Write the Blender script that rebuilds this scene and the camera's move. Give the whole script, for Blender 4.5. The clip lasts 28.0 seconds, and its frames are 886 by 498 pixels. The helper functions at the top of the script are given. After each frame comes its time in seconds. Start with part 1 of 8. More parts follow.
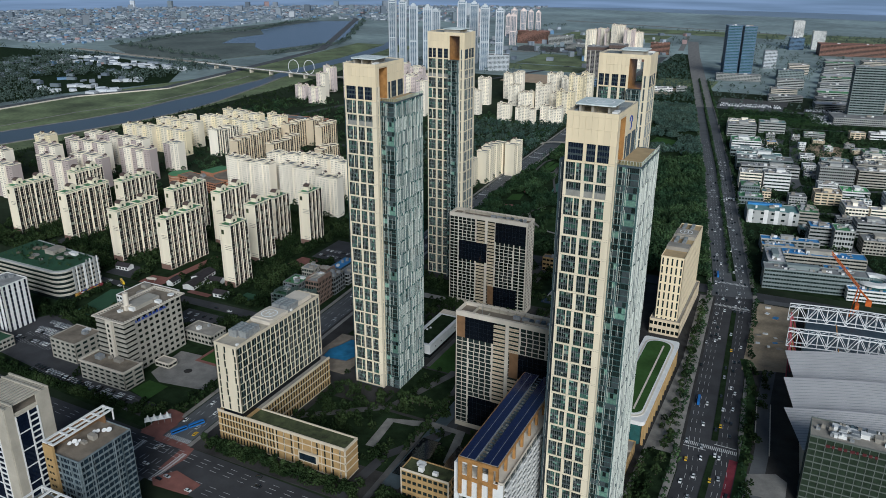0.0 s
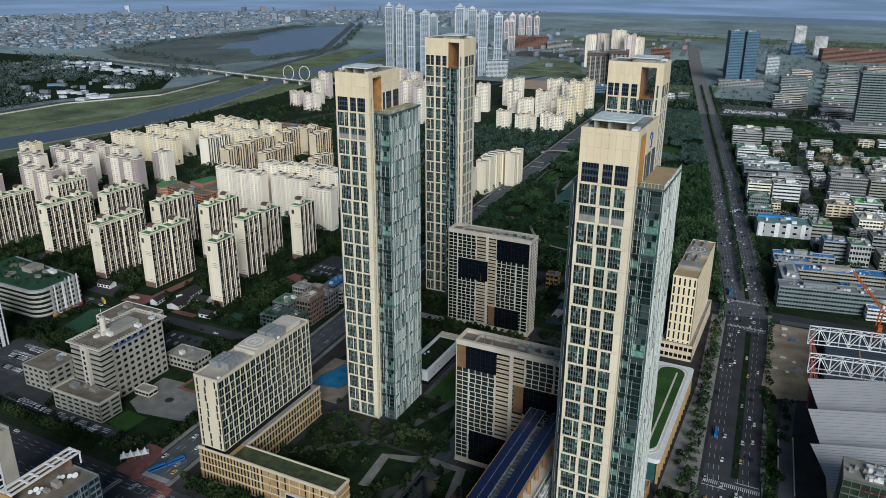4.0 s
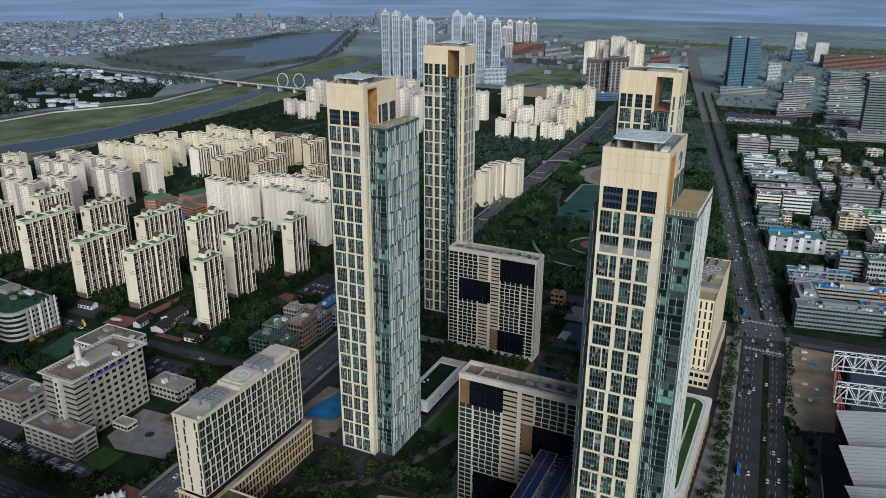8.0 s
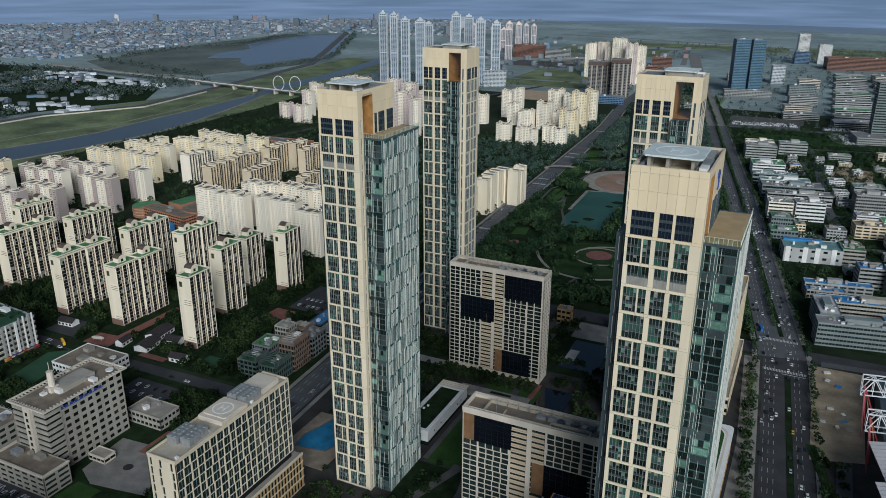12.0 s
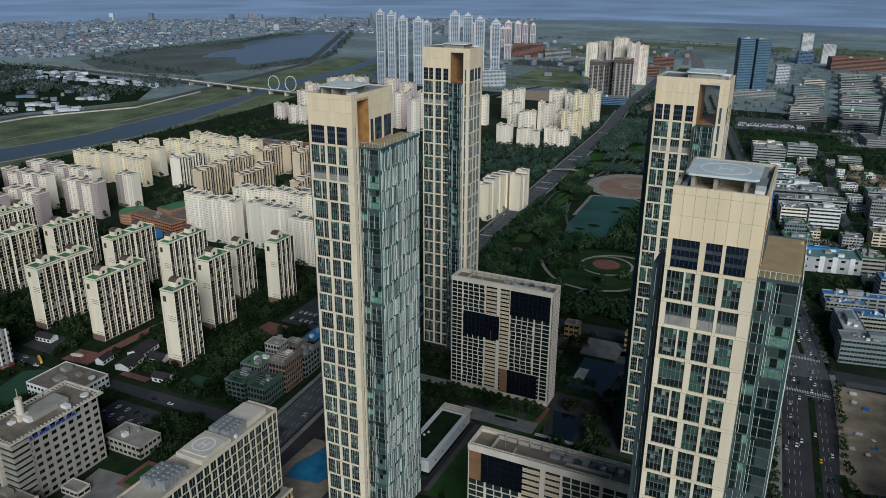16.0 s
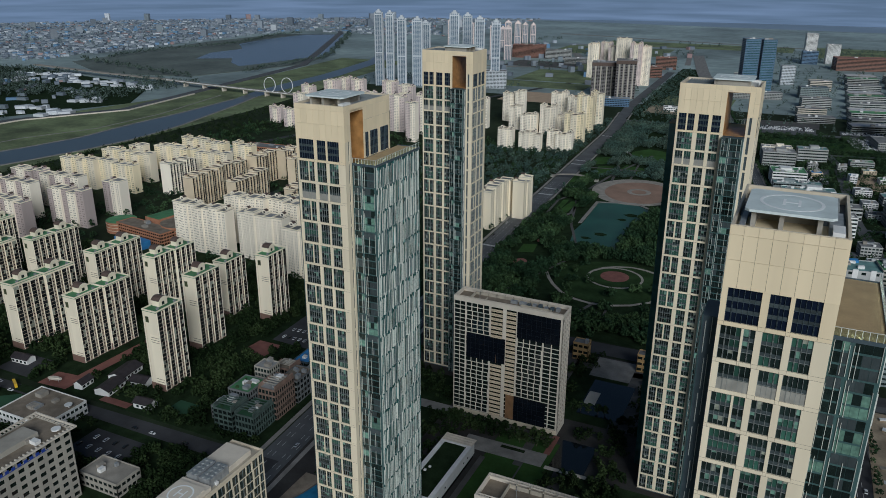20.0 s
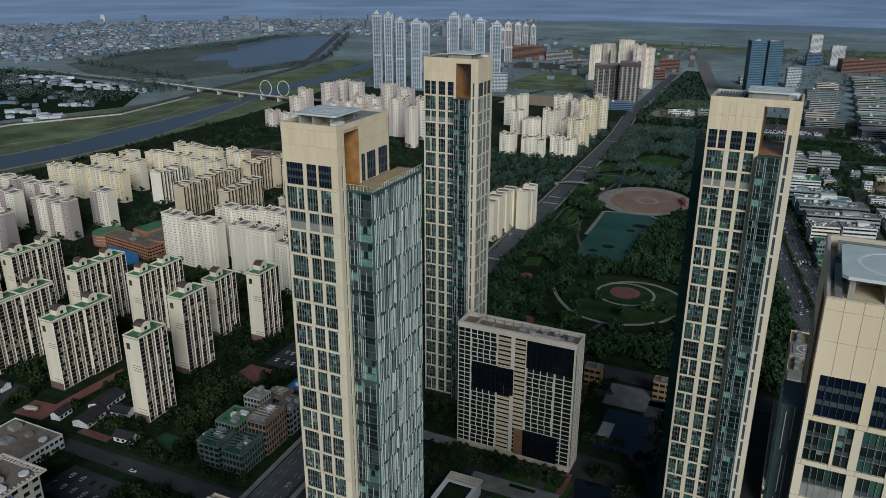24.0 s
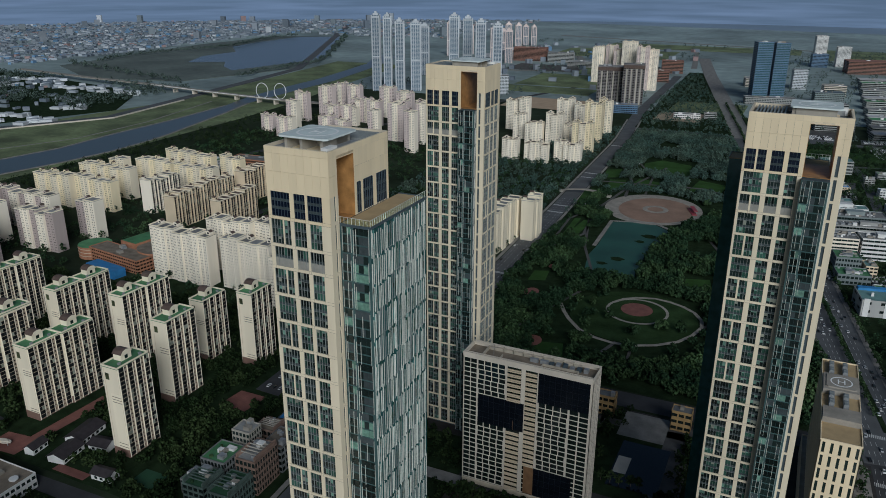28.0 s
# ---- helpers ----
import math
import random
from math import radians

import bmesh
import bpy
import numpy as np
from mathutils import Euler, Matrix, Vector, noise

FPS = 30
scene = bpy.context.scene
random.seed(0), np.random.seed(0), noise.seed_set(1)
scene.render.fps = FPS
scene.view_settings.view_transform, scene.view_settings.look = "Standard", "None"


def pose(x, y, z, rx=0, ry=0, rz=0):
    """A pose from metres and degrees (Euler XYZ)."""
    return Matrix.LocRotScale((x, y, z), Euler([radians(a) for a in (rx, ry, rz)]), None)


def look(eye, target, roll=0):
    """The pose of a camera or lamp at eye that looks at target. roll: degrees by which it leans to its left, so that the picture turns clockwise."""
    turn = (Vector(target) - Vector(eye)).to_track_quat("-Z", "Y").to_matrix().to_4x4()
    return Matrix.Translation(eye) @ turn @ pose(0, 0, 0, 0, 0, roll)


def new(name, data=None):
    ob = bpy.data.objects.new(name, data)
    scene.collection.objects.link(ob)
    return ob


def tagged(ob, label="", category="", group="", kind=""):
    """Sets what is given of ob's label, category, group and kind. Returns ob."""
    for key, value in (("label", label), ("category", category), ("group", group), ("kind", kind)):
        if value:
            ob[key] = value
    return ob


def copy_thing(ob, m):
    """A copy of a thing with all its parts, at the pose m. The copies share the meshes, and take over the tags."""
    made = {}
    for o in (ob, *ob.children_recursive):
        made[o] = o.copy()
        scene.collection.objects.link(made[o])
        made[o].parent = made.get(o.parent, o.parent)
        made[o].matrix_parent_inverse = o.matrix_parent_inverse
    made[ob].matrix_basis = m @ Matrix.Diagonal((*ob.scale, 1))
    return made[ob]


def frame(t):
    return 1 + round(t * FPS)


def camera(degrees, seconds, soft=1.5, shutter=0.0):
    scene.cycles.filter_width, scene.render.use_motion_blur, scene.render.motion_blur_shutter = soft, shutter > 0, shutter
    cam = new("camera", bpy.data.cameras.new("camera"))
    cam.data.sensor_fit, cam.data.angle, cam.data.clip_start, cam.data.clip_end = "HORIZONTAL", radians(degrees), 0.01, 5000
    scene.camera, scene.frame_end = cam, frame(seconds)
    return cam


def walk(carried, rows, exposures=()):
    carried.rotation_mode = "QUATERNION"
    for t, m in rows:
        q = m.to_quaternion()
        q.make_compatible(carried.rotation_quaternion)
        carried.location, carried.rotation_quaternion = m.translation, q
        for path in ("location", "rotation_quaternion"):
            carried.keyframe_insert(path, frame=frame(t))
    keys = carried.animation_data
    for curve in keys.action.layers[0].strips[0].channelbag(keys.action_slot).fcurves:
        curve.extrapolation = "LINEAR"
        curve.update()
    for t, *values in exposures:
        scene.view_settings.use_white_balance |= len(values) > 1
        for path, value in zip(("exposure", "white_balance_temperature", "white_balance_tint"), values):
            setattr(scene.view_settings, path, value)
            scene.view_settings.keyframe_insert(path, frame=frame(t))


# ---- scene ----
cam = camera(59.63, 28.0, 0.9)
PATH = [
    (0.0, pose(283.55, -427.97, 302.57, 69.02, -0.24, 26.37)),
    (2.0, pose(275.02, -410.66, 301.30, 69.19, -0.27, 26.30)),
    (6.0, pose(255.97, -377.05, 298.52, 69.59, -0.24, 26.04)),
    (10.0, pose(237.10, -343.45, 295.43, 69.96, -0.20, 25.80)),
    (15.0, pose(213.99, -301.74, 290.98, 69.94, -0.26, 25.67)),
    (18.0, pose(199.29, -276.60, 288.81, 69.87, -0.26, 25.45)),
    (20.0, pose(190.79, -259.47, 288.41, 69.91, -0.21, 25.48)),
    (26.0, pose(161.54, -208.36, 288.47, 69.96, -0.17, 25.31)),
    (28.0, pose(152.33, -191.35, 288.50, 69.95, -0.17, 25.29)),
]
walk(cam, PATH, [(0, 0.06, 5020, 9), (12, -0.14, 5020, 9), (28, -0.54, 5020, 9)])

# ---- light ----
world = bpy.data.worlds.new("sky")
scene.world = world
world.use_nodes = True
wn = world.node_tree.nodes
sky = wn.new("ShaderNodeTexSky")
sky.sky_type, sky.sun_disc = "NISHITA", False
SUN_EL, SUN_AZ = 26.0, 146.0   # degrees; azimuth clockwise from +Y
sky.sun_elevation, sky.sun_rotation = radians(SUN_EL), radians(SUN_AZ)
sky.air_density, sky.dust_density, sky.ozone_density = 1.6, 2.5, 1.5
world.node_tree.links.new(sky.outputs[0], wn["Background"].inputs[0])
wn["Background"].inputs[1].default_value = 0.032
sun = new("sun", bpy.data.lights.new("sun", "SUN"))
sun.data.energy, sun.data.angle, sun.data.color = 3.25, radians(30), (1.0, 0.895, 0.73)
sd = Vector((math.sin(radians(SUN_AZ)) * math.cos(radians(SUN_EL)), math.cos(radians(SUN_AZ)) * math.cos(radians(SUN_EL)), math.sin(radians(SUN_EL))))
sun.matrix_world = look(sd * 900, (0, 0, 0))


# ---- materials ----
def mat(name, col, rough=0.7, var=0.15, scale=0.3, metal=0.0, spec=0.4, bump=0.0, rnd=0.0, fine=0.0, island=0.0, streak=False):
    """A surface with stains at one scale, grain at a finer one, and a tone that may differ from piece to piece."""
    m = bpy.data.materials.new(name)
    m.use_nodes = True
    nt = m.node_tree
    b = nt.nodes["Principled BSDF"]
    b.inputs["Roughness"].default_value, b.inputs["Metallic"].default_value = rough, metal
    b.inputs["Specular IOR Level"].default_value = spec
    geo = nt.nodes.new("ShaderNodeNewGeometry")
    vec = geo.outputs["Position"]
    if streak:
        mp = nt.nodes.new("ShaderNodeMapping")
        mp.inputs["Scale"].default_value = (1, 1, 0.12)
        nt.links.new(vec, mp.inputs[0])
        vec = mp.outputs[0]
    n1 = nt.nodes.new("ShaderNodeTexNoise")
    n1.inputs["Scale"].default_value, n1.inputs["Detail"].default_value = scale, 5
    nt.links.new(vec, n1.inputs["Vector"])
    val = n1.outputs["Fac"]
    mr = nt.nodes.new("ShaderNodeMapRange")
    mr.inputs["From Min"].default_value, mr.inputs["From Max"].default_value = 0.3, 0.7
    mr.inputs["To Min"].default_value, mr.inputs["To Max"].default_value = 1 - var, 1 + var
    nt.links.new(val, mr.inputs["Value"])
    out = mr.outputs[0]
    def times(a, socket, lo, hi):
        r = nt.nodes.new("ShaderNodeMapRange")
        r.inputs["To Min"].default_value, r.inputs["To Max"].default_value = lo, hi
        nt.links.new(socket, r.inputs["Value"])
        k = nt.nodes.new("ShaderNodeMath")
        k.operation = "MULTIPLY"
        nt.links.new(a, k.inputs[0])
        nt.links.new(r.outputs[0], k.inputs[1])
        return k.outputs[0]
    if fine:
        n2 = nt.nodes.new("ShaderNodeTexNoise")
        n2.inputs["Scale"].default_value = scale * 9
        nt.links.new(geo.outputs["Position"], n2.inputs["Vector"])
        out = times(out, n2.outputs["Fac"], 1 - fine, 1 + fine)
    if rnd:
        oi = nt.nodes.new("ShaderNodeObjectInfo")
        out = times(out, oi.outputs["Random"], 1 - rnd, 1 + rnd)
    if island:
        out = times(out, geo.outputs["Random Per Island"], 1 - island, 1 + island)
    mx = nt.nodes.new("ShaderNodeVectorMath")
    mx.operation = "SCALE"
    mx.inputs[0].default_value = col
    nt.links.new(out, mx.inputs["Scale"])
    nt.links.new(mx.outputs[0], b.inputs["Base Color"])
    if bump:
        bp = nt.nodes.new("ShaderNodeBump")
        bp.inputs["Strength"].default_value, bp.inputs["Distance"].default_value = bump, 0.05
        nt.links.new(n1.outputs["Fac"], bp.inputs["Height"])
        nt.links.new(bp.outputs[0], b.inputs["Normal"])
    return m


def clear_glass():
    m = bpy.data.materials.new("clear_rail_glass")
    m.use_nodes = True
    b = m.node_tree.nodes["Principled BSDF"]
    b.inputs["Base Color"].default_value = (0.72, 0.86, 0.80, 1)
    b.inputs["Transmission Weight"].default_value, b.inputs["Roughness"].default_value, b.inputs["IOR"].default_value = 1.0, 0.03, 1.1
    return m


M = {}
M["beige"] = mat("cream_panel", (0.80, 0.67, 0.44), 0.45, 0.06, 0.15, rnd=0.04, streak=True)
M["beige_trim"] = mat("cream_trim", (0.62, 0.54, 0.40), 0.5, 0.08, 0.3)
M["copper"] = mat("orange_brown_panel", (0.36, 0.19, 0.06), 0.4, 0.25, 0.35, fine=0.15)
M["glass"] = mat("window_glass", (0.014, 0.022, 0.020), 0.06, 0.3, 0.4, spec=0.6, rnd=0.5)
M["glass_green"] = mat("green_window_glass", (0.034, 0.080, 0.058), 0.07, 0.3, 0.3, spec=0.6, rnd=0.5)
M["glass_blue"] = mat("dark_blue_glass", (0.007, 0.011, 0.024), 0.08, 0.25, 0.2, spec=0.45)
M["glass_teal"] = mat("teal_curtain_glass", (0.036, 0.100, 0.094), 0.10, 0.25, 0.25, spec=0.7)
M["fin"] = mat("pale_aluminium_fin", (0.62, 0.63, 0.56), 0.45, 0.08, 0.5, island=0.25)
M["mullion"] = mat("grey_mullion", (0.30, 0.32, 0.31), 0.45, 0.1, 1.0, metal=0.3)
M["blind"] = mat("pale_blind", (0.23, 0.245, 0.19), 0.6, 0.3, 0.8, rnd=0.4)
M["window_bar"] = mat("pale_window_bar", (0.25, 0.265, 0.25), 0.45, 0.1, 1.0)
M["glass_dark"] = mat("near_black_glass", (0.005, 0.007, 0.011), 0.15, 0.25, 0.2, spec=0.3)
M["joint_dark"] = mat("black_panel_joint", (0.018, 0.020, 0.024), 0.5, 0.1, 1.0)
M["roof_tan"] = mat("pale_tan_roof_deck", (0.42, 0.375, 0.29), 0.85, 0.2, 0.12, fine=0.12)
M["apt_bay"] = mat("tan_balcony_wall", (0.44, 0.36, 0.25), 0.75, 0.12, 0.06, rnd=0.06)
M["spandrel"] = mat("slate_spandrel_glass", (0.055, 0.068, 0.07), 0.2, 0.2, 0.4, spec=0.5, rnd=0.3)
M["plant_panel"] = mat("pale_grey_louvre_panel", (0.30, 0.29, 0.25), 0.5, 0.15, 0.4)
M["joint"] = mat("dark_panel_joint", (0.16, 0.13, 0.09), 0.8, 0.1, 1.0)
M["blind_green"] = mat("grey_green_blind", (0.13, 0.23, 0.175), 0.5, 0.3, 0.8, rnd=0.4)
M["panel_teal"] = mat("slate_teal_panel", (0.058, 0.105, 0.102), 0.35, 0.15, 0.3)
M["glass_slate"] = mat("slate_blue_glass", (0.016, 0.026, 0.036), 0.10, 0.3, 0.3, spec=0.5, rnd=0.4)
M["slate_line"] = mat("blue_grey_floor_band", (0.16, 0.19, 0.20), 0.4, 0.2, 0.3)
M["cream_grey"] = mat("greyed_cream_cladding", (0.44, 0.40, 0.32), 0.75, 0.14, 0.1, fine=0.08)
M["glass_olive"] = mat("olive_curtain_glass", (0.022, 0.032, 0.020), 0.08, 0.3, 0.25, spec=0.5, rnd=0.4)
M["car_shop"] = mat("amber_shop_sign", (0.50, 0.30, 0.06), 0.5, 0.2, 0.4)
M["roof_dark"] = mat("dark_tiled_roof", (0.035, 0.029, 0.030), 0.7, 0.25, 0.3, fine=0.2)
M["crimson"] = mat("crimson_bus_lane", (0.17, 0.024, 0.035), 0.85, 0.3, 0.2, fine=0.2)
M["panel_grey"] = mat("dark_grey_panel", (0.062, 0.083, 0.095), 0.4, 0.15, 0.3)
M["concrete"] = mat("pale_concrete", (0.60, 0.54, 0.44), 0.75, 0.10, 0.12, fine=0.06, streak=True)
M["concrete_roof"] = mat("roof_concrete", (0.29, 0.265, 0.22), 0.85, 0.22, 0.12, fine=0.12)
M["white"] = mat("white_paint", (0.74, 0.73, 0.69), 0.6, 0.08, 0.2, fine=0.04)
M["apt_cream"] = mat("apartment_cream_wall", (0.82, 0.735, 0.55), 0.75, 0.10, 0.06, rnd=0.06, streak=True)
M["apt_tan"] = mat("apartment_tan_wall", (0.66, 0.545, 0.37), 0.75, 0.10, 0.06, rnd=0.06)
M["apt_white"] = mat("apartment_white_wall", (0.89, 0.81, 0.65), 0.75, 0.09, 0.06, rnd=0.06, streak=True)
M["apt_pink"] = mat("apartment_pinkish_wall", (0.66, 0.56, 0.51), 0.75, 0.10, 0.06, rnd=0.08, streak=True)
M["apt_yellow"] = mat("apartment_yellowish_wall", (0.84, 0.73, 0.48), 0.75, 0.10, 0.06, rnd=0.08, streak=True)
M["roof_green"] = mat("green_roof_paint", (0.085, 0.215, 0.09), 0.7, 0.25, 0.12, rnd=0.25, fine=0.1)
M["roof_grey"] = mat("grey_roof", (0.21, 0.21, 0.20), 0.85, 0.25, 0.1, rnd=0.3, fine=0.12)
M["roof_brown"] = mat("brown_roof", (0.10, 0.07, 0.055), 0.7, 0.2, 0.4)
M["ochre"] = mat("ochre_stone_cladding", (0.40, 0.265, 0.11), 0.55, 0.15, 0.2, fine=0.1)
M["asphalt"] = mat("asphalt", (0.055, 0.055, 0.057), 0.85, 0.22, 0.06, fine=0.1, spec=0.12)
# asphalt paled by haze put into its colour, for farther and side roads
M["asphalt_hazed"] = mat("hazed_pale_asphalt", (0.105, 0.108, 0.11), 0.85, 0.18, 0.05, fine=0.1, spec=0.12)
M["paving"] = mat("grey_paving", (0.10, 0.096, 0.09), 0.85, 0.22, 0.08, fine=0.15, spec=0.12)
M["paving_red"] = mat("red_brick_paving", (0.20, 0.085, 0.065), 0.8, 0.2, 0.15, fine=0.15)
M["paint"] = mat("road_paint", (0.55, 0.55, 0.53), 0.7, 0.2, 1.5)
M["ground"] = mat("ground_soil_and_grass", (0.026, 0.036, 0.020), 0.9, 0.45, 0.01, fine=0.35, spec=0.03)
M["lawn"] = mat("lawn", (0.042, 0.085, 0.022), 0.9, 0.25, 0.05, fine=0.2, spec=0.05)
M["lawn_dim"] = mat("park_grass", (0.028, 0.050, 0.018), 0.9, 0.35, 0.06, fine=0.25, spec=0.04)
M["lawn_dark"] = mat("shrub_bed", (0.018, 0.030, 0.013), 0.95, 0.4, 0.12, fine=0.3, spec=0.03)


def leaf_mat(name, dark, pale, spread=0.05):
    """Leaves whose tone and hue drift from tree to tree and from clump to clump."""
    m = mat(name, dark, 0.75, 0.4, 0.05, island=0.5, spec=0.04)
    nt = m.node_tree
    geo = nt.nodes.new("ShaderNodeNewGeometry")
    n = nt.nodes.new("ShaderNodeTexNoise")
    n.inputs["Scale"].default_value, n.inputs["Detail"].default_value = spread, 3
    nt.links.new(geo.outputs["Position"], n.inputs["Vector"])
    r = nt.nodes.new("ShaderNodeValToRGB")
    r.color_ramp.elements[0].position, r.color_ramp.elements[0].color = 0.42, (*dark, 1)
    r.color_ramp.elements[1].position, r.color_ramp.elements[1].color = 0.68, (*pale, 1)
    nt.links.new(n.outputs["Fac"], r.inputs[0])
    sc = next(q for q in nt.nodes if q.type == "VECT_MATH")
    nt.links.new(r.outputs[0], sc.inputs[0])
    return m


M["leaf"] = leaf_mat("tree_leaves", (0.017, 0.031, 0.011), (0.034, 0.050, 0.018))
M["bark"] = mat("bark", (0.10, 0.075, 0.055), 0.9, 0.3, 2.0)
M["water"] = mat("still_water", (0.035, 0.060, 0.055), 0.12, 0.1, 0.02, spec=0.6)
M["pond"] = mat("green_park_pond", (0.03, 0.085, 0.058), 0.4, 0.22, 0.03, spec=0.25)
M["pool"] = mat("blue_pool_tiles", (0.03, 0.14, 0.26), 0.2, 0.35, 0.12, spec=0.5)
M["sand"] = mat("sand_court", (0.42, 0.31, 0.20), 0.9, 0.12, 0.06, fine=0.06)
M["solar"] = mat("solar_panel", (0.010, 0.014, 0.05), 0.15, 0.15, 0.4, spec=0.7)
M["metal"] = mat("grey_sheet_metal", (0.35, 0.36, 0.36), 0.45, 0.2, 0.5, metal=0.4)
M["steel_white"] = mat("white_steel", (0.72, 0.72, 0.70), 0.5, 0.08, 0.3)
M["roof_white"] = mat("pale_metal_roof", (0.52, 0.50, 0.49), 0.55, 0.08, 0.05, metal=0.1)
M["blue_roof"] = mat("blue_metal_roof", (0.06, 0.22, 0.48), 0.5, 0.2, 0.15)
M["brick"] = mat("red_brick", (0.24, 0.125, 0.09), 0.85, 0.2, 0.2, fine=0.12)
M["helipad"] = mat("helipad_paint", (0.64, 0.70, 0.67), 0.7, 0.15, 0.12, fine=0.06)
M["tan_deck"] = mat("tan_deck", (0.42, 0.31, 0.16), 0.8, 0.12, 0.2, fine=0.08)
M["orange"] = mat("orange_crane_paint", (0.55, 0.13, 0.02), 0.5, 0.15, 0.6)
M["tyre"] = mat("tyre_rubber", (0.02, 0.02, 0.02), 0.85, 0.1, 2.0)
M["works_wall"] = mat("weathered_pale_wall", (0.33, 0.33, 0.31), 0.7, 0.15, 0.1, rnd=0.25, streak=True)
M["blue_curtain"] = mat("blue_curtain_glass", (0.11, 0.18, 0.28), 0.3, 0.2, 0.05, spec=0.7)
M["dark_pool"] = mat("black_reflecting_water", (0.006, 0.008, 0.010), 0.08, 0.1, 0.05, spec=0.5)
M["dry_green"] = mat("sparse_planted_roof", (0.055, 0.065, 0.025), 0.95, 0.5, 0.25, fine=0.35)
M["pane_teal"] = mat("pale_teal_glass_pane", (0.075, 0.165, 0.15), 0.2, 0.2, 0.3, spec=0.6, island=0.45)
M["rail_glass"] = mat("rail_glass", (0.20, 0.27, 0.24), 0.25, 0.15, 0.3, spec=0.5)
M["raw_frame"] = mat("raw_concrete_and_scaffold", (0.17, 0.155, 0.15), 0.85, 0.3, 0.08)
M["stone_grey"] = mat("weathered_grey_stone", (0.35, 0.325, 0.27), 0.8, 0.16, 0.12, fine=0.08, streak=True)
M["frame_pale"] = mat("weathered_pale_frame", (0.77, 0.675, 0.485), 0.5, 0.08, 0.15, rnd=0.05, streak=True)
M["brown_panel"] = mat("brown_panel_and_recess_shade", (0.20, 0.115, 0.055), 0.5, 0.2, 0.3)
M["dark_paving"] = mat("dark_court_paving", (0.045, 0.043, 0.040), 0.85, 0.3, 0.07, fine=0.2, spec=0.1)
# far leaves: distance haze is put into this paler grey green
M["leaf_far"] = mat("hazed_grey_green_leaves", (0.085, 0.115, 0.095), 0.75, 0.3, 0.02, island=0.4, spec=0.04)
M["sign_blue"] = mat("blue_sign_paint", (0.03, 0.06, 0.30), 0.4, 0.05, 0.5)
M["sign_red"] = mat("dull_red_sign_paint", (0.28, 0.05, 0.06), 0.5, 0.1, 0.5)
M["frame_white"] = mat("white_frame_panel", (0.68, 0.60, 0.44), 0.55, 0.07, 0.15, rnd=0.04, streak=True)
M["sidewalk"] = mat("sidewalk_slabs", (0.25, 0.235, 0.21), 0.85, 0.25, 0.1, fine=0.15, spec=0.1)
M["tower_pale"] = mat("pale_blue_grey_tower_wall", (0.52, 0.545, 0.56), 0.5, 0.08, 0.03, rnd=0.12)


def city_mat():
    """Walls and roofs of a far town: most grey, some white, blue, red or dark."""
    m = mat("hazed_city_roofs_and_walls", (0.2, 0.2, 0.2), 0.6, 0.25, 0.004, spec=0.4)
    nt = m.node_tree
    geo = nt.nodes.new("ShaderNodeNewGeometry")
    r = nt.nodes.new("ShaderNodeValToRGB")
    r.color_ramp.interpolation = "CONSTANT"
    # bluish greys of low contrast: distance haze mixed into the colours
    r.color_ramp.elements[0].color, r.color_ramp.elements[1].color = (0.13, 0.155, 0.185, 1), (0.21, 0.235, 0.265, 1)
    r.color_ramp.elements[1].position = 0.28
    for p, c in ((0.52, (0.17, 0.20, 0.22, 1)), (0.70, (0.30, 0.33, 0.36, 1)), (0.84, (0.13, 0.22, 0.34, 1)), (0.91, (0.27, 0.19, 0.18, 1)), (0.95, (0.46, 0.48, 0.50, 1))):
        r.color_ramp.elements.new(p).color = c
    nt.links.new(geo.outputs["Random Per Island"], r.inputs[0])
    nt.links.new(r.outputs[0], next(q for q in nt.nodes if q.type == "VECT_MATH").inputs[0])
    return m


M["city"] = city_mat()
M["clear_glass"] = clear_glass()
M["corner_frame"] = mat("grey_green_curtain_frame", (0.15, 0.17, 0.145), 0.4, 0.15, 0.3, metal=0.2)
M["sign_dull"] = mat("dark_red_sign_glass", (0.09, 0.022, 0.024), 0.4, 0.15, 0.4)
M["net_teal"] = mat("teal_safety_netting", (0.075, 0.105, 0.09), 0.8, 0.3, 0.3, fine=0.2)
M["shop_brown"] = mat("brown_shop_panel", (0.24, 0.165, 0.125), 0.6, 0.2, 0.2, rnd=0.2)
M["shop_grey"] = mat("grey_shop_panel", (0.17, 0.175, 0.17), 0.6, 0.2, 0.2, rnd=0.2)
M["apt_glass"] = mat("apartment_balcony_glass", (0.014, 0.016, 0.017), 0.25, 0.3, 0.3, spec=0.2, island=0.5)
M["apt_base"] = mat("brown_brick_base", (0.19, 0.115, 0.085), 0.85, 0.15, 0.2, fine=0.12)
M["turf"] = mat("dark_artificial_turf", (0.024, 0.07, 0.032), 0.9, 0.15, 0.1, fine=0.1)
M["plaza_stone"] = mat("pale_plaza_stone", (0.20, 0.19, 0.17), 0.8, 0.25, 0.12, fine=0.2)
M["roof_brown_deck"] = mat("brownish_roof_deck", (0.20, 0.165, 0.12), 0.85, 0.3, 0.15, fine=0.15)
# paler than the near leaves: fresher green plus some haze in the colour
M["leaf_park"] = leaf_mat("park_tree_leaves", (0.024, 0.048, 0.023), (0.060, 0.098, 0.038), 0.035)
# the blue tone carries the haze over the farther trees
M["leaf_haze"] = leaf_mat("hazed_blue_green_leaves", (0.06, 0.098, 0.078), (0.09, 0.125, 0.09), 0.02)
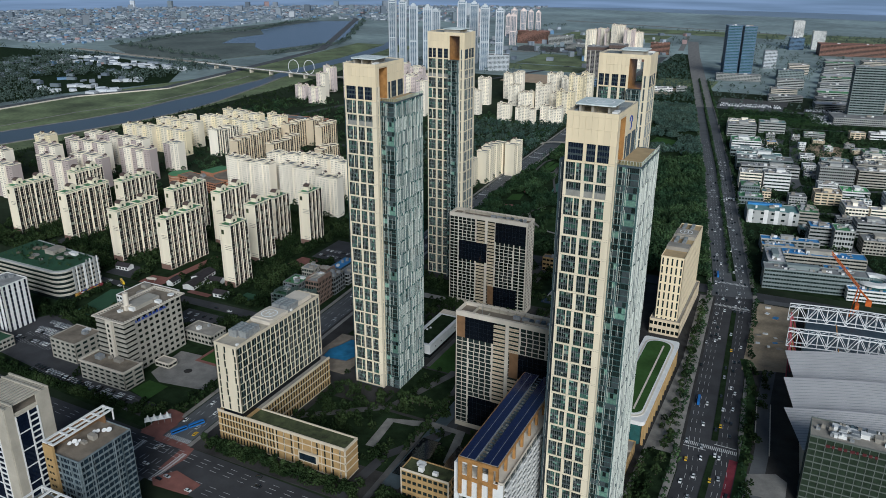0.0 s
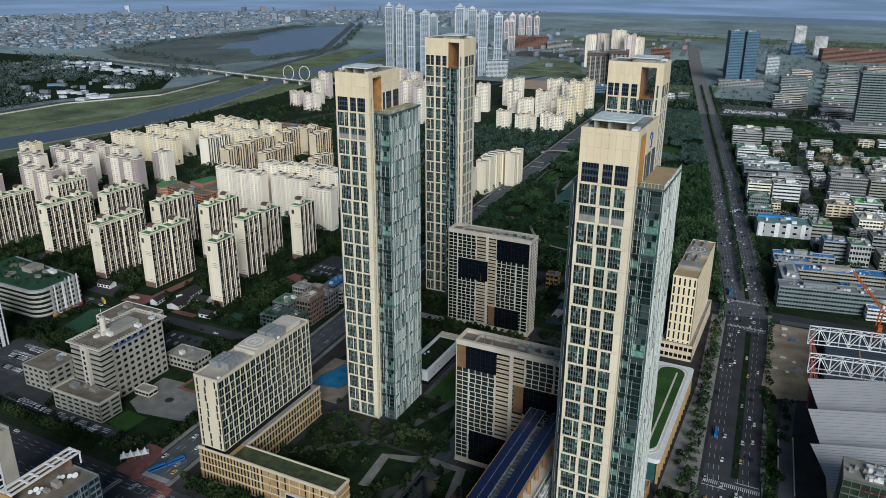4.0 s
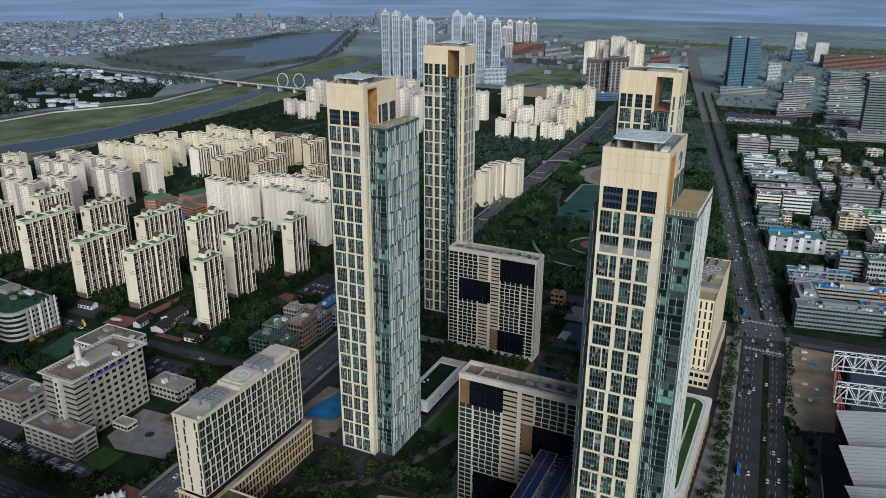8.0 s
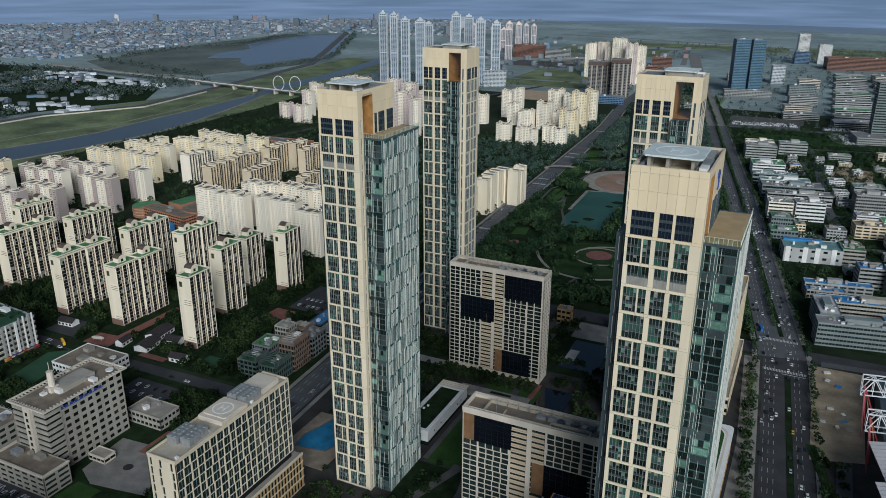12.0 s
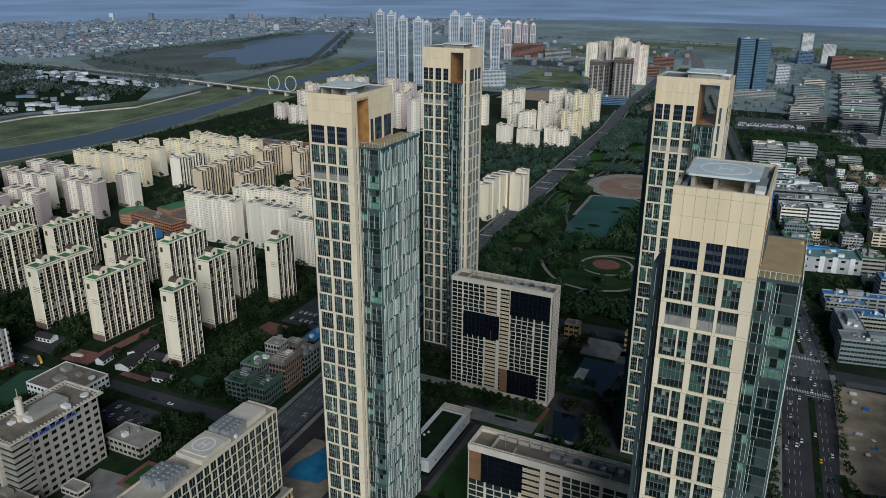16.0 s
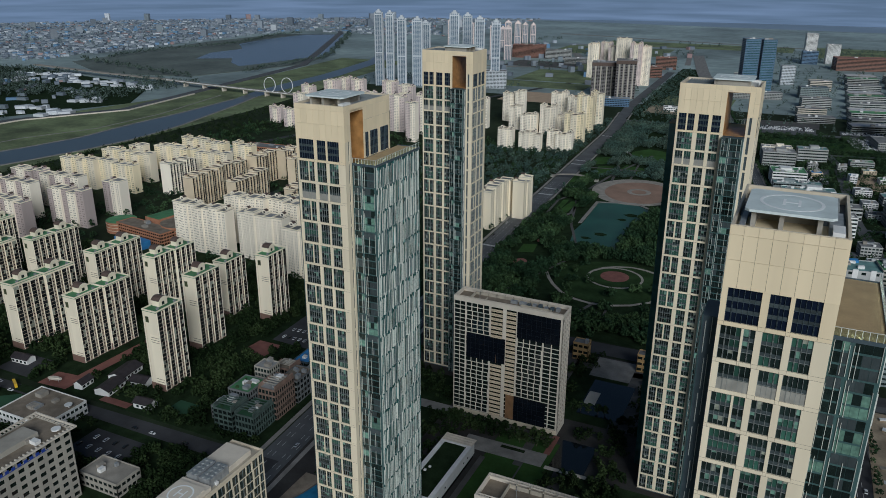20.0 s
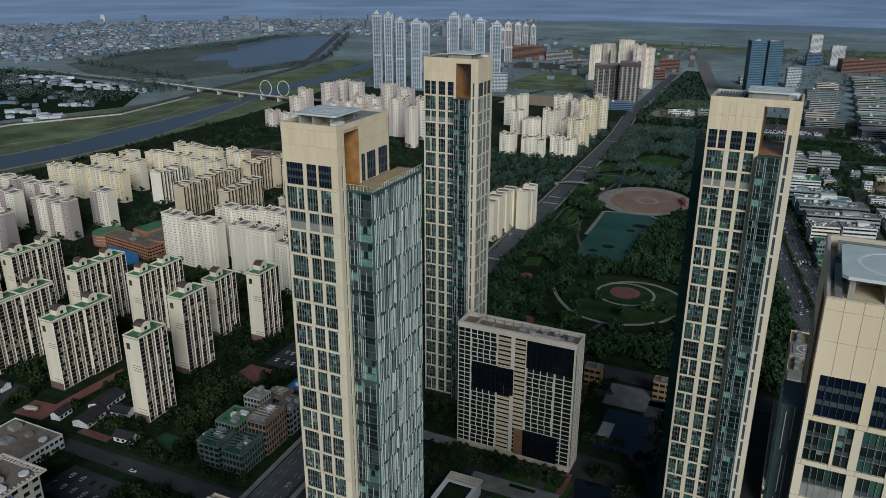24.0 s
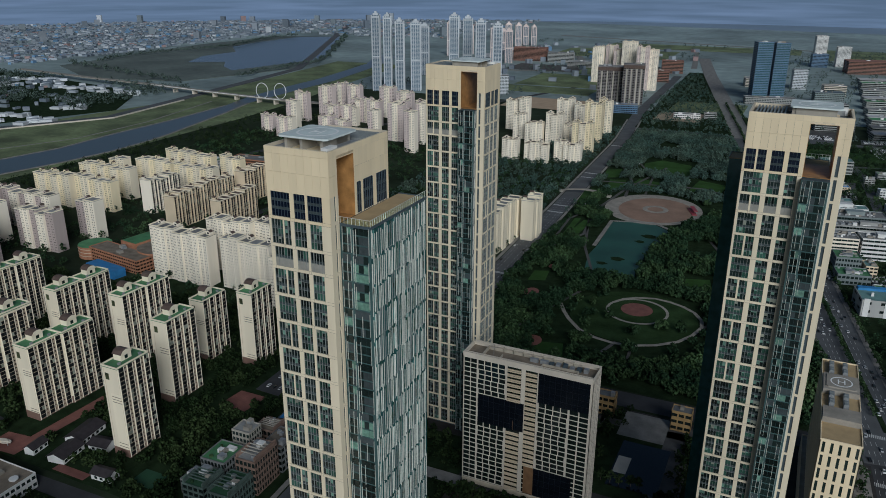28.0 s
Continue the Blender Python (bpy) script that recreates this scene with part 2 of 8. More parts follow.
M["school_brick"] = mat("orange_school_brick", (0.36, 0.17, 0.09), 0.85, 0.2, 0.2, fine=0.12)
M["lake"] = mat("pale_lagoon_water", (0.075, 0.105, 0.13), 0.25, 0.12, 0.003, fine=0.1, spec=0.5)
M["clay"] = mat("reddish_clay_court", (0.27, 0.175, 0.12), 0.9, 0.18, 0.04, fine=0.1)
M["earth"] = mat("bare_site_earth", (0.33, 0.265, 0.175), 0.9, 0.35, 0.06, fine=0.25)
M["sea"] = mat("pale_tidal_water", (0.15, 0.185, 0.21), 0.3, 0.2, 0.0012, fine=0.2, spec=0.5)
M["pad_white"] = mat("white_pad_marking", (0.82, 0.83, 0.80), 0.6, 0.05, 0.5)
M["apt_brown"] = mat("apartment_brownish_wall", (0.46, 0.385, 0.35), 0.75, 0.10, 0.06, rnd=0.08, streak=True)
# pale blue-grey holds the haze over the far land in its colour
M["far_field"] = mat("hazed_far_fields", (0.235, 0.285, 0.27), 0.7, 0.4, 0.003, fine=0.4, spec=0.25)
M["far_water"] = mat("river_water", (0.055, 0.072, 0.08), 0.3, 0.12, 0.004, spec=0.6)
M["marsh"] = mat("river_marsh", (0.135, 0.165, 0.075), 0.9, 0.5, 0.014, fine=0.45)


# ---- mesh building ----
class Mesher:
    """Collects boxes and prisms and links them as one mesh."""

    def __init__(self):
        self.v, self.f, self.k = [], [], []

    def box(self, x0, y0, z0, x1, y1, z1, k=0):
        n = len(self.v)
        self.v += [(x0, y0, z0), (x1, y0, z0), (x1, y1, z0), (x0, y1, z0), (x0, y0, z1), (x1, y0, z1), (x1, y1, z1), (x0, y1, z1)]
        self.f += [(n, n + 3, n + 2, n + 1), (n + 4, n + 5, n + 6, n + 7), (n, n + 1, n + 5, n + 4), (n + 1, n + 2, n + 6, n + 5), (n + 2, n + 3, n + 7, n + 6), (n + 3, n, n + 4, n + 7)]
        self.k += [k] * 6
        return self

    def prism(self, pts, z0, z1, k=0, ktop=None):
        n, c = len(self.v), len(pts)
        self.v += [(x, y, z0) for x, y in pts] + [(x, y, z1) for x, y in pts]
        self.f += [tuple(range(n + c - 1, n - 1, -1)), tuple(range(n + c, n + 2 * c))]
        self.k += [k, k if ktop is None else ktop]
        for i in range(c):
            j = (i + 1) % c
            self.f.append((n + i, n + j, n + c + j, n + c + i))
            self.k.append(k)
        return self

    def quad(self, a, b, c, d, k=0):
        n = len(self.v)
        self.v += [a, b, c, d]
        self.f.append((n, n + 1, n + 2, n + 3))
        self.k.append(k)
        return self

    def beam(self, a, b, r, k=0):
        """A square bar from a to b."""
        a, b = Vector(a), Vector(b)
        q = (b - a).to_track_quat("Z", "Y").to_matrix()
        n = len(self.v)
        for p in (a, b):
            self.v += [tuple(p + q @ Vector((sx * r, sy * r, 0))) for sx, sy in ((-1, -1), (1, -1), (1, 1), (-1, 1))]
        self.f += [(n, n + 3, n + 2, n + 1), (n + 4, n + 5, n + 6, n + 7)] + [(n + i, n + (i + 1) % 4, n + 4 + (i + 1) % 4, n + 4 + i) for i in range(4)]
        self.k += [k] * 6
        return self

    def lattice(self, us, zs, solid, y0, y1, k=0):
        """A wall in the x-z plane, facing -y, with openings where solid(i, j) is false; y0 is its face and y1 the depth of the reveals."""
        idx = {}
        def p(i, j, y):
            if (i, j, y) not in idx:
                idx[(i, j, y)] = len(self.v)
                self.v.append((us[i], y, zs[j]))
            return idx[(i, j, y)]
        nu, nz = len(us) - 1, len(zs) - 1
        on = [[bool(solid(i, j)) for j in range(nz)] for i in range(nu)]
        for i in range(nu):
            for j in range(nz):
                if not on[i][j]:
                    continue
                self.f.append((p(i, j, y0), p(i + 1, j, y0), p(i + 1, j + 1, y0), p(i, j + 1, y0)))
                self.k.append(k)
                for di, dj, e in ((-1, 0, ((i, j + 1), (i, j))), (1, 0, ((i + 1, j), (i + 1, j + 1))), (0, -1, ((i, j), (i + 1, j))), (0, 1, ((i + 1, j + 1), (i, j + 1)))):
                    ii, jj = i + di, j + dj
                    if not (0 <= ii < nu and 0 <= jj < nz and on[ii][jj]):
                        (a, b), (c, d) = e
                        self.f.append((p(a, b, y0), p(a, b, y1), p(c, d, y1), p(c, d, y0)))
                        self.k.append(k)
        return self

    def mesh(self, name, mats):
        me = bpy.data.meshes.new(name)
        me.from_pydata(self.v, [], self.f)
        for m in mats:
            me.materials.append(m)
        me.polygons.foreach_set("material_index", self.k)
        me.update()
        return me


def mats(names):
    return [M[n] for n in names.split()]


def part(name, m, names, parent, label=""):
    ob = new(name, m if isinstance(m, bpy.types.Mesh) else m.mesh(name, mats(names)))
    ob.parent = parent
    return tagged(ob, label)


def thing(name, label, category, x=0, y=0, z=0, rz=0, group="", kind=""):
    ob = new(name)
    ob.matrix_basis = pose(x, y, z, 0, 0, rz)
    return tagged(ob, label, category, group, kind)


def setting(name, m, names, label, category):
    ob = new(name, m.mesh(name, mats(names)))
    return tagged(ob, label, category, kind="structure")


def circle(cx, cy, rx, ry=None, n=32, a0=0.0, a1=360.0):
    ry = rx if ry is None else ry
    e = 0 if abs(a1 - a0) >= 360 else 1
    return [(cx + rx * math.cos(radians(a0 + (a1 - a0) * i / (n - e))), cy + ry * math.sin(radians(a0 + (a1 - a0) * i / (n - e)))) for i in range(n)]


def ring(m, cx, cy, r0, r1, z0, z1, k=0, n=40, ratio=1.0):
    for i in range(n):
        a, b = 2 * math.pi * i / n, 2 * math.pi * (i + 1) / n
        p = [(cx + r * math.cos(t), cy + r * ratio * math.sin(t)) for r, t in ((r0, a), (r1, a), (r1, b), (r0, b))]
        m.prism(p, z0, z1, k)
    return m


def strip(m, pts, w, z0, z1, k=0):
    """A band of width w along a line, such as a road or a path."""
    P = [Vector(p) for p in pts]
    L, R = [], []
    for i, p in enumerate(P):
        d = (P[min(i + 1, len(P) - 1)] - P[max(i - 1, 0)]).normalized()
        nrm = Vector((-d.y, d.x))
        L.append(p + nrm * w / 2)
        R.append(p - nrm * w / 2)
    for i in range(len(P) - 1):
        m.prism([tuple(R[i]), tuple(R[i + 1]), tuple(L[i + 1]), tuple(L[i])], z0, z1, k)
    return m

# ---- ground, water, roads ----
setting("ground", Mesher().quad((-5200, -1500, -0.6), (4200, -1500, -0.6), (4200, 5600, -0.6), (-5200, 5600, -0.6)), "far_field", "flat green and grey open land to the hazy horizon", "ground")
setting("ground_town", Mesher().box(-930, -700, -0.6, 900, 1500, 0.0), "ground", "dark soil and grass between the town blocks", "ground")

MAIN = [(255, -420), (255, 0), (248.5, 55), (234, 290), (153, 766), (55, 1280), (-114, 2160), (-190, 2600)]
AVENUE = [(-66, -420), (-66, -140), (-80, 100), (-106, 500), (-138, 1168), (-171, 1461), (-195, 2100)]
roads = [("road_main", MAIN, 36), ("road_avenue", AVENUE, 22),
         ("road_south", [(-930, -60), (-420, -118), (-200, -136), (60, -140), (700, -150)], 36),
         ("road_north", [(-110, 296), (230, 300), (700, 312)], 20),
         ("road_middle", [(-780, 40), (-74, 56)], 13),
         ("road_river", [(-760, 330), (-690, 700), (-560, 1240), (-330, 1960)], 14),
         ("road_west", [(-440, -115), (-470, 300), (-440, 640)], 12),
         ("road_cross", [(-700, 640), (-112, 640)], 13),
         ("road_far", [(-150, 1290), (55, 1290), (700, 1330)], 18)]
roads.append(("road_main_north", MAIN[3:], 36))
for i, (name, line, w) in enumerate(roads):
    setting(name, strip(Mesher(), line[:4] if name == "road_main" else line, w, -0.3, 0.02 + 0.011 * i), "asphalt_hazed" if name in ("road_main_north", "road_avenue", "road_far") else "asphalt", "grey asphalt road with painted lanes", "road")


def along(line, s):
    """The place and heading s metres along a line."""
    for a, b in zip(line, line[1:]):
        a, b = Vector(a), Vector(b)
        if s <= (b - a).length:
            return a + (b - a).normalized() * s, (b - a).normalized()
        s -= (b - a).length
    return Vector(line[-1]), (b - a).normalized()


def dashes(m, line, off, s0, s1, step, ln, w=0.10):
    s = s0
    while s < s1:
        p, d = along(line, s)
        n = Vector((d.y, -d.x))
        q = p + n * off
        m.prism([tuple(q - n * w), tuple(q + n * w), tuple(q + n * w + d * ln), tuple(q - n * w + d * ln)], 0.125, 0.145)
        s += step
    return m


lane = Mesher()
for off in (-12.4, -9.2, -6, 5, 8.2, 11.4):
    dashes(lane, MAIN, off, 380, 1400, 11, 5)
for off in (-7, -3.6, 3.6, 7):
    dashes(lane, AVENUE, off, 200, 1200, 11, 5)
for off in (-13, -9.5, -6, 6, 9.5, 13):
    dashes(lane, roads[2][1], off, 250, 1300, 11, 5)
tagged(new("lane_marks", lane.mesh("lane_marks", mats("paint"))), "white painted dashes on the asphalt", "road marking", kind="stuff")


def crosswalk(x, y, n, dx, dy, w, l):
    m = Mesher()
    for i in range(n):
        m.box(x + dx * i - w / 2, y + dy * i - l / 2, 0.13, x + dx * i + w / 2, y + dy * i + l / 2, 0.15)
    setting("crosswalk_1", m, "paint", "white zebra stripes painted on the road", "crosswalk")


crosswalk(235, 33, 30, 1.15, 0, 0.55, 4)
crosswalk(219, 266, 31, 1.1, 0, 0.55, 4)
crosswalk(214, 322, 28, 1.1, 0, 0.55, 4)
crosswalk(-76, -116, 18, 1.15, 0, 0.55, 4)
crosswalk(-50, -156, 26, 0, 1.15, 4, 0.55)
crosswalk(-84, -154, 24, 0, 1.15, 4, 0.55)
crosswalk(-77, -165, 18, 1.15, 0, 0.55, 4)

stop = Mesher().box(234.5, 28.2, 0.13, 250, 28.8, 0.15).box(254, 37.6, 0.13, 268, 38.2, 0.15).box(235, 261.4, 0.13, 252, 262, 0.15)
setting("stop_line", stop, "paint", "white stop lines before the zebra crossings", "road marking")

# pale sidewalks along the main road and the avenue
for name, line, off, s0, s1 in (("sidewalk_1", MAIN, -20.5, 300, 720), ("sidewalk_2", MAIN, 20.5, 300, 720), ("sidewalk_3", MAIN, -19.5, 740, 1730), ("sidewalk_4", MAIN, 19.5, 740, 1730), ("sidewalk_5", AVENUE, -13.5, 300, 1800), ("sidewalk_6", AVENUE, 13.5, 300, 1800)):
    pts = []
    for k in range(25):
        p, d = along(line, s0 + (s1 - s0) * k / 24)
        pts.append((p.x + d.y * off, p.y - d.x * off))
    setting(name, strip(Mesher(), pts, 4.0 if line is MAIN else 3.2, -0.2, 0.27), "sidewalk", "pale paved sidewalk beside the road", "pavement")

# planted median of the main road
med = strip(Mesher(), [(255, -120), (255, 24)], 4, -0.2, 0.3)
strip(med, [(253.5, 42), (239.5, 258)], 4, -0.2, 0.3)
strip(med, [(231, 330), (153, 766), (57, 1265)], 3.5, -0.2, 0.3)
setting("median", med, "lawn_dark", "planted strip between the carriageways", "road median")

# pavements and blocks with a kerb
blocks = [("pavement_1", [(-53, -120), (236, -120), (236, 20), (220, 285), (-82, 285), (-68, 60)], "dark_paving"),
          ("pavement_2", [(-420, -95), (-80, -118), (-92, 48), (-420, 48)], "lawn_dark"),
          ("pavement_3", [(-420, 64), (-93, 64), (-116, 500), (-430, 500)], "lawn_dark"),
          ("pavement_4", [(274, -118), (640, -118), (640, 288), (258, 288), (272, 30)], "dark_paving"),
          ("pavement_5", [(-93, 308), (214, 312), (134, 762), (42, 1262), (-120, 1262), (-92, 500)], "lawn_dark"),
          ("pavement_6", [(-260, -165), (-80, -162), (-80, -420), (-400, -420)], "dark_paving"),
          ("pavement_7", [(252, 326), (680, 330), (640, 1300), (78, 1270), (172, 766)], "lawn_dark")]
for name, pts, k in blocks:
    setting(name, Mesher().prism(pts, -0.3, 0.16), k, "raised block with stone kerb, paving and planting", "pavement")

# lawns, plazas and courts of the tower block
lawn = [(-10, -86, 120, -25, "lawn_dark"), (38, 42, 78, 155, "lawn"), (35, -22, 88, 40, "lawn_dark"), (78, 10, 170, 128, "lawn_dark"), (-48, 62, -6, 205, "lawn_dark"), (-8, 186, 120, 280, "lawn_dark"),
        (215, -100, 232, 15, "lawn_dark"), (-300, 50, -250, 58, "lawn_dark")]
for i, (x0, y0, x1, y1, k) in enumerate(lawn):
    setting("lawn", Mesher().box(x0, y0, 0, x1, y1, 0.24), k, "planted bed with grass and shrubs", "lawn")
setting("sunken_court", Mesher().box(78, -96, 0, 90, 10, 0.26), "panel_grey", "dark sunken court between the blocks", "courtyard")
setting("plaza_path", strip(Mesher(), [(-14, -60), (40, -20), (60, 40), (60, 160)], 6, 0, 0.3), "paving", "curved paved path through the court", "path")
setting("plaza_drive", strip(Mesher(), [(62, -118), (66, -70), (90, -30), (92, 30), (84, 160)], 7, 0, 0.28), "asphalt", "narrow service drive between the blocks", "path")

setting("promenade", Mesher().prism([(212, -118), (234, -118), (234, 20), (218, 282), (206, 282), (214, 150)], 0.05, 0.22), "sidewalk", "pale paved promenade beside the main road", "pavement")
setting("bus_lane", strip(Mesher(), [(268, -160), (267.6, 25)], 5.0, -0.1, 0.06), "crimson", "red painted bus lane", "road")

# ---- park ----
GLADES = []
setting("pond", Mesher().prism([(-41, 699), (-18, 708), (4, 712), (24, 694), (36, 673), (30, 648), (38, 628), (24, 604), (28, 572), (41, 546), (26, 529), (8, 524), (-12, 532), (-30, 535), (-37, 574), (-36, 610)], 0.1, 0.3), "pond", "green shallow park pond with pale edge", "pond")
setting("pond_quay", strip(Mesher(), [(-39, 606), (-43, 702), (4, 716), (26, 698)], 4.5, 0.1, 0.5), "sidewalk", "pale stone quay along the pond", "path")
for x, y, r in ((-6, 575, 7), (4, 640, 5), (10, 662, 8), (-18, 556, 5)):
    setting("reed_island", Mesher().prism([(x + (r + 2 * math.sin(a * 2.3 + x)) * math.cos(a * 0.45), y + r * 0.8 * math.sin(a * 0.45)) for a in range(14)], 0.1, 0.55), "lawn_dark", "dark reed patch standing in the pond", "reeds")
m = Mesher()
m.prism(circle(-3, 770, 46, 54), 0.1, 0.46)
setting("sand_oval", m, "clay", "oval reddish clay play ground in the park", "sports ground")
setting("oval_mark", ring(Mesher(), -4, 772, 10, 16, 0.4, 0.5, n=32), "concrete_roof", "pale worn ring on the clay", "marking")
setting("oval_path", Mesher().prism(circle(-7, 773, 60, 67), 0.1, 0.36), "concrete_roof", "pale path round the sandy oval", "path")
setting("ring_path", strip(Mesher(), [(-26, 440), (-18, 424), (-10, 411), (4, 394), (19, 385), (36, 381), (53, 384), (69, 392), (84, 406), (93, 423), (98, 442), (96, 456), (88, 470), (77, 479), (64, 485), (50, 487), (35, 482), (24, 474), (17, 462)], 3.2, 0.1, 0.42), "concrete_roof", "pale ring path on the park lawn", "path")
setting("park_lawn", Mesher().prism(circle(40, 440, 55), 0.1, 0.28), "lawn_dim", "round park lawn", "lawn")
setting("ring_path_inner", ring(Mesher(), 41, 452, 25, 27.5, 0.1, 0.36, n=40), "concrete_roof", "pale inner ring path", "path")
setting("fountain_plaza", Mesher().prism(circle(40, 455, 14), 0.1, 0.42), "paving_red", "round red-paved plaza in the lawn", "plaza")
for pts, w in (([(-60, 320), (-40, 400), (-10, 500), (-48, 600), (-70, 700)], 3), ([(-90, 560), (-60, 640), (-72, 740), (-60, 850), (-30, 1000)], 4), ([(20, 320), (38, 384)], 3), ([(98, 440), (130, 500), (90, 640), (56, 720)], 3), ([(51, 383), (56, 330)], 2.5), ([(-86, 605), (-92, 690), (-70, 765)], 3), ([(-52, 814), (-62, 900), (-92, 980), (-100, 1100), (-80, 1240)], 4), ([(-30, 838), (-38, 930), (-72, 1010)], 3), ([(-100, 880), (40, 900), (90, 860)], 5)):
    setting("park_path", strip(Mesher(), pts, w, 0.1, 0.36), "paving", "pale winding park path", "path")
for x, y, r in ((-59, 454, 7), (-25, 357, 8), (-60, 526, 5), (-66, 592, 6)):
    setting("red_court", Mesher().prism(circle(x, y, r, r * 1.3, 12), 0.1, 0.4), "paving_red", "small red paved park court", "plaza")
setting("strip_lawn", Mesher().prism([(-81, 607), (-75, 608), (-79, 696), (-86, 692)], 0.1, 0.36), "lawn", "narrow bright lawn beside the avenue", "lawn")
for y in (486, 708, 738, 891, 917, 1122):
    crosswalk(next(a[0] + (b[0] - a[0]) * (y - a[1]) / (b[1] - a[1]) for a, b in zip(AVENUE, AVENUE[1:]) if a[1] <= y <= b[1]) - 9.5, y, 18, 1.1, 0, 0.7, 4)
for i, pts in enumerate(([(-104, 760), (-92, 764), (-96, 836), (-110, 830)], [(-84, 836), (-62, 846), (-70, 900), (-92, 894)], [(-104, 900), (-84, 912), (-90, 960), (-110, 950)], [(-60, 868), (-30, 860), (-20, 905), (-54, 918)], [(-78, 632), (-66, 640), (-64, 690), (-74, 690)], [(-72, 480), (-56, 486), (-60, 512), (-74, 506)], [(-20, 335), (6, 340), (0, 362), (-18, 358)], [(70, 520), (96, 528), (90, 556), (68, 550)], [(20, 880), (60, 870), (66, 930), (26, 944)])):
    setting("park_glade", Mesher().prism(pts, 0.1, 0.30), "lawn", "open grassy glade among the park trees", "lawn")
    GLADES.append((min(p[0] for p in pts), min(p[1] for p in pts), max(p[0] for p in pts), max(p[1] for p in pts)))
setting("park_meadow", Mesher().prism([(-66, 1014), (-45, 1047), (2, 1030), (10, 953), (-60, 965)], 0, 0.3), "lawn", "open bright meadow in the park", "lawn")
# ---- the four tall towers ----
TW, TL, TH = 23.6, 37.0, 236.0
LEVELS = [221.5, 212.2, 202.8, 195.0] + [195.0 - 9.7 * i for i in range(1, 21)]
COLS_P = ((0.8, 5.3), (5.8, 8.3), (9.7, 14.3), (15.8, 20.2))
COLS_Q = ((1.5, 8.5), (10.2, 14.5), (15.3, 20.6))
COLS_TOP = ((1.3, 8.5), (10.1, 14.3), (15.2, 20.7))
WEST_P = ((0.8, 4.5), (5.2, 8.4), (10.3, 14.9), (16.6, 20.6))
WEST_Q = ((1.0, 8.2), (10.3, 14.9), (16.6, 20.6))
WINDOWS = {}


def window_mesh(w, h, floors, style):
    """A glazed bay: recessed panes, floor bands, mullions, and a few blinds. It spans 0..w, faces -y, glass at y = 0.38."""
    key = (round(w, 1), round(h, 1), floors, style)
    if key not in WINDOWS:
        rg = random.Random(round(w * 10) * 31 + round(h * 10) * 7 + floors + sum(map(ord, style)) * 101)
        m = Mesher()
        n = max(2, round(w / 1.15))
        cw, fh = w / n, h / floors
        for j in range(floors):
            z, low = j * fh, (0.55 if j else 0.0)
            run = 0
            for i in range(n):
                if not run:
                    tone, run = rg.choice((0, 0, 1)) if style != "top" else 0, rg.choice((1, 2, 3))
                run -= 1
                m.box(i * cw, 0.36, z + low, (i + 1) * cw, 0.42, z + fh, tone)
                if style not in ("top", "plant") and rg.random() < 0.20:
                    m.box(i * cw + 0.04, 0.32, z + fh * (1 - rg.uniform(0.25, 0.8)), (i + 1) * cw - 0.04, 0.365, z + fh - 0.08, rg.choice((3, 4, 4)))
            if j:
                m.box(0, 0.30, z - 0.35, w, 0.42, z + 0.55, 5)
                m.box(0, 0.22, z - 0.40, w, 0.365, z - 0.33, 2)
        if style == "plant":
            m.box(0, 0.2, 0, w, 0.30, h * 0.42, 6)
        for i in range(n + 1):
            x = min(max(i * cw, 0.04), w - 0.04)
            m.box(x - 0.035, 0.14, 0, x + 0.035, 0.365, h, 2)
        x = rg.randrange(1, n) * cw + 0.16
        m.box(x - 0.03, 0.12, 0, x + 0.03, 0.365, h, 2)
        names = ("glass_blue glass_blue panel_grey" if style == "top" else "glass glass_green window_bar") + " blind blind_green spandrel plant_panel"
        WINDOWS[key] = m.mesh("window", mats(names))
    return WINDOWS[key]


def facade(tower, cols_of, width, place, depth=0.42):
    """Rows of bays with piers and beams between. place(u) is the pose of the facade's local frame at u."""
    for r, (zt, zb) in enumerate(zip(LEVELS, LEVELS[1:] + [0.0])):
        if zt - zb < 2:
            continue
        cols = cols_of(r)
        h, bm = zt - zb, 1.05
        edges = [0.0] + [e for c in cols for e in c] + [width]
        m = Mesher().lattice(edges, [zb, zb + bm, zt], lambda i, j: j == 0 or i % 2 == 0, 0, depth)
        ob = part("facade_frame", m, "frame_pale" if r else "beige", tower)
        ob.matrix_basis = place
        jt = Mesher().box(0, -0.012, zb + 0.02, width, 0.004, zb + 0.08).box(0, -0.012, zb + bm, width, 0.004, zb + bm + 0.05)
        for q in edges[1:-1]:
            jt.box(q - 0.025, -0.012, zb + 0.08, q + 0.025, 0.004, zb + bm)
        part("panel_joint", jt, "joint", ob)
        for a, b in cols:
            wd = new("window", window_mesh(b - a, h - bm, 3 if h > 8.5 else 2, "top" if r == 0 else "plant" if r == 2 else "v%d" % random.randrange(7)))
            wd.parent = tower
            wd.matrix_basis = place @ pose(a, 0, zb + bm)


def panels(tower, width, place, u0=0.0, rows=((233.9, 236.0), (228.1, 233.9), (221.5, 228.1)), n=8):
    w = (width - u0) / n
    for z0, z1 in rows:
        me = Mesher().box(0.03, -0.05, 0.03, w - 0.03, 0.40, z1 - z0 - 0.03).mesh("panel", mats("beige"))
        for i in range(n):
            ob = new("panel", me)
            ob.parent = tower
            ob.matrix_basis = place @ pose(u0 + w * i, 0, z0)


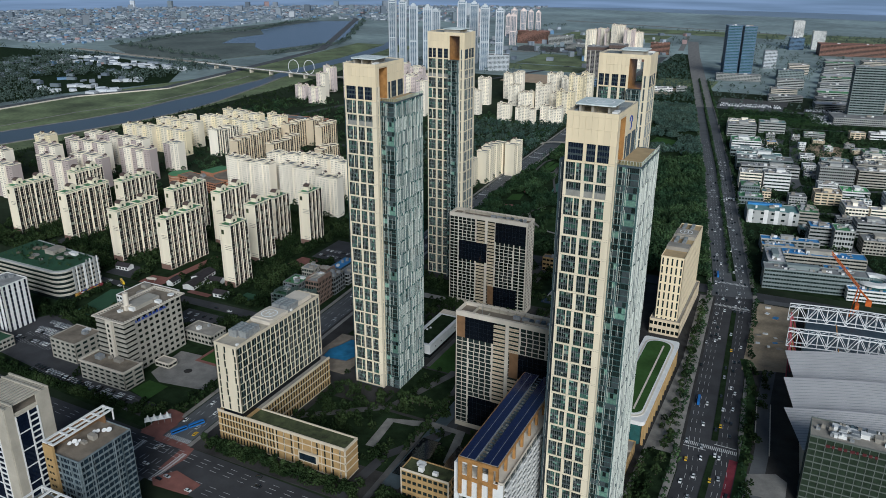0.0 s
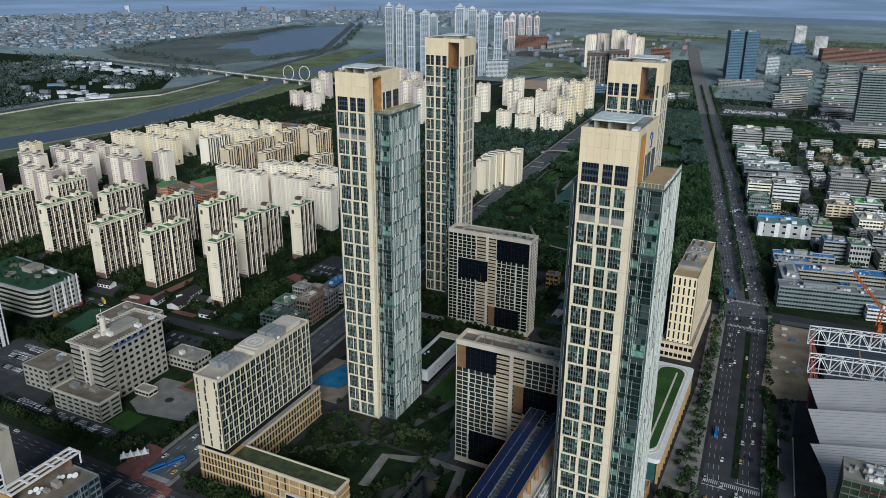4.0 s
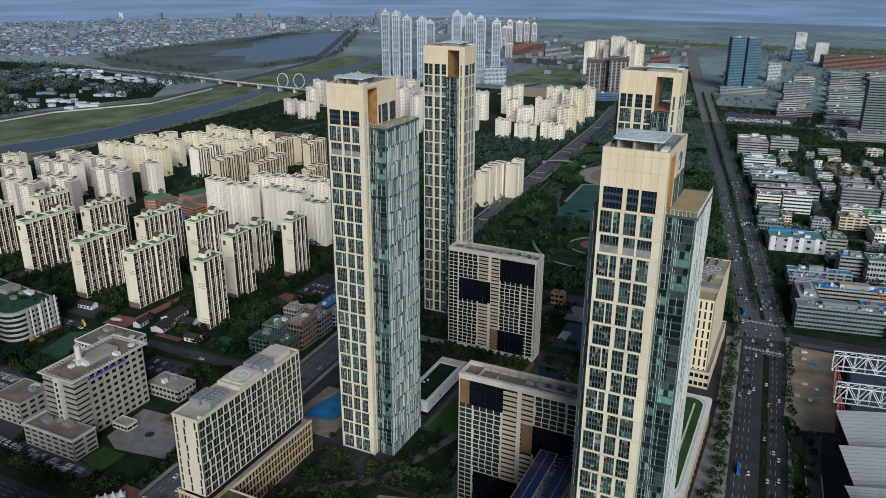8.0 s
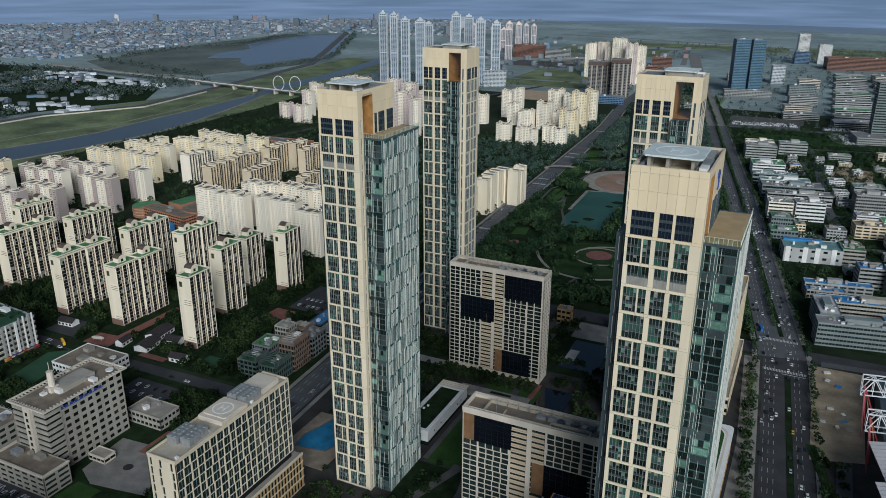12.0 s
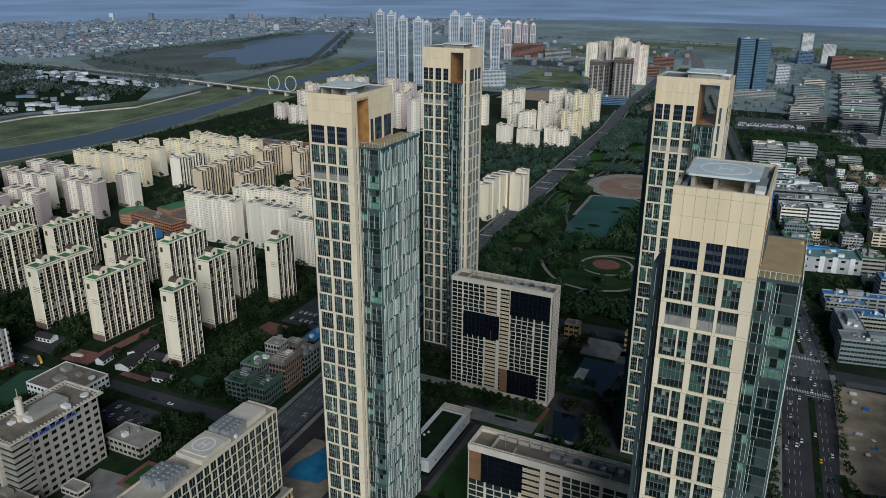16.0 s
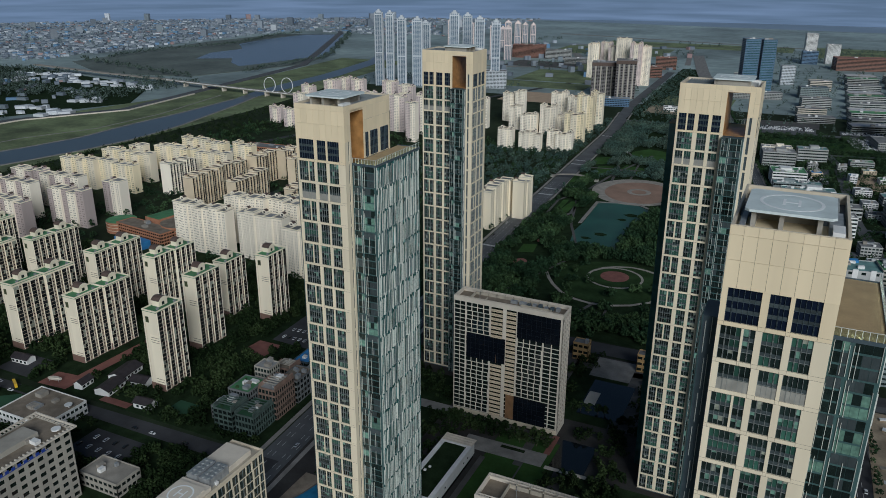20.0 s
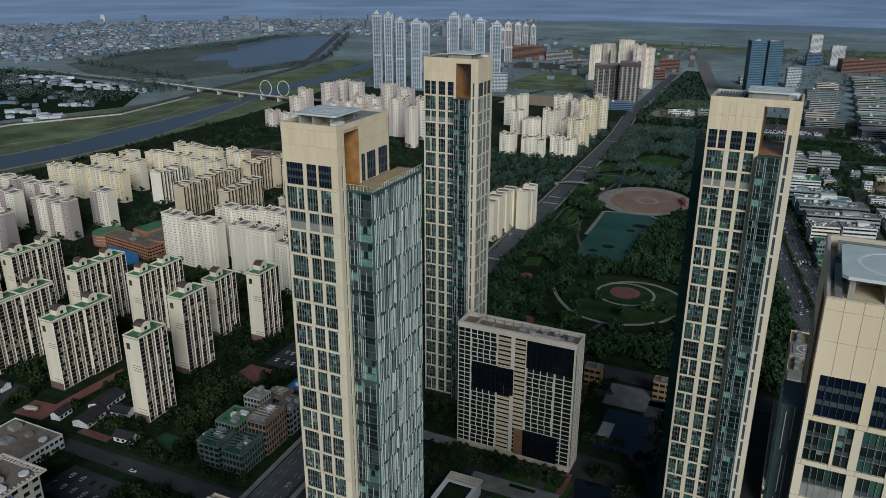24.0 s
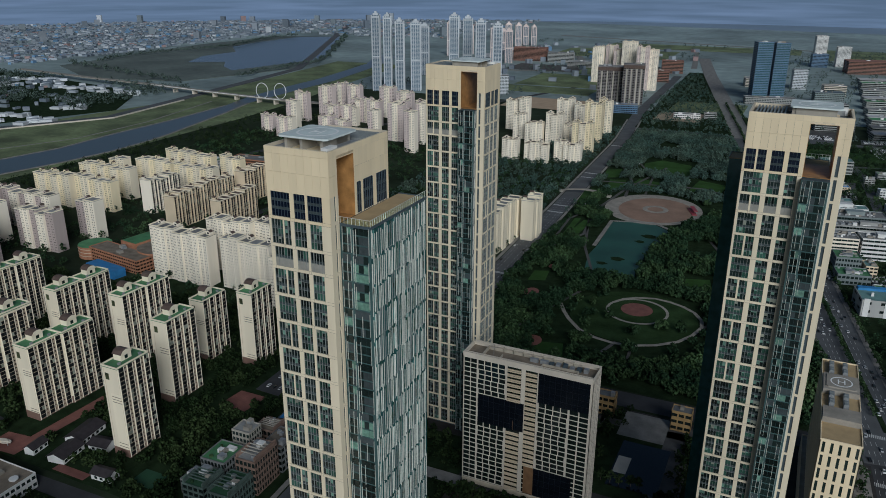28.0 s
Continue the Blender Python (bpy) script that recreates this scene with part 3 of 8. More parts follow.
def strip_mesh(w, h, seed):
    """A tall slit of dark glass with pale bars beside it, in a grey panel."""
    rg = random.Random(seed)
    m = Mesher()
    m.box(0, 0.2, 0, w, 0.4, h, 0)
    sh = rg.uniform(-0.25, 0.25)
    for a, b in ((0.06, 0.34), (0.43, 0.93)):
        x, xe = (a * w + sh, b * w + sh)
        for j in range(3):
            n = 2 if b < 0.4 else 3
            k = rg.choice((1, 1, 2, 2, 1, 4))
            for i in range(n):
                q = (xe - x) / n
                m.box(x + i * q, 0.13, j * h / 3 + 0.45, x + (i + 1) * q - 0.08, 0.22, (j + 1) * h / 3 - 0.1, k if rg.random() < 0.6 else 1)
            m.box(x, 0.1, j * h / 3 + 0.2, xe, 0.22, j * h / 3 + 0.42, 0)
        for xx in (x - 0.1, xe, rg.uniform(x + 0.5, xe - 0.5)):
            m.box(xx, -0.1, rg.uniform(-0.4, 1.3), xx + 0.11, 0.2, h - rg.uniform(0, 2.4), 3)
    return m.mesh("glass_strip", mats("panel_teal glass spandrel fin blind_green"))


def fin_mesh(length, h, seed):
    rg = random.Random(seed)
    m = Mesher()
    y = 0.2
    while y < length - 0.5:
        w = rg.choice((0.07, 0.09, 0.11, 0.14, 0.2))
        m.box(0, y, rg.uniform(-1.5, 0.4), rg.uniform(0.18, 0.34), y + w, h - rg.uniform(-0.2, 2.6), rg.choice((0, 0, 0, 0, 1)))
        g = rg.uniform(0.5, 1.4)
        z = rg.uniform(0, h * 0.4)
        while rg.random() < 0.55 and z < h * 0.9 and y + w + g < length:
            z1 = min(h, z + h * rg.choice((0.17, 0.33, 0.5)))
            m.box(0, y + w, z, 0.07, y + w + g, z1 - 0.1, rg.choice((3, 3, 4)))
            z = z1 + rg.choice((0, 0, 1.6))
        y += w + g
    m.box(-0.01, 0.0, 0.0, 0.03, length, h - 0.05, 2)
    m.box(0, 0, -0.05, 0.06, length, 0.12, 1)
    return m.mesh("fin_screen", mats("fin mullion glass_teal pane_teal glass_green"))


def helipad(parent, cx, cy, z, w, l, key="helipad"):
    pad = part("helipad", Mesher().prism([(cx - w / 2 + 1, cy - l / 2), (cx + w / 2 - 1, cy - l / 2), (cx + w / 2, cy - l / 2 + 1), (cx + w / 2, cy + l / 2 - 1), (cx + w / 2 - 1, cy + l / 2), (cx - w / 2 + 1, cy + l / 2), (cx - w / 2, cy + l / 2 - 1), (cx - w / 2, cy - l / 2 + 1)], z, z + 0.6), key, parent, "pale painted helipad slab")
    mk = ring(Mesher(), cx, cy, min(w, l) * 0.33, min(w, l) * 0.33 + 0.7, z + 0.6, z + 0.64)
    for dx in (-1.6, 1.6):
        mk.box(cx + dx - 0.3, cy - 2.6, z + 0.6, cx + dx + 0.3, cy + 2.6, z + 0.64)
    mk.box(cx - 1.4, cy - 0.3, z + 0.6, cx + 1.4, cy + 0.3, z + 0.645)
    part("marking", mk, "pad_white", pad, "white painted circle and letter H")
    return pad


def tall_tower(label):
    t = thing("tower", label, "skyscraper", group="four tall towers")
    ny0, ny1, nz0, nz1 = 4.7, 14.7, 212.2, 233.0
    e = 0.41
    body = Mesher().box(e, e, 0, TW - 0.42, TL - 0.02, nz0)
    body.box(e, e, nz0, TW - 0.42, ny0, 233.2).box(e, ny1, nz0, TW - 0.02, TL - 0.02, 233.2)
    part("core", body, "panel_grey", t)
    part("lintel", Mesher().box(0, ny0, nz1, TW, ny1, 234.0), "beige", t)
    part("notch_lining", Mesher().box(0.02, ny0, nz0, TW - 0.02, ny0 + 0.12, nz1).box(0.02, ny1 - 0.12, nz0, TW - 0.02, ny1, nz1).box(0.02, ny0 + 0.12, nz1 - 0.12, TW - 0.02, ny1 - 0.12, nz1).box(0.02, ny0 + 0.12, nz0, TW - 0.02, ny1 - 0.12, nz0 + 0.15), "copper", t, "orange-brown metal lining of the opening")
    # faces
    south = pose(0, 0, 0)
    facade(t, lambda r: COLS_TOP if r == 0 else (COLS_P if r % 2 else COLS_Q), TW, south)
    panels(t, TW, south)
    west = pose(0, TL, 0, 0, 0, -90)
    facade(t, lambda r: WEST_P if r % 2 == 0 else WEST_Q, TL - ny1, west)
    panels(t, TL - ny1, west, n=8)
    panels(t, TL, west, u0=TL - ny0, n=2, rows=((233.9, 236.0), (228.1, 233.9), (221.5, 228.1)))
    panels(t, TL - ny0, west, u0=TL - ny1, n=3, rows=((233.9, 236.0),))
    zs = [0.0] + [q for z in sorted(LEVELS[:-1]) for q in (z, z + 1.05)][:-1]
    for m4, us in ((pose(0, TL, 0, 0, 0, -90), [TL - ny0, TL - 3.6, TL - 2.4, TL - 0.43]), (pose(TW, 0, 0, 0, 0, 90), [0.43, 2.6, 3.7, 4.95])):
        part("corner_pier", Mesher().lattice(us, zs, lambda i, k: i != 1 or k % 2 == 1, 0, 0.4), "frame_pale", t, "cream corner pier with a window slit").matrix_basis = m4
    # east face above the lower glass wing
    east = pose(TW, 0, 0, 0, 0, 90)
    panels(t, ny0, east, n=2)
    panels(t, ny1, east, u0=ny0, n=3, rows=((233.9, 236.0),))
    panels(t, TL, east, u0=ny1, n=8, rows=((233.9, 236.0), (228.4, 233.9), (223.0, 228.4)))
    up = Mesher()
    cols = ((16.0, 18.3), (20.0, 26.0), (28.6, 35.2))
    edges = [ny1] + [q for c in cols for q in c] + [TL]
    up.lattice(edges, [nz0, nz0 + 0.4, 223.0], lambda i, k: k == 0 or i % 2 == 0, -0.05, 0.02)
    part("facade_frame", up, "beige", t).matrix_basis = east
    for a, b in cols:
        wd = new("window", window_mesh(b - a, 10.6, 3, "top"))
        wd.parent, wd.matrix_basis = t, east @ pose(a, -0.40, nz0)
    # north face, plain bays
    m = Mesher().box(0.1, TL - 0.02, 221.5, TW, TL + 0.1, 236)
    for i in range(5):
        m.box(i * 5.4 + 0.1, TL - 0.02, 0, i * 5.4 + 2.0, TL + 0.1, 221.5)
    for z in LEVELS[1:-1]:
        m.box(0.1, TL - 0.02, z - 0.4, TW, TL + 0.08, z + 0.4)
    part("rear_facade", m, "beige", t)
    # roof
    par = Mesher().box(0, 0.4, 233.2, 0.6, TL, 236.05).box(TW - 0.6, 0.02, 233.2, TW, TL, 236.05).box(0.6, 0.4, 233.2, TW - 0.6, 0.9, 236.05).box(0.6, TL - 0.6, 233.2, TW - 0.6, TL + 0.1, 236.05)
    part("parapet", par, "beige_trim", t)
    part("roof_deck", Mesher().box(0.6, 0.9, 233.25, TW - 0.6, TL - 0.6, 233.6), "panel_grey", t)
    sup = Mesher()
    for x in (4.0, 9.8, 17.5):
        sup.box(x - 0.5, 6.2, 233.6, x + 0.5, 20.5, 238.2)
    sup.box(4, 14.0, 233.6, 18, 22, 238.2)
    part("helipad_wall", sup, "stone_grey", t)
    helipad(t, 11.3, 13.5, 238.2, 18.5, 18.5)
    eq = Mesher()
    for i in range(9):
        eq.box(2.0, 24 + i * 1.3, 233.6, 21.5, 24.6 + i * 1.3, 235.6, 0)
    eq.box(19.4, 3, 233.6, 22.2, 21, 235.6, 1).box(20.0, 2.0, 233.6, 22.4, 7.5, 236.6, 2).box(1.4, 3, 233.6, 2.6, 21, 235.3, 1)
    part("roof_plant", eq, "mullion metal white", t, "grey louvred roof plant")
    # lower glass wing on the east side
    wing = part("glass_wing", Mesher().box(TW, 5.4, 0, TW + 11.0, 44.0, 211.6), "glass_teal", t, "lower teal glass wing with pale fins")
    rowz = [0.0] + sorted(LEVELS[1:])
    fins = [fin_mesh(38.6, 9.7, 40 + i) for i in range(6)]
    strips = [strip_mesh(11.0, 9.7, 70 + i) for i in range(4)]
    for i in range(22):
        ob = new("fin_screen", fins[(i * 5 + i // 6) % 6])
        ob.parent, ob.matrix_basis = wing, pose(TW + 11.0, 5.4, i * 9.63)
        tagged(ob, kind="stuff")
        ob = new("glass_strip", strips[(i * 3 + i // 4) % 4])
        ob.parent, ob.matrix_basis = wing, pose(TW, 5.0, i * 9.63)
        tagged(ob, kind="stuff")
    ob = part("terrace", Mesher().box(TW, 5.4, 211.6, TW + 11.0, 44.0, 212.0), "tan_deck", wing, "tan roof terrace of the wing")
    curb = Mesher().box(TW + 11.0, 5.0, 211.4, TW + 11.25, 44.2, 212.35).box(TW, 5.0, 211.4, TW + 11.0, 5.2, 212.35).box(TW, 44.0, 211.4, TW + 11.0, 44.2, 212.35)
    part("curb", curb, "panel_grey", wing)
    rail = Mesher()
    for i in range(28):
        rail.box(TW + 11.02, 5.2 + i * 1.4, 212.35, TW + 11.14, 5.32 + i * 1.4, 214.4)
    for i in range(8):
        rail.box(TW + 0.2 + i * 1.4, 5.02, 212.35, TW + 0.32 + i * 1.4, 5.14, 214.4)
    rail.box(TW + 11.0, 5.0, 214.4, TW + 11.16, 44.2, 214.5).box(TW, 5.0, 214.4, TW + 11.0, 5.16, 214.5)
    part("rail_post", rail, "fin", wing)
    ob = part("glass_rail", Mesher().box(TW + 11.05, 5.2, 212.35, TW + 11.09, 44.0, 214.3), "clear_glass", wing)
    ob.visible_shadow = False
    ob = part("glass_rail", Mesher().box(TW, 5.06, 212.35, TW + 10.9, 5.10, 214.3), "clear_glass", wing)
    ob.visible_shadow = False
    # narrow glass bay under the opening on the west side
    bay = part("glass_bay", Mesher().box(-3.6, ny0, 0, 0.4, ny1, 211.8), "panel_grey", t, "narrow dark glass bay under the opening")
    bays = [strip_mesh(10.0, 9.7, 90 + i) for i in range(4)]
    for i in range(22):
        ob = new("glass_strip", bays[(i * 3 + i // 4) % 4])
        ob.parent, ob.matrix_basis = bay, pose(-4.0, ny1, i * 9.63, 0, 0, -90)
        tagged(ob, kind="stuff")
    for i in range(22):
        z = i * 9.63
        part("bay_bar", Mesher().box(-2.9 + (i % 3) * 0.3, ny0 - 0.25, z, -2.75 + (i % 3) * 0.3, ny0, z + 8.2).box(-1.5, ny0 - 0.25, z + (i % 2) * 2.5, -1.38, ny0, z + 9.4), "fin", bay)
    return t


tower = tall_tower("cream-clad tall tower with a lower teal glass wing and rooftop helipad")
copy_thing(tower, pose(-13.6, 215.3, 0, 0, 0, 90))
copy_thing(tower, pose(168.7, 132.4, 0, 0, 0, 90))
near_tower = copy_thing(tower, pose(178.8, -88.7, 0))
near_tower["label"] = "cream-clad tall tower with a blue wall sign near its top"
sign = Mesher()
for i in range(9):
    a, b = radians(200 - i * 28), radians(200 - (i + 1) * 28)
    sign.beam((TW + 0.12, 24.5 + 2.2 * math.cos(a), 229.6 + 1.7 * math.sin(a)), (TW + 0.12, 24.5 + 2.2 * math.cos(b), 229.6 + 1.7 * math.sin(b)), 0.28)
for i in range(6):
    a, b = radians(90 - i * 35), radians(90 - (i + 1) * 35)
    sign.beam((TW + 0.12, 24.2 + 1.8 * math.cos(a), 226.6 + 1.6 * math.sin(a)), (TW + 0.12, 24.2 + 1.8 * math.cos(b), 226.6 + 1.6 * math.sin(b)), 0.28)
part("wall_sign", sign, "sign_blue", near_tower, "blue curled wall sign")


# ---- grid-fronted slab blocks ----
def slab_block(x, y, dark, recess, seed, label):
    L, D, H, n = 74.6, 16.4, 86.4, 27
    t = thing("slab_block", label, "apartment building", x, y, group="two grid-fronted slab blocks")
    rg = random.Random(seed)
    e = 0.3
    part("core", Mesher().box(e, e, 0, L - e, D - e, H - 3), "glass", t)
    fh = (H - 7.0) / (n - 1)
    snap = lambda v: 4.0 + round((v - 4.0) / fh) * fh - 0.2
    dark = [(a, b, snap(c), snap(d)) for a, b, c, d in dark]
    recess = [(a, b, snap(c), snap(d)) for a, b, c, d in recess]
    shades = dark + recess
    def hidden(u, z):
        return any(p < u < q and r < z < s for p, q, r, s in shades)
    wins = ((1.0, 4.2), (5.0, 8.0), (9.4, 12.4), (13.4, 16.4), (17.4, 20.6), (21.7, 24.8), (26.8, 34.4), (37.4, 43.6), (45.2, 48.2), (49.3, 52.5), (53.5, 56.7), (57.7, 60.9), (63.0, 67.2), (68.4, 72.8))
    for j in range(n - 1):
        z = 4.0 + j * fh
        cols = [(a - 0.27 + lean, b + 0.27 + lean) for a, b in wins for lean in (0.4 * (j // 2 % 2) if 9 < a < 25 or 45 < a < 61 else 0,)]
        us = sorted({0.0, L} | {q for c in cols for q in c} | {q for r in shades for q in r[:2]})
        def solid(i, k):
            u = (us[i] + us[i + 1]) / 2
            if hidden(u, z + fh * 0.45):
                return False
            return k == 0 or not any(p < u < q for p, q in cols)
        run = []
        for i in range(len(us)):
            if i < len(us) - 1 and solid(i, 0):
                run.append(us[i])
            elif run:
                run.append(us[i])
                part("storey_grid", Mesher().lattice(run, [z - 0.2, z + 0.2, z + fh - 0.2], lambda q, k: k == 0 or not any(c[0] < (run[q] + run[q + 1]) / 2 < c[1] for c in cols), 0, e), "concrete", t)
                run = []
    zs = [0.0] + [q for j in range(n) for q in (4.4 + j * fh, 4.0 + (j + 1) * fh - 0.42)][:-1] + [H - 3]
    for face, w, m4 in (("rear_grid", L, pose(L, D, 0, 0, 0, 180)), ("end_grid", D, pose(L, 0, 0, 0, 0, 90)), ("end_grid", D, pose(0, D, 0, 0, 0, -90))):
        c = int(w / 4)
        us = [0.0] + [q for i in range(c) for q in (i * w / c + 1.2, (i + 1) * w / c - 0.9)] + [w]
        part(face, Mesher().lattice(us, zs, lambda i, k: i % 2 == 0 or k % 2 == 0, 0, e), "concrete", t).matrix_basis = m4
    for a, b, c, d in dark:
        p = Mesher().box(a, 0.12, c, b, 0.29, d)
        ob = part("dark_panel", p, "glass_dark", t, "large dark blue glass panel")
        g = Mesher()
        for i in range(int((b - a) / 3.2)):
            g.box(a + i * 3.2, 0.07, c, a + i * 3.2 + 0.07, 0.12, d)
        for i in range(1, 5):
            g.box(a, 0.07, c + (d - c) * i / 5 - 0.05, b, 0.12, c + (d - c) * i / 5)
        part("panel_joint", g, "joint_dark", ob)
    # shallow linings: the shade of a deep recess is in the dark brown
    for a, b, c, d in recess:
        part("recess_lining", Mesher().box(a, 0.22, c, b, 0.29, d).box(a, 0.0, c, a + 0.15, 0.22, d), "brown_panel", t, "brown recess lining with the shade in its colour")
    for a, b in ((26.8, 34.4), (37.4, 43.6)):
        sc = Mesher()
        for j in range(n - 1):
            z = 4.0 + j * fh
            if not hidden((a + b) / 2, z + fh * 0.45):
                for q in (0.62, 1.15):
                    sc.box(a - 0.1, -0.25, z + q, b + 0.1, 0.1, z + q + 0.3)
                sc.box(a - 0.1, -0.3, z - 0.28, b + 0.1, 0.05, z + 0.26)
        tagged(part("balcony_screen", sc, "apt_tan", t, "tan slatted balcony screen"), kind="stuff")
    part("base_wall", Mesher().box(0.1, 0.1, 0, L - 0.1, 0.5, 3.4), "beige_trim", t)
    part("parapet", Mesher().box(0, 0, H - 3.29, L, 0.6, H).box(0, D - 0.6, H - 3, L, D, H).box(0, 0.6, H - 3, 0.6, D - 0.6, H).box(L - 0.6, 0.6, H - 3, L, D - 0.6, H), "concrete", t)
    part("roof_deck", Mesher().box(0.6, 0.6, H - 3, L - 0.6, D - 0.6, H - 2.8), "roof_brown_deck", t, "brownish sunk roof deck")
    bars = Mesher().box(0.6, 1.7, H - 0.5, L - 0.6, 2.0, H - 0.05).box(0.6, D - 2.0, H - 0.5, L - 0.6, D - 1.7, H - 0.05)
    for i in range(61):
        u = 0.8 + i * (L - 2.0) / 60
        bars.box(u, 0.6, H - 0.4, u + 0.35, 1.7, H - 0.06).box(u, D - 1.7, H - 0.4, u + 0.35, D - 0.6, H - 0.06)
    part("rim_slats", bars, "concrete", t, "slatted rim round the roof")
    walls = Mesher().box(10, 2.6, H - 2.8, 10.4, D - 2.4, H - 0.7).box(10.4, D - 2.9, H - 2.8, L - 10, D - 2.4, H - 0.9).box(20, 4.2, H - 2.8, 44, 4.6, H - 1.4).box(20, 4.6, H - 2.8, 20.4, 9, H - 1.4).box(44, 4.2, H - 2.8, 44.4, 8, H - 1.4).box(44.4, 7.6, H - 2.8, 64, 8, H - 1.4).box(64, 2.6, H - 2.8, 64.4, 8, H - 1.2)
    for i in range(9):
        walls.box(13 + i * 5.8, D - 2.9, H - 2.8, 13.6 + i * 5.8, D - 1.9, H - 0.1)
    part("roof_wall", walls, "roof_tan", t, "low tan roof walls")
    for x in (36, 42):
        part("cooling_drum", Mesher().beam((x, 10.5, H - 1.8), (x + 4.6, 10.5, H - 1.8), 1.0), "metal", t)
    for i in range(6):
        part("roof_unit", Mesher().box(47 + i * 3.9, 9.2, H - 2.8, 49.4 + i * 3.9, 12.2, H - 1.4 + (i % 3) * 0.4), "metal" if i % 2 else "panel_grey", t)
    part("aerial", Mesher().beam((16, 6, H - 2.8), (16, 6, H + 5), 0.07).beam((14.5, 6, H + 3), (17.5, 6, H + 3), 0.05), "metal", t)
    return t


slab_block(-2.2, 163.8, [(44.5, 73.0, 66.0, 83.4), (9.4, 36.8, 43.4, 61.8), (44.0, 66.0, 3.5, 21.6)], [(30.5, 36.8, 43.4, 50.0), (38.2, 44.0, 3.5, 21.6)], 3, "pale concrete grid-fronted slab block with dark blue glass panels")
slab_block(90.5, -17.6, [(6.6, 28.6, 68.5, 83.4), (44.0, 66.0, 46.5, 65.0), (9.6, 36.6, 4.5, 24.0)], [(0.8, 6.6, 68.5, 83.4), (37.8, 44.0, 46.5, 65.0)], 4, "pale concrete grid-fronted slab block beside the near tower")
# ---- hotel with a podium ----
def hotel():
    t = thing("hotel", "cream hotel slab on an ochre podium with a roof helipad", "hotel")
    x0, x1, y0, y1, z0, H = -36.5, -18.5, -104.5, -16.0, 26.5, 74.5
    part("core", Mesher().box(x0 + 0.4, y0 + 0.4, z0, x1 - 0.3, y1 - 0.4, H - 1.5), "glass", t)
    n, fh = 9, (H - 2.0 - z0) / 9
    rg = random.Random(11)
    wl = y1 - y0
    for j in range(n):
        z = z0 + j * fh
        us, g = [0.0], 0.6
        k = 0
        while g < wl - 2.6:
            w = (3.9, 4.6, 3.3)[(k + j // 2) % 3]
            us += [g, min(g + w, wl - 0.6)]
            g += w + (0.75, 0.9, 0.65)[(k * 2 + j // 3) % 3]
            k += 1
        us.append(wl)
        f = lambda i, k: k == 0 or i % 2 == 0
        part("storey_grid", Mesher().lattice(us, [z, z + 0.34, z + fh], f, 0, 0.3), "frame_white", t).matrix_basis = pose(x1, y0, 0, 0, 0, 90)
        mu = Mesher()
        for a, b in zip(us[1::2], us[2::2]):
            mu.box(a + (b - a) * 0.55, 0.12, z + 0.34, a + (b - a) * 0.55 + 0.12, 0.3, z + fh)
        part("mullion", mu, "slate_line", t).matrix_basis = pose(x1, y0, 0, 0, 0, 90)
        s = (j // 2 % 2) * 0.7
        us = [0.0, 1.4, 2.9, 7.4 - s, 9.0 - s, 14.4 + s, 16.0 + s, x1 - x0]
        part("storey_end", Mesher().lattice(us, [z, z + 0.5, z + fh], f, 0, 0.4), "frame_white", t).matrix_basis = pose(x0, y0, 0)
    for m4, w in ((pose(x0, y1, 0, 0, 0, -90), wl), (pose(x1, y1, 0, 0, 0, 180), x1 - x0)):
        c = int(w / 3.6)
        us = [0.0] + [q for i in range(c) for q in (i * w / c + 0.7, (i + 1) * w / c - 0.7)] + [w]
        zs = [q for j in range(n) for q in (z0 + j * fh, z0 + j * fh + 0.5)] + [H - 2]
        part("rear_grid", Mesher().lattice(us, zs, lambda i, k: i % 2 == 0 or k % 2 == 0, 0, 0.4), "beige", t).matrix_basis = m4
    part("parapet", Mesher().box(x0, y0, H - 2, x1, y0 + 0.5, H).box(x0, y1 - 0.5, H - 2, x1, y1, H).box(x0, y0 + 0.5, H - 2, x0 + 0.5, y1 - 0.5, H).box(x1 - 0.5, y0 + 0.5, H - 2, x1, y1 - 0.5, H), "beige_trim", t)
    part("roof_deck", Mesher().box(x0 + 0.5, y0 + 0.5, H - 2, x1 - 0.5, y1 - 0.5, H - 1.0), "roof_tan", t)
    part("roof_house", Mesher().box(x0 + 1, -70, H - 1, x1 - 1.2, -50, H + 1.6), "concrete", t)
    part("roof_house", Mesher().box(x0 + 1, -36, H - 1, x1 - 3, -21, H + 1.8), "concrete", t)
    helipad(t, -27.5, -60, H + 1.6, 15, 15, "concrete")
    unit = Mesher().box(0, 0, 0, 6.0, 2.3, 4.4, 0)
    for q in (0.6, 3.4):
        unit.prism(circle(q + 1.0, 1.15, 0.9, n=12), 4.4, 4.8, 1)
    unit = unit.mesh("cooling_unit", mats("metal mullion"))
    for k in range(2):
        for i in range(5):
            for yy in (-93 + i * 2.7 + k * 1.6, -49 + i * 2.5):
                ob = new("cooling_unit", unit)
                ob.parent, ob.matrix_basis = t, pose(x0 + 2.2 + k * 7.0, yy, H - 1)
    for x, y in ((-21, -102), (-24, -78), (-33, -80), (-22, -46)):
        part("roof_hatch", Mesher().box(x, y, H - 1, x + 1.8, y + 1.4, H + 0.5), "white", t)
    # podium
    p = part("podium", Mesher().box(-41, -103, 0, 58, -89.5, 22.0, 0).box(-41, -89.5, 0, -15.5, -12, 22.0, 0), "ochre", t, "ochre stone podium with pale bands")
    bands = Mesher()
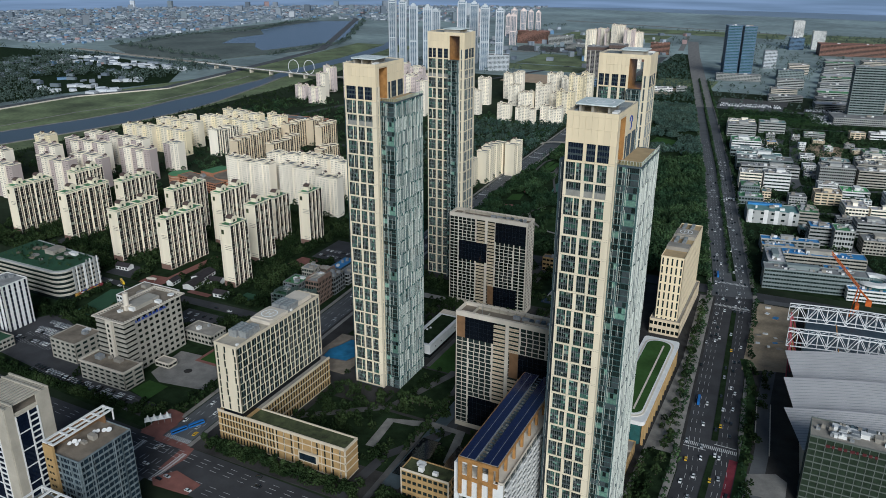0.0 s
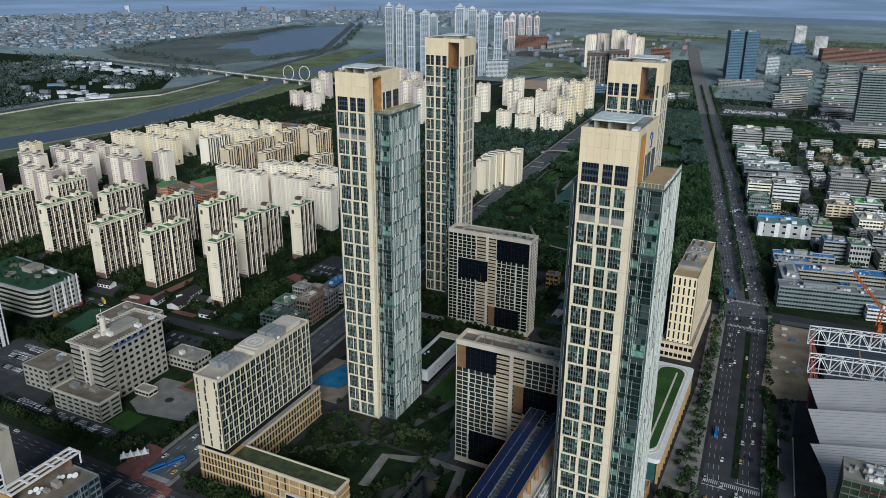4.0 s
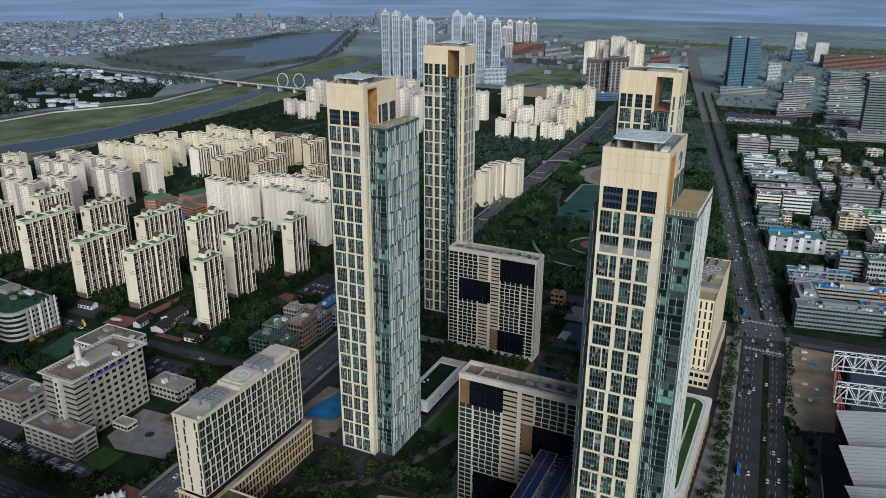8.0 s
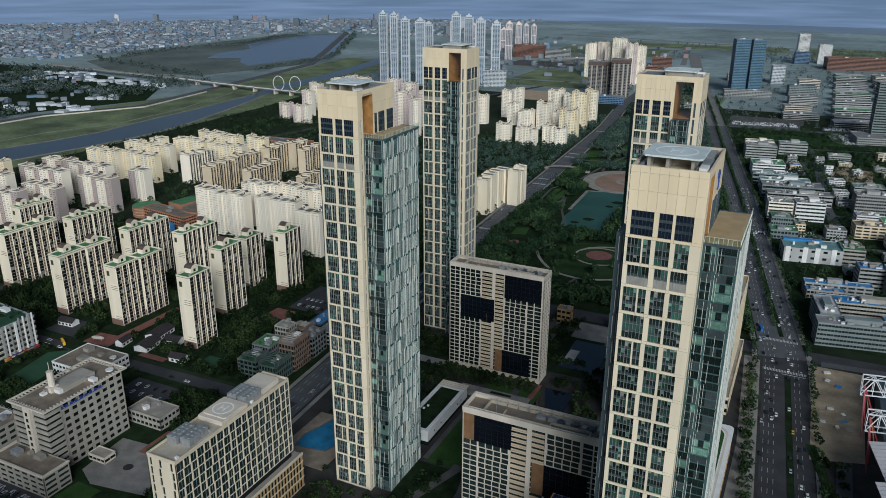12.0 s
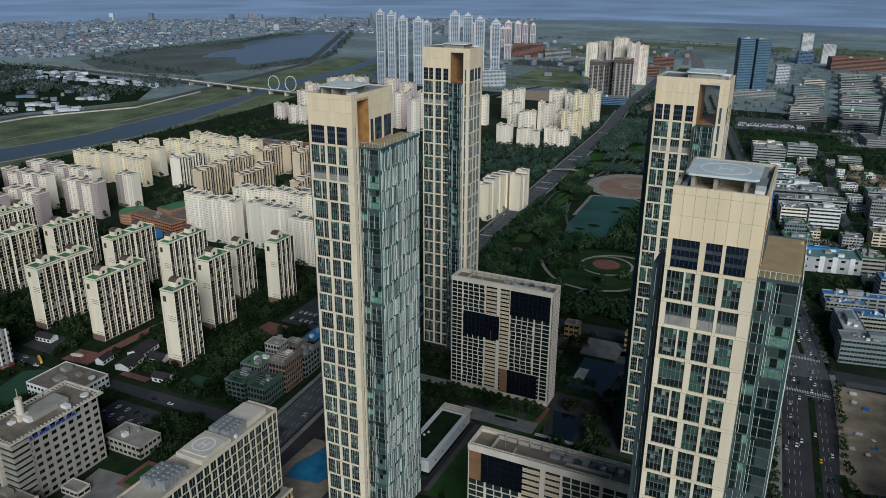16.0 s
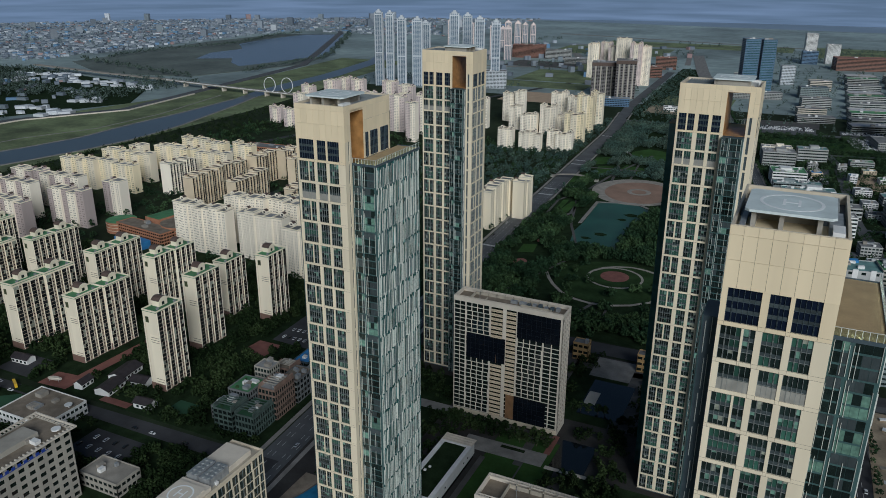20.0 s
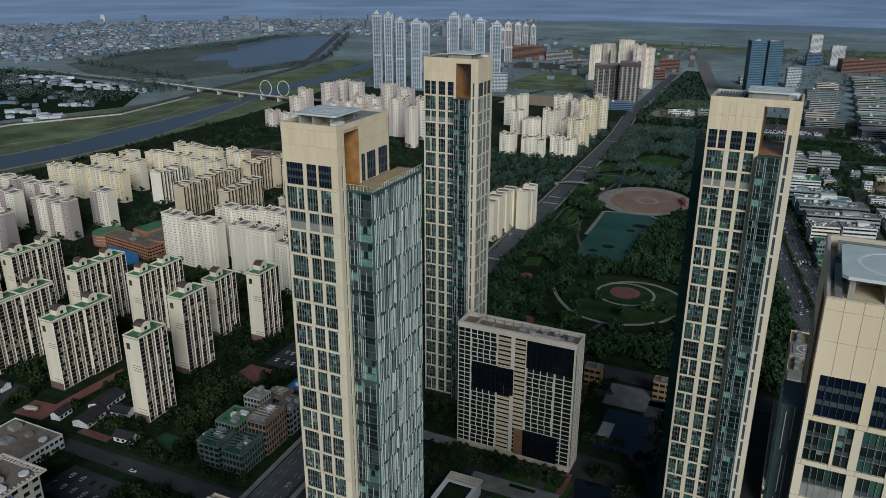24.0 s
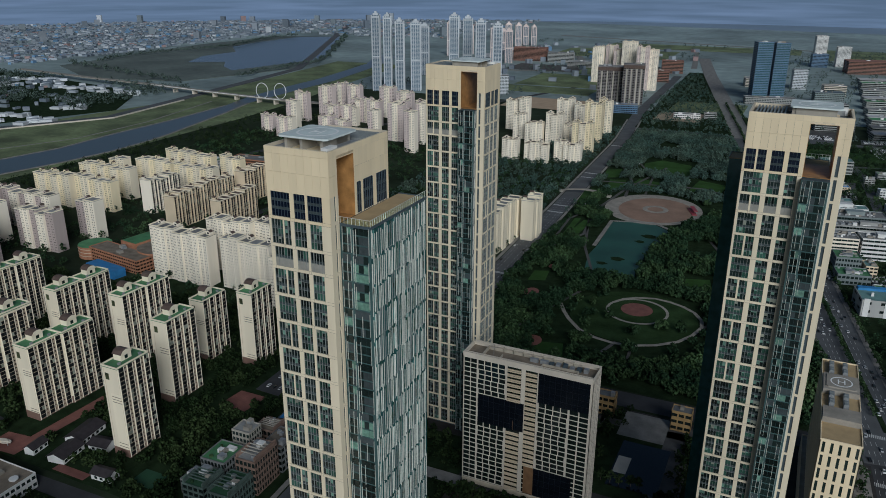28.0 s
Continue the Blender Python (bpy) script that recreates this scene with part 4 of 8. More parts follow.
    for z in (0.0, 6.4, 11.8, 17.0, 21.4):
        bands.box(-41.3, -103.3, z, 58.3, -103, z + 0.7).box(58, -103.3, z, 58.3, -89.2, z + 0.7).box(-15.5, -89.5, z, -15.2, -11.7, z + 0.7).box(-41.3, -103.3, z, -41, -12, z + 0.7)
    for i in range(9):
        bands.box(-2.0 + i * 7.0, -103.2, 0.7, -1.6 + i * 7.0, -103, 21.4)
    bands.box(57.2, -103.3, 0, 58.35, -103, 22.3)
    part("band", bands, "beige_trim", p)
    rim = Mesher().box(-41.2, -103.2, 22.0, 58.2, -102.4, 23.2).box(57.4, -102.4, 22.0, 58.2, -89.4, 23.2).box(-15.2, -90.2, 22.0, 57.4, -89.4, 23.2).box(-15.9, -89.4, 22, -15.2, -11.8, 23.0)
    part("parapet", rim, "beige_trim", p)
    part("ledge_roof", Mesher().box(-41, -89.4, 22.0, -15.9, -12, 22.3), "concrete_roof", p)
    part("green_roof", Mesher().box(-16, -102.4, 22.0, 57.4, -90.2, 22.35), "dry_green", p, "planted green roof")
    win = Mesher()
    rg = random.Random(5)
    for i in range(36):
        x = -38.5 + i * 2.45 if i < 18 else 6 + (i - 18) * 2.8
        for z in (1.2, 7.4, 12.8, 18.0):
            if i < 18 or i in (18, 20, 22, 24, 29, 31, 33, 35):
                win.box(x, -103.14, z - 0.4, x + 0.95, -103.0, z + (4.2 if z < 18 else 3.2))
    for i in range(26):
        for z in (1.2, 7.4, 12.8, 18.0):
            win.box(-15.5, -88 + i * 2.9, z - 0.3, -15.3, -86.9 + i * 2.9, z + (4.0 if z < 18 else 3.1))
    tagged(part("window_slit", win, "glass", p), kind="stuff")
    entry = part("entrance_box", Mesher().box(24, -105.0, 6, 38, -102.9, 12.5), "beige_trim", p)
    part("pane", Mesher().box(24.8, -105.1, 6.8, 37.2, -104.95, 11.6), "glass_slate", entry)
    part("undercroft", Mesher().box(-35.5, -103, 22.0, -19.5, -17, 26.6), "glass_dark", t, "dark recessed storey")
    return t


hotel()


# ---- apartment slabs ----
APT = {}


def bay_mesh(w, H, style, wall="apt_cream"):
    """A column of glazed balconies or of small windows, a storey each 2.9. It spans 0..w, faces -y."""
    key = (round(w, 1), round(H), style, wall)
    if key not in APT:
        m = Mesher()
        n = int(H / 2.9)
        rg = random.Random(int(w * 10) + n)
        for j in range(n):
            z = 1.2 + j * 2.9
            if style == "balcony":
                for a, b in ((0.1, w / 2), (w / 2, w - 0.1)):
                    m.box(a, -0.45, z + 0.16, b, 0.1, z + 2.84, rg.choice((0, 0, 0, 0, 0, 3)))
                m.box(0, -0.62, z - 0.06, w, 0.1, z + 0.16, 1)
        if style == "balcony":
            for x in (0, w - 0.22):
                m.box(x - 0.02, -0.72, 0.5, x + 0.22, 0.1, 1.2 + n * 2.9, 2)
        else:
            us = [0, w * 0.2, w * 0.8, w] if style == "window" else [0, w * 0.16, w * 0.38, w * 0.62, w * 0.84, w]
            zs = [0.6] + [q for j in range(n) for q in (2.15 + j * 2.9, 3.35 + j * 2.9)] + [1.2 + n * 2.9]
            m.lattice(us, zs, lambda i, k: i % 2 == 0 or k % 2 == 0, -0.22, 0.0, 1)
            m.box(0.05, -0.06, 0.7, w - 0.05, 0.02, 1.1 + n * 2.9, 0)
        APT[key] = m.mesh("balcony_bay" if style == "balcony" else "window_column", mats("apt_glass " + wall + " " + ("apt_white" if wall == "apt_bay" else wall) + " blind"))
    return APT[key]


def stair_house(t, x, y, H, wall, s=1.0):
    st = Mesher().box(x, y - 4.0 * s, H, x + 6.5 * s, y + 4.0 * s, H + 4.4 * s, 0)
    c = [(y - 4.5 * s, H + 4.2 * s), (y - 2.6 * s, H + 6.2 * s), (y, H + 6.9 * s), (y + 2.6 * s, H + 6.2 * s), (y + 4.5 * s, H + 4.2 * s)]
    x0, x1 = x - 0.5, x + 6.5 * s + 0.5
    for (a, za), (b, zb) in zip(c, c[1:]):
        st.quad((x0, a, za), (x1, a, za), (x1, b, zb), (x0, b, zb), 1)
    st.v += [(x0, a, za) for a, za in c] + [(x1, a, za) for a, za in c]
    q = len(st.v)
    st.f += [tuple(range(q - 6, q - 11, -1)), tuple(range(q - 5, q))]
    st.k += [0, 0]
    st.box(x + 6.5 * s, y - 1.2, H + 0.6, x + 6.5 * s + 0.04, y + 1.2, H + 3.0, 2)
    part("stair_house", st, wall + " roof_brown glass", t, "stair house with a curved brown roof")


def apartment(x, y, L, H, along_x=False, wall="apt_cream", roof="roof_green", W=12.5, label="", group="", detail=2, punched=False, bay=25.0, step=1.5, alt=None):
    """A slab of stepped bays with its long side along +y (or +x), its near left corner at x, y."""
    t = thing("apartment_block", label, "apartment building", x, y, 0, 0, group)
    if along_x:
        t.matrix_basis = pose(x, y + W, 0, 0, 0, -90)
    rg = random.Random(int(x * 3 + y))
    n = max(1, round(L / bay))
    unit = L / n
    for i in range(n):
        y0, y1, dx = i * unit, (i + 1) * unit, (i % 2) * step
        h = H - (2.9 * rg.choice((0, 1)) if bay < 20 and n > 1 else 0)
        if i:
            y0 += 0.02
        wl = alt if alt and i % 2 else wall
        part("wing", Mesher().box(dx, y0, 0, W + dx, y1, h), wl, t)
        e = 0.35
        rf = Mesher().box(dx - e, y0 - e, h, W + dx + e, y1 + e - 0.72, h + 0.4, 0)
        for q in ((dx - e, y0 - e, W + dx + e, y0), (dx - e, y1 - e - 0.37, W + dx + e, y1 + e - 0.72), (dx - e, y0, dx, y1 - 0.72), (W + dx, y0, W + dx + e, y1 - 0.72)):
            rf.box(q[0], q[1], h + 0.4, q[2], q[3], h + 1.5, 1)
        if detail > 1:
            for k in range(2):
                bx, by = dx + rg.uniform(8.4, W - 2.4), y0 + unit * (0.12 + 0.6 * k) + rg.uniform(0, 3)
                part("roof_vent", Mesher().box(bx, by, h + 0.4, bx + 1.2, by + 1.6, h + 1.5, 0).box(bx - 0.2, by - 0.2, h + 1.5, bx + 1.4, by + 1.8, h + 1.65, 0), "metal", t)
        part("roof", rf, roof + " apt_cream", t)
        if bay >= 20 or i % 2 == 0:
            stair_house(t, dx + 1.0, (y0 + y1) / 2, h + 0.4, wl, 1.0 if bay >= 20 else 0.6)
        if not detail:
            continue
        sides = [("e", lambda u: pose(W + dx, u, 0, 0, 0, 90))]
        if detail > 1:
            sides.append(("w", lambda u: pose(dx, u, 0, 0, 0, -90)))
        if bay < 20:
            cols = [("pair", 0.06, 0.36), ("pair", 0.56, 0.38)] if punched else [("balcony", 0.05, 0.32), ("window", 0.42, 0.15), ("balcony", 0.62, 0.33)]
        else:
            cols = [("balcony", 0.015, 0.175), ("window", 0.205, 0.075), ("balcony", 0.295, 0.165), ("window", 0.475, 0.06), ("balcony", 0.55, 0.165), ("window", 0.73, 0.075), ("balcony", 0.815, 0.17)]
        for side, pl in sides:
            for style, a, w in cols:
                ob = new("balcony_bay" if style == "balcony" else "window_column", bay_mesh(unit * w, h, style, "apt_bay" if detail > 1 else wl))
                ob.parent, ob.matrix_basis = t, pl(y0 + unit * a if side == "e" else y0 + unit * (a + w))
    if detail > 1:
        g = Mesher().box(1.2, -0.06, H * 0.05, 1.45, 0, H * 0.98, 0)
        for z in (H * 0.08, H * 0.115, H * 0.15, H * 0.62, H * 0.65, H * 0.68):
            g.box(W * 0.4, -0.12, z, W, 0, z + 0.35, 1)
        part("end_wall_trim", g, "apt_tan roof_brown", t)
        for i in range(n):
            dx = (i % 2) * step
            part("base_course", Mesher().box(dx - 0.14, i * unit - 0.14 if i == 0 else i * unit, 0, W + dx + 0.14, (i + 1) * unit, 5.6), "apt_base", t, "brown brick lower storeys")
        part("emblem", Mesher().box(2.0, -0.1, H - 8.5, 5.0, 0, H - 4.0), "dry_green", t, "plain olive emblem plate")
        part("end_wall_panel", Mesher().box(W * 0.35, -0.08, 0, W, 0, H * 0.72), "apt_cream", t, "cream lower part of the end wall")
    return t


NEAR = [(-457, 114, 58, 55), (-359, 95, 56, 55), (-297, 100, 52, 54), (-210, 95, 25, 62), (-432, 170, 48, 57), (-355, 170, 50, 57), (-297, 180, 46, 59), (-231, 156, 28, 62), (-214, 224, 25, 59), (-530, 105, 50, 55), (-252, 214, 26, 50), (-520, 178, 40, 55)]
for x, y, L, H in NEAR:
    apartment(x, y, L, H, label="cream apartment slab with green roof and dark glazed balconies", group="cream slabs with green roofs")
for x, y, L, H in ((-409, 331, 70, 52), (-328, 337, 56, 52), (-256, 316, 30, 52), (-375, 372, 54, 54), (-320, 379, 38, 54), (-280, 382, 36, 52)):
    apartment(x, y, L, H, True, "apt_white", "roof_grey", 14, "long white apartment slab with rows of small windows", "white slabs", 1, True, 10.5)
for x, y, L, H in ((-140, 535, 70, 48), (-120, 590, 34, 46), (-150, 500, 30, 40)):
    apartment(x, y, L, H, False, "apt_cream", "roof_grey", 14, "tall cream apartment slab standing beside the avenue", "white slabs", 1, True, 11)
for x, y, L, H in ((-608, 334, 59, 44), (-688, 379, 82, 44), (-732, 380, 38, 44), (-717, 333, 84, 44), (-661, 242, 62, 44), (-638, 277, 60, 44), (-575, 385, 31, 44), (-728, 290, 46, 44), (-770, 240, 50, 44), (-700, 190, 60, 44)):
    apartment(x, y, L, H, True, "apt_brown", "roof_grey", 14, "pinkish brown and white apartment slab in stepped bays", "pinkish apartment slabs", 1, True, 13, 2.6, "apt_white")
for x, y, L, H in ((-739, 460, 66, 41), (-672, 466, 62, 41), (-725, 519, 94, 41), (-676, 571, 63, 41), (-674, 626, 82, 41), (-603, 567, 68, 41), (-579, 630, 34, 41), (-710, 556, 30, 41), (-800, 344, 36, 41), (-340, 432, 26, 42)):
    apartment(x, y, L, H, True, "apt_yellow", "roof_grey", 13, "creamy yellow apartment slab in stepped bays", "yellowish apartment slabs", 1, True, 12, 2.0, "apt_cream")
for x, y, L, W, wl, rf in ((-578, 483, 50, 17, "apt_white", "roof_grey"), (-506, 448, 58, 15, "apt_tan", "roof_brown"), (-506, 508, 50, 12, "apt_tan", "roof_brown"), (-445, 457, 64, 14, "apt_tan", "roof_brown"), (-501, 567, 45, 15, "apt_tan", "roof_brown"), (-486, 613, 32, 14, "apt_tan", "roof_brown"), (-450, 588, 44, 12, "apt_tan", "roof_brown"), (-361, 461, 40, 14, "apt_tan", "roof_brown")):
    apartment(x, y, L, 42, False, wl, rf, W, "%s apartment slab with open balcony rows" % ("white" if wl == "apt_white" else "brown-roofed tan"), "tan slabs with brown roofs", 1, False, 10, 0.8)
for x, y, L, H in ((-269, 950, 26, 32), (-324, 1171, 20, 62), (-310, 1108, 24, 44), (-275, 1083, 31, 35), (-224, 946, 38, 31), (-240, 1089, 30, 52), (-265, 1237, 33, 55), (-190, 963, 19, 33), (-169, 956, 27, 33), (-216, 1101, 22, 33), (-232, 1217, 19, 50), (-345, 985, 22, 50), (-372, 1090, 26, 58), (-350, 1180, 26, 54)):
    apartment(x - L / 2, y, L, H, True, "apt_white", "roof_brown", 14, "pale cream apartment tower beyond the park", "pale towers beyond the park", 1, True, 10, 2.2)
for x, y, L, H in ((-177, 1041, 34, 50), (-183, 1128, 29, 70), (-179, 1196, 24, 65)):
    apartment(x - L / 2, y, L, H, True, "apt_yellow", "roof_brown", 15, "yellowish painted apartment tower with brown roof edge", "pale towers beyond the park", 1, True, 10, 2.2, "apt_cream")
for x, y, L, H in ((-754, 963, 27, 30), (-694, 935, 37, 36), (-728, 1006, 25, 54), (-755, 1075, 28, 57), (-747, 1149, 33, 59), (-748, 1206, 28, 58), (-695, 1175, 30, 62), (-683, 1070, 34, 37), (-646, 1075, 36, 37), (-643, 1113, 42, 45), (-600, 1090, 28, 50), (-556, 1014, 22, 46), (-497, 989, 30, 66), (-433, 921, 20, 70), (-447, 987, 18, 72), (-530, 1070, 28, 56), (-560, 1140, 34, 62), (-620, 1180, 34, 60), (-590, 960, 26, 34), (-480, 1060, 26, 60), (-640, 985, 30, 34)):
    apartment(x - L / 2, y, L, H, True, "apt_pink", "roof_grey", 14, "pinkish white apartment tower standing near the river", "apartment towers near the river", 1, True, 10, 2.2, "apt_white")
# ---- other buildings ----
def building(name, label, x, y, w, d, h, rz=0, wall="white", roof="roof_grey", storeys=0, glass="glass", group="", plant=3, seed=1, ribs=True, category="building", bay=3.4, gap=0.12, band=(0.30, 0.80), joined=False):
    """A block with its centre at x, y: walls, a parapet round a sunk roof, a window band a storey with posts, and roof plant."""
    t = thing(name, label, category, x, y, 0, rz, group)
    a, b = w / 2, d / 2
    r = 0.35 if h < 80 else 0.8
    part("core", Mesher().box(-a + r, -b + r, 0, a - r, b - r, h - 0.9), glass, t)
    n = storeys or max(1, int(h / 3.8))
    fh = (h - 0.9) / n
    zs = [0.0] + [q for j in range(n) for q in (j * fh + fh * band[0], j * fh + fh * band[1])] + [h - 0.9]
    whole = Mesher()
    for face, w2, m4 in (("front", w, pose(-a, -b, 0)), ("rear", w, pose(a, b, 0, 0, 0, 180)), ("side", d, pose(a, -b, 0, 0, 0, 90)), ("side", d, pose(-a, b, 0, 0, 0, -90))):
        c = max(2, int(w2 / bay))
        g = gap * bay if ribs else 0.05
        us = [0.0] + [q for i in range(c) for q in (i * w2 / c + g, (i + 1) * w2 / c - g)] + [w2]
        side = Mesher().lattice(us, zs, lambda i, k: i % 2 == 0 or k % 2 == 0, 0, r + 0.02)
        if joined:
            k = len(whole.v)
            whole.v += [tuple(m4 @ Vector(q)) for q in side.v]
            whole.f += [tuple(i + k for i in f) for f in side.f]
            whole.k += side.k
        else:
            part(face + "_wall", side, wall, t).matrix_basis = m4
    if joined:
        part("wall", whole, wall, t)
    part("parapet", Mesher().box(-a, -b, h - 0.9, a, -b + 0.4, h).box(-a, b - 0.4, h - 0.9, a, b, h).box(-a, -b + 0.4, h - 0.9, -a + 0.4, b - 0.4, h).box(a - 0.4, -b + 0.4, h - 0.9, a, b - 0.4, h), wall, t)
    part("roof", Mesher().box(-a + 0.4, -b + 0.4, h - 0.9, a - 0.4, b - 0.4, h - 0.7), roof, t)
    rg = random.Random(seed)
    for i in range(plant):
        px, py = rg.uniform(-a * 0.7, a * 0.5), rg.uniform(-b * 0.7, b * 0.5)
        s = rg.uniform(1.5, min(w, d) * 0.16 + 2)
        q = Mesher().box(px, py, h - 0.7, px + s * rg.uniform(0.7, 1.6), py + s, h + rg.uniform(0.8, 2.6), 0)
        part("roof_unit", q, rg.choice(("metal", "white", "concrete_roof")), t)
    KEEP.append((x - max(w, d) * 0.55, y - max(w, d) * 0.55, x + max(w, d) * 0.55, y + max(w, d) * 0.55) if rz else (x - a, y - b, x + a, y + b))
    return t


KEEP = [(-6, -4, 40, 48), (-55, 210, -12, 255), (126, 128, 172, 172), (172, -94, 216, -42), (-5, 160, 75, 183), (88, -20, 168, 2), (-42, -105, 60, -86), (-42, -88, -12, -10)]

# public office with stepped wings
ofc = building("public_office", "grey stone public office with banded windows and roof mast", -171, -42, 28, 58, 45, 0, "stone_grey", "roof_brown_deck", 9, seed=4, plant=5, category="office building", bay=5.6, gap=0.2, band=(0.32, 0.84))
rim = Mesher()
for x0, y0, x1, y1 in ((-16.5, -31.5, 16.5, -30.7), (-16.5, 30.7, 16.5, 31.5), (-16.5, -30.7, -15.7, 30.7), (15.7, -30.7, 16.5, 30.7)):
    rim.box(x0, y0, 45.0, x1, y1, 45.9)
for i in range(25):
    for s in (-1, 1):
        rim.box(s * 14.6 - 1.1, -30 + i * 2.46, 45.1, s * 14.6 + 1.1, -29.3 + i * 2.46, 45.7)
for i in range(12):
    for s in (-1, 1):
        rim.box(-13.8 + i * 2.4, s * 29.6 - 1.1, 45.1, -13.1 + i * 2.4, s * 29.6 + 1.1, 45.7)
part("cornice", rim, "concrete", ofc, "pale slatted cornice round the roof")
part("corner_glass", Mesher().box(-14.1, -29.1, 4, 14.1, -19, 43), "glass", ofc, "dark ribbon glazing round the corners")
for j in range(10):
    part("spandrel", Mesher().box(-14.7, -29.7, 4.6 + j * 4.0, 14.7, -18.6, 6.9 + j * 4.0), "stone_grey", ofc)
for k in range(9):
    part("shaft_slit", Mesher().box(-0.6, -31.66, 6 + k * 4.2, 1.2, -31.4, 8.4 + k * 4.2), "glass", ofc)
part("penthouse", Mesher().box(-7, -8, 44.2, 5, 16, 47.5), "stone_grey", ofc)
part("mast_tower", Mesher().box(-6, -12, 44.2, -1, -6, 48).prism(circle(-3.5, -9, 2.1, n=12), 48, 58).beam((-3.5, -9, 58), (-3.5, -9, 64), 0.15), "concrete", ofc, "white roof mast tower")
part("dish", Mesher().prism(circle(9, 24, 2.6, n=14), 45.5, 46.2).box(8.6, 23.6, 44, 9.4, 24.4, 45.5), "white", ofc, "white satellite dish")
part("stair_shaft", Mesher().box(-2.6, -31.5, 0, 3.4, -29, 44.8), "concrete", ofc)
bars = Mesher().box(14.05, -20, 40.2, 14.15, 14, 40.6)
for i in range(9):
    bars.box(14.02, -19 + i * 3.6, 40.6, 14.3, -17.0 + i * 3.6, 42.2)
part("sign_bar", bars, "sign_blue", ofc, "blue wall lettering as plain bars")
wing = building("office_wing", "lower stone wing of the public office with roof terrace", -166, -80, 46, 18, 15, 0, "stone_grey", "roof_brown_deck", 4, seed=5, category="office building", bay=6.5, gap=0.14)
part("terrace_rim", Mesher().box(-23.6, -9.6, 14.6, 23.6, -8.4, 15.8).box(-23.6, -8.4, 14.6, -22.4, 9, 15.8).box(22.4, -8.4, 14.6, 23.6, 9, 15.8), "concrete", wing, "pale terrace parapet")
building("office_annex", "grey stone annex block beside the car park", -222, -64, 28, 26, 18, 0, "stone_grey", "roof_brown_deck", 4, seed=6, category="office building", bay=5.5, gap=0.2)
building("office_rear_wing", "low stone rear wing of the public office", -150, 2, 30, 18, 10, 0, "stone_grey", "concrete_roof", 2, seed=7, category="office building")
building("entrance_canopy", "flat concrete entrance canopy on the plaza", -146, -46, 14, 9, 5, 0, "concrete", "concrete_roof", 1, ribs=False, plant=0, category="canopy")

building("office_tower", "white office block with dark vertical stripes", -318, -52, 26, 24, 42, 0, "white", "roof_grey", 10, seed=71, glass="glass_blue", bay=4.4, gap=0.3, band=(0.02, 0.98), plant=3, category="office building")
building("low_office", "low grey office with a green roof beside the car park", -292, -84, 22, 14, 9, 0, "stone_grey", "turf", 2, seed=72, plant=1, category="office building")

# towers across the south road
p1 = building("office_tower", "cream office tower with dark glass stripes and a slatted roof", -95, -203.5, 32, 27, 71, 0, "cream_grey", "roof_brown_deck", 18, glass="glass_blue", seed=8, category="office building", bay=4.5, gap=0.36, band=(0.4, 0.7))
for m4, u0, u1, r in ((pose(16, 0, 0, 0, 0, 90), -8.5, -1.0, 13.5), (pose(0, -13.5, 0), -9, 2, 16)):
    part("stone_pier", Mesher().box(-r, -0.4, 0, u0, 0.0, 76).box(u1 + 6.2, -0.4, 0, r, 0.0, 76).box(u0, -0.4, 68.5, u1 + 6.2, 0, 70.0), "cream_grey", p1, "plain cream stone pier").matrix_basis = m4
    gs = part("glass_stripe", Mesher().box(u0, -0.22, 3, u1 + 6.2, 0.0, 68.5), "glass_blue", p1, "tall dark glass stripe")
    gs.matrix_basis = m4
    fn = Mesher()
    for j in range(18):
        fn.box(u1 + 0.9, -0.6, 3.6 + j * 3.6, u1 + 6.2, -0.2, 4.5 + j * 3.6)
    for q in (u0, u1, u1 + 5.6):
        fn.box(q, -0.65, 3, q + 0.8, -0.2, 69)
    for j in range(6):
        fn.box(u0, -0.5, 3 + j * 10.9, u1, -0.2, 3.6 + j * 10.9)
    part("white_fin", fn, "white", p1, "white horizontal fins").matrix_basis = m4
perg = Mesher()
for i in range(12):
    perg.box(-15.6 + i * 2.7, -13.6, 75.2, -14.4 + i * 2.7, 13.6, 76.0)
for y in (-13.8, -9.4, 8.4, 12.8):
    perg.box(-16.2, y, 76.0, 16.2, y + 1.0, 76.7)
for x in (-16, -5.5, 5, 15):
    for y in (-13.4, 12.4):
        perg.box(x, y, 70, x + 1, y + 1, 75.2)
part("roof_frame", perg, "cream_grey", p1, "slatted cream roof pergola")
part("roof_house", Mesher().box(-10, -6, 70.2, 6, 6, 74.0), "concrete_roof", p1)
p2 = building("office_tower", "blue-grey glass office tower with a white roof frame", -41.5, -197.5, 24, 34, 58, 0, "slate_line", "roof_brown_deck", 15, glass="glass_slate", seed=9, plant=2, ribs=False, bay=3.0, band=(0.26, 0.98), category="office building")
fr = Mesher().box(-12.6, -18.0, 63.2, -11.4, 21, 64.0).box(-8.6, -18.0, 63.2, -7.8, 21, 64.0).box(-5.2, -18.0, 63.2, -4.2, 21, 64.0)
for y in (-18, -8.4, -3, 6, 12, 20):
    fr.box(-11.4, y, 63.25, -5.2, y + 1.0, 63.95)
for x in (-12.4, -5.0):
    fr.box(x, 20.2, 57, x + 0.6, 20.8, 63.2)
part("roof_frame", fr, "white", p2, "white open roof frame")
part("roof_wall", Mesher().box(-11.4, -15, 57.1, -10.6, 16, 63.2).box(-10.6, 15.2, 57.1, -5.4, 16, 63.2), "brown_panel", p2, "dark brown roof screen")
dish = Mesher()
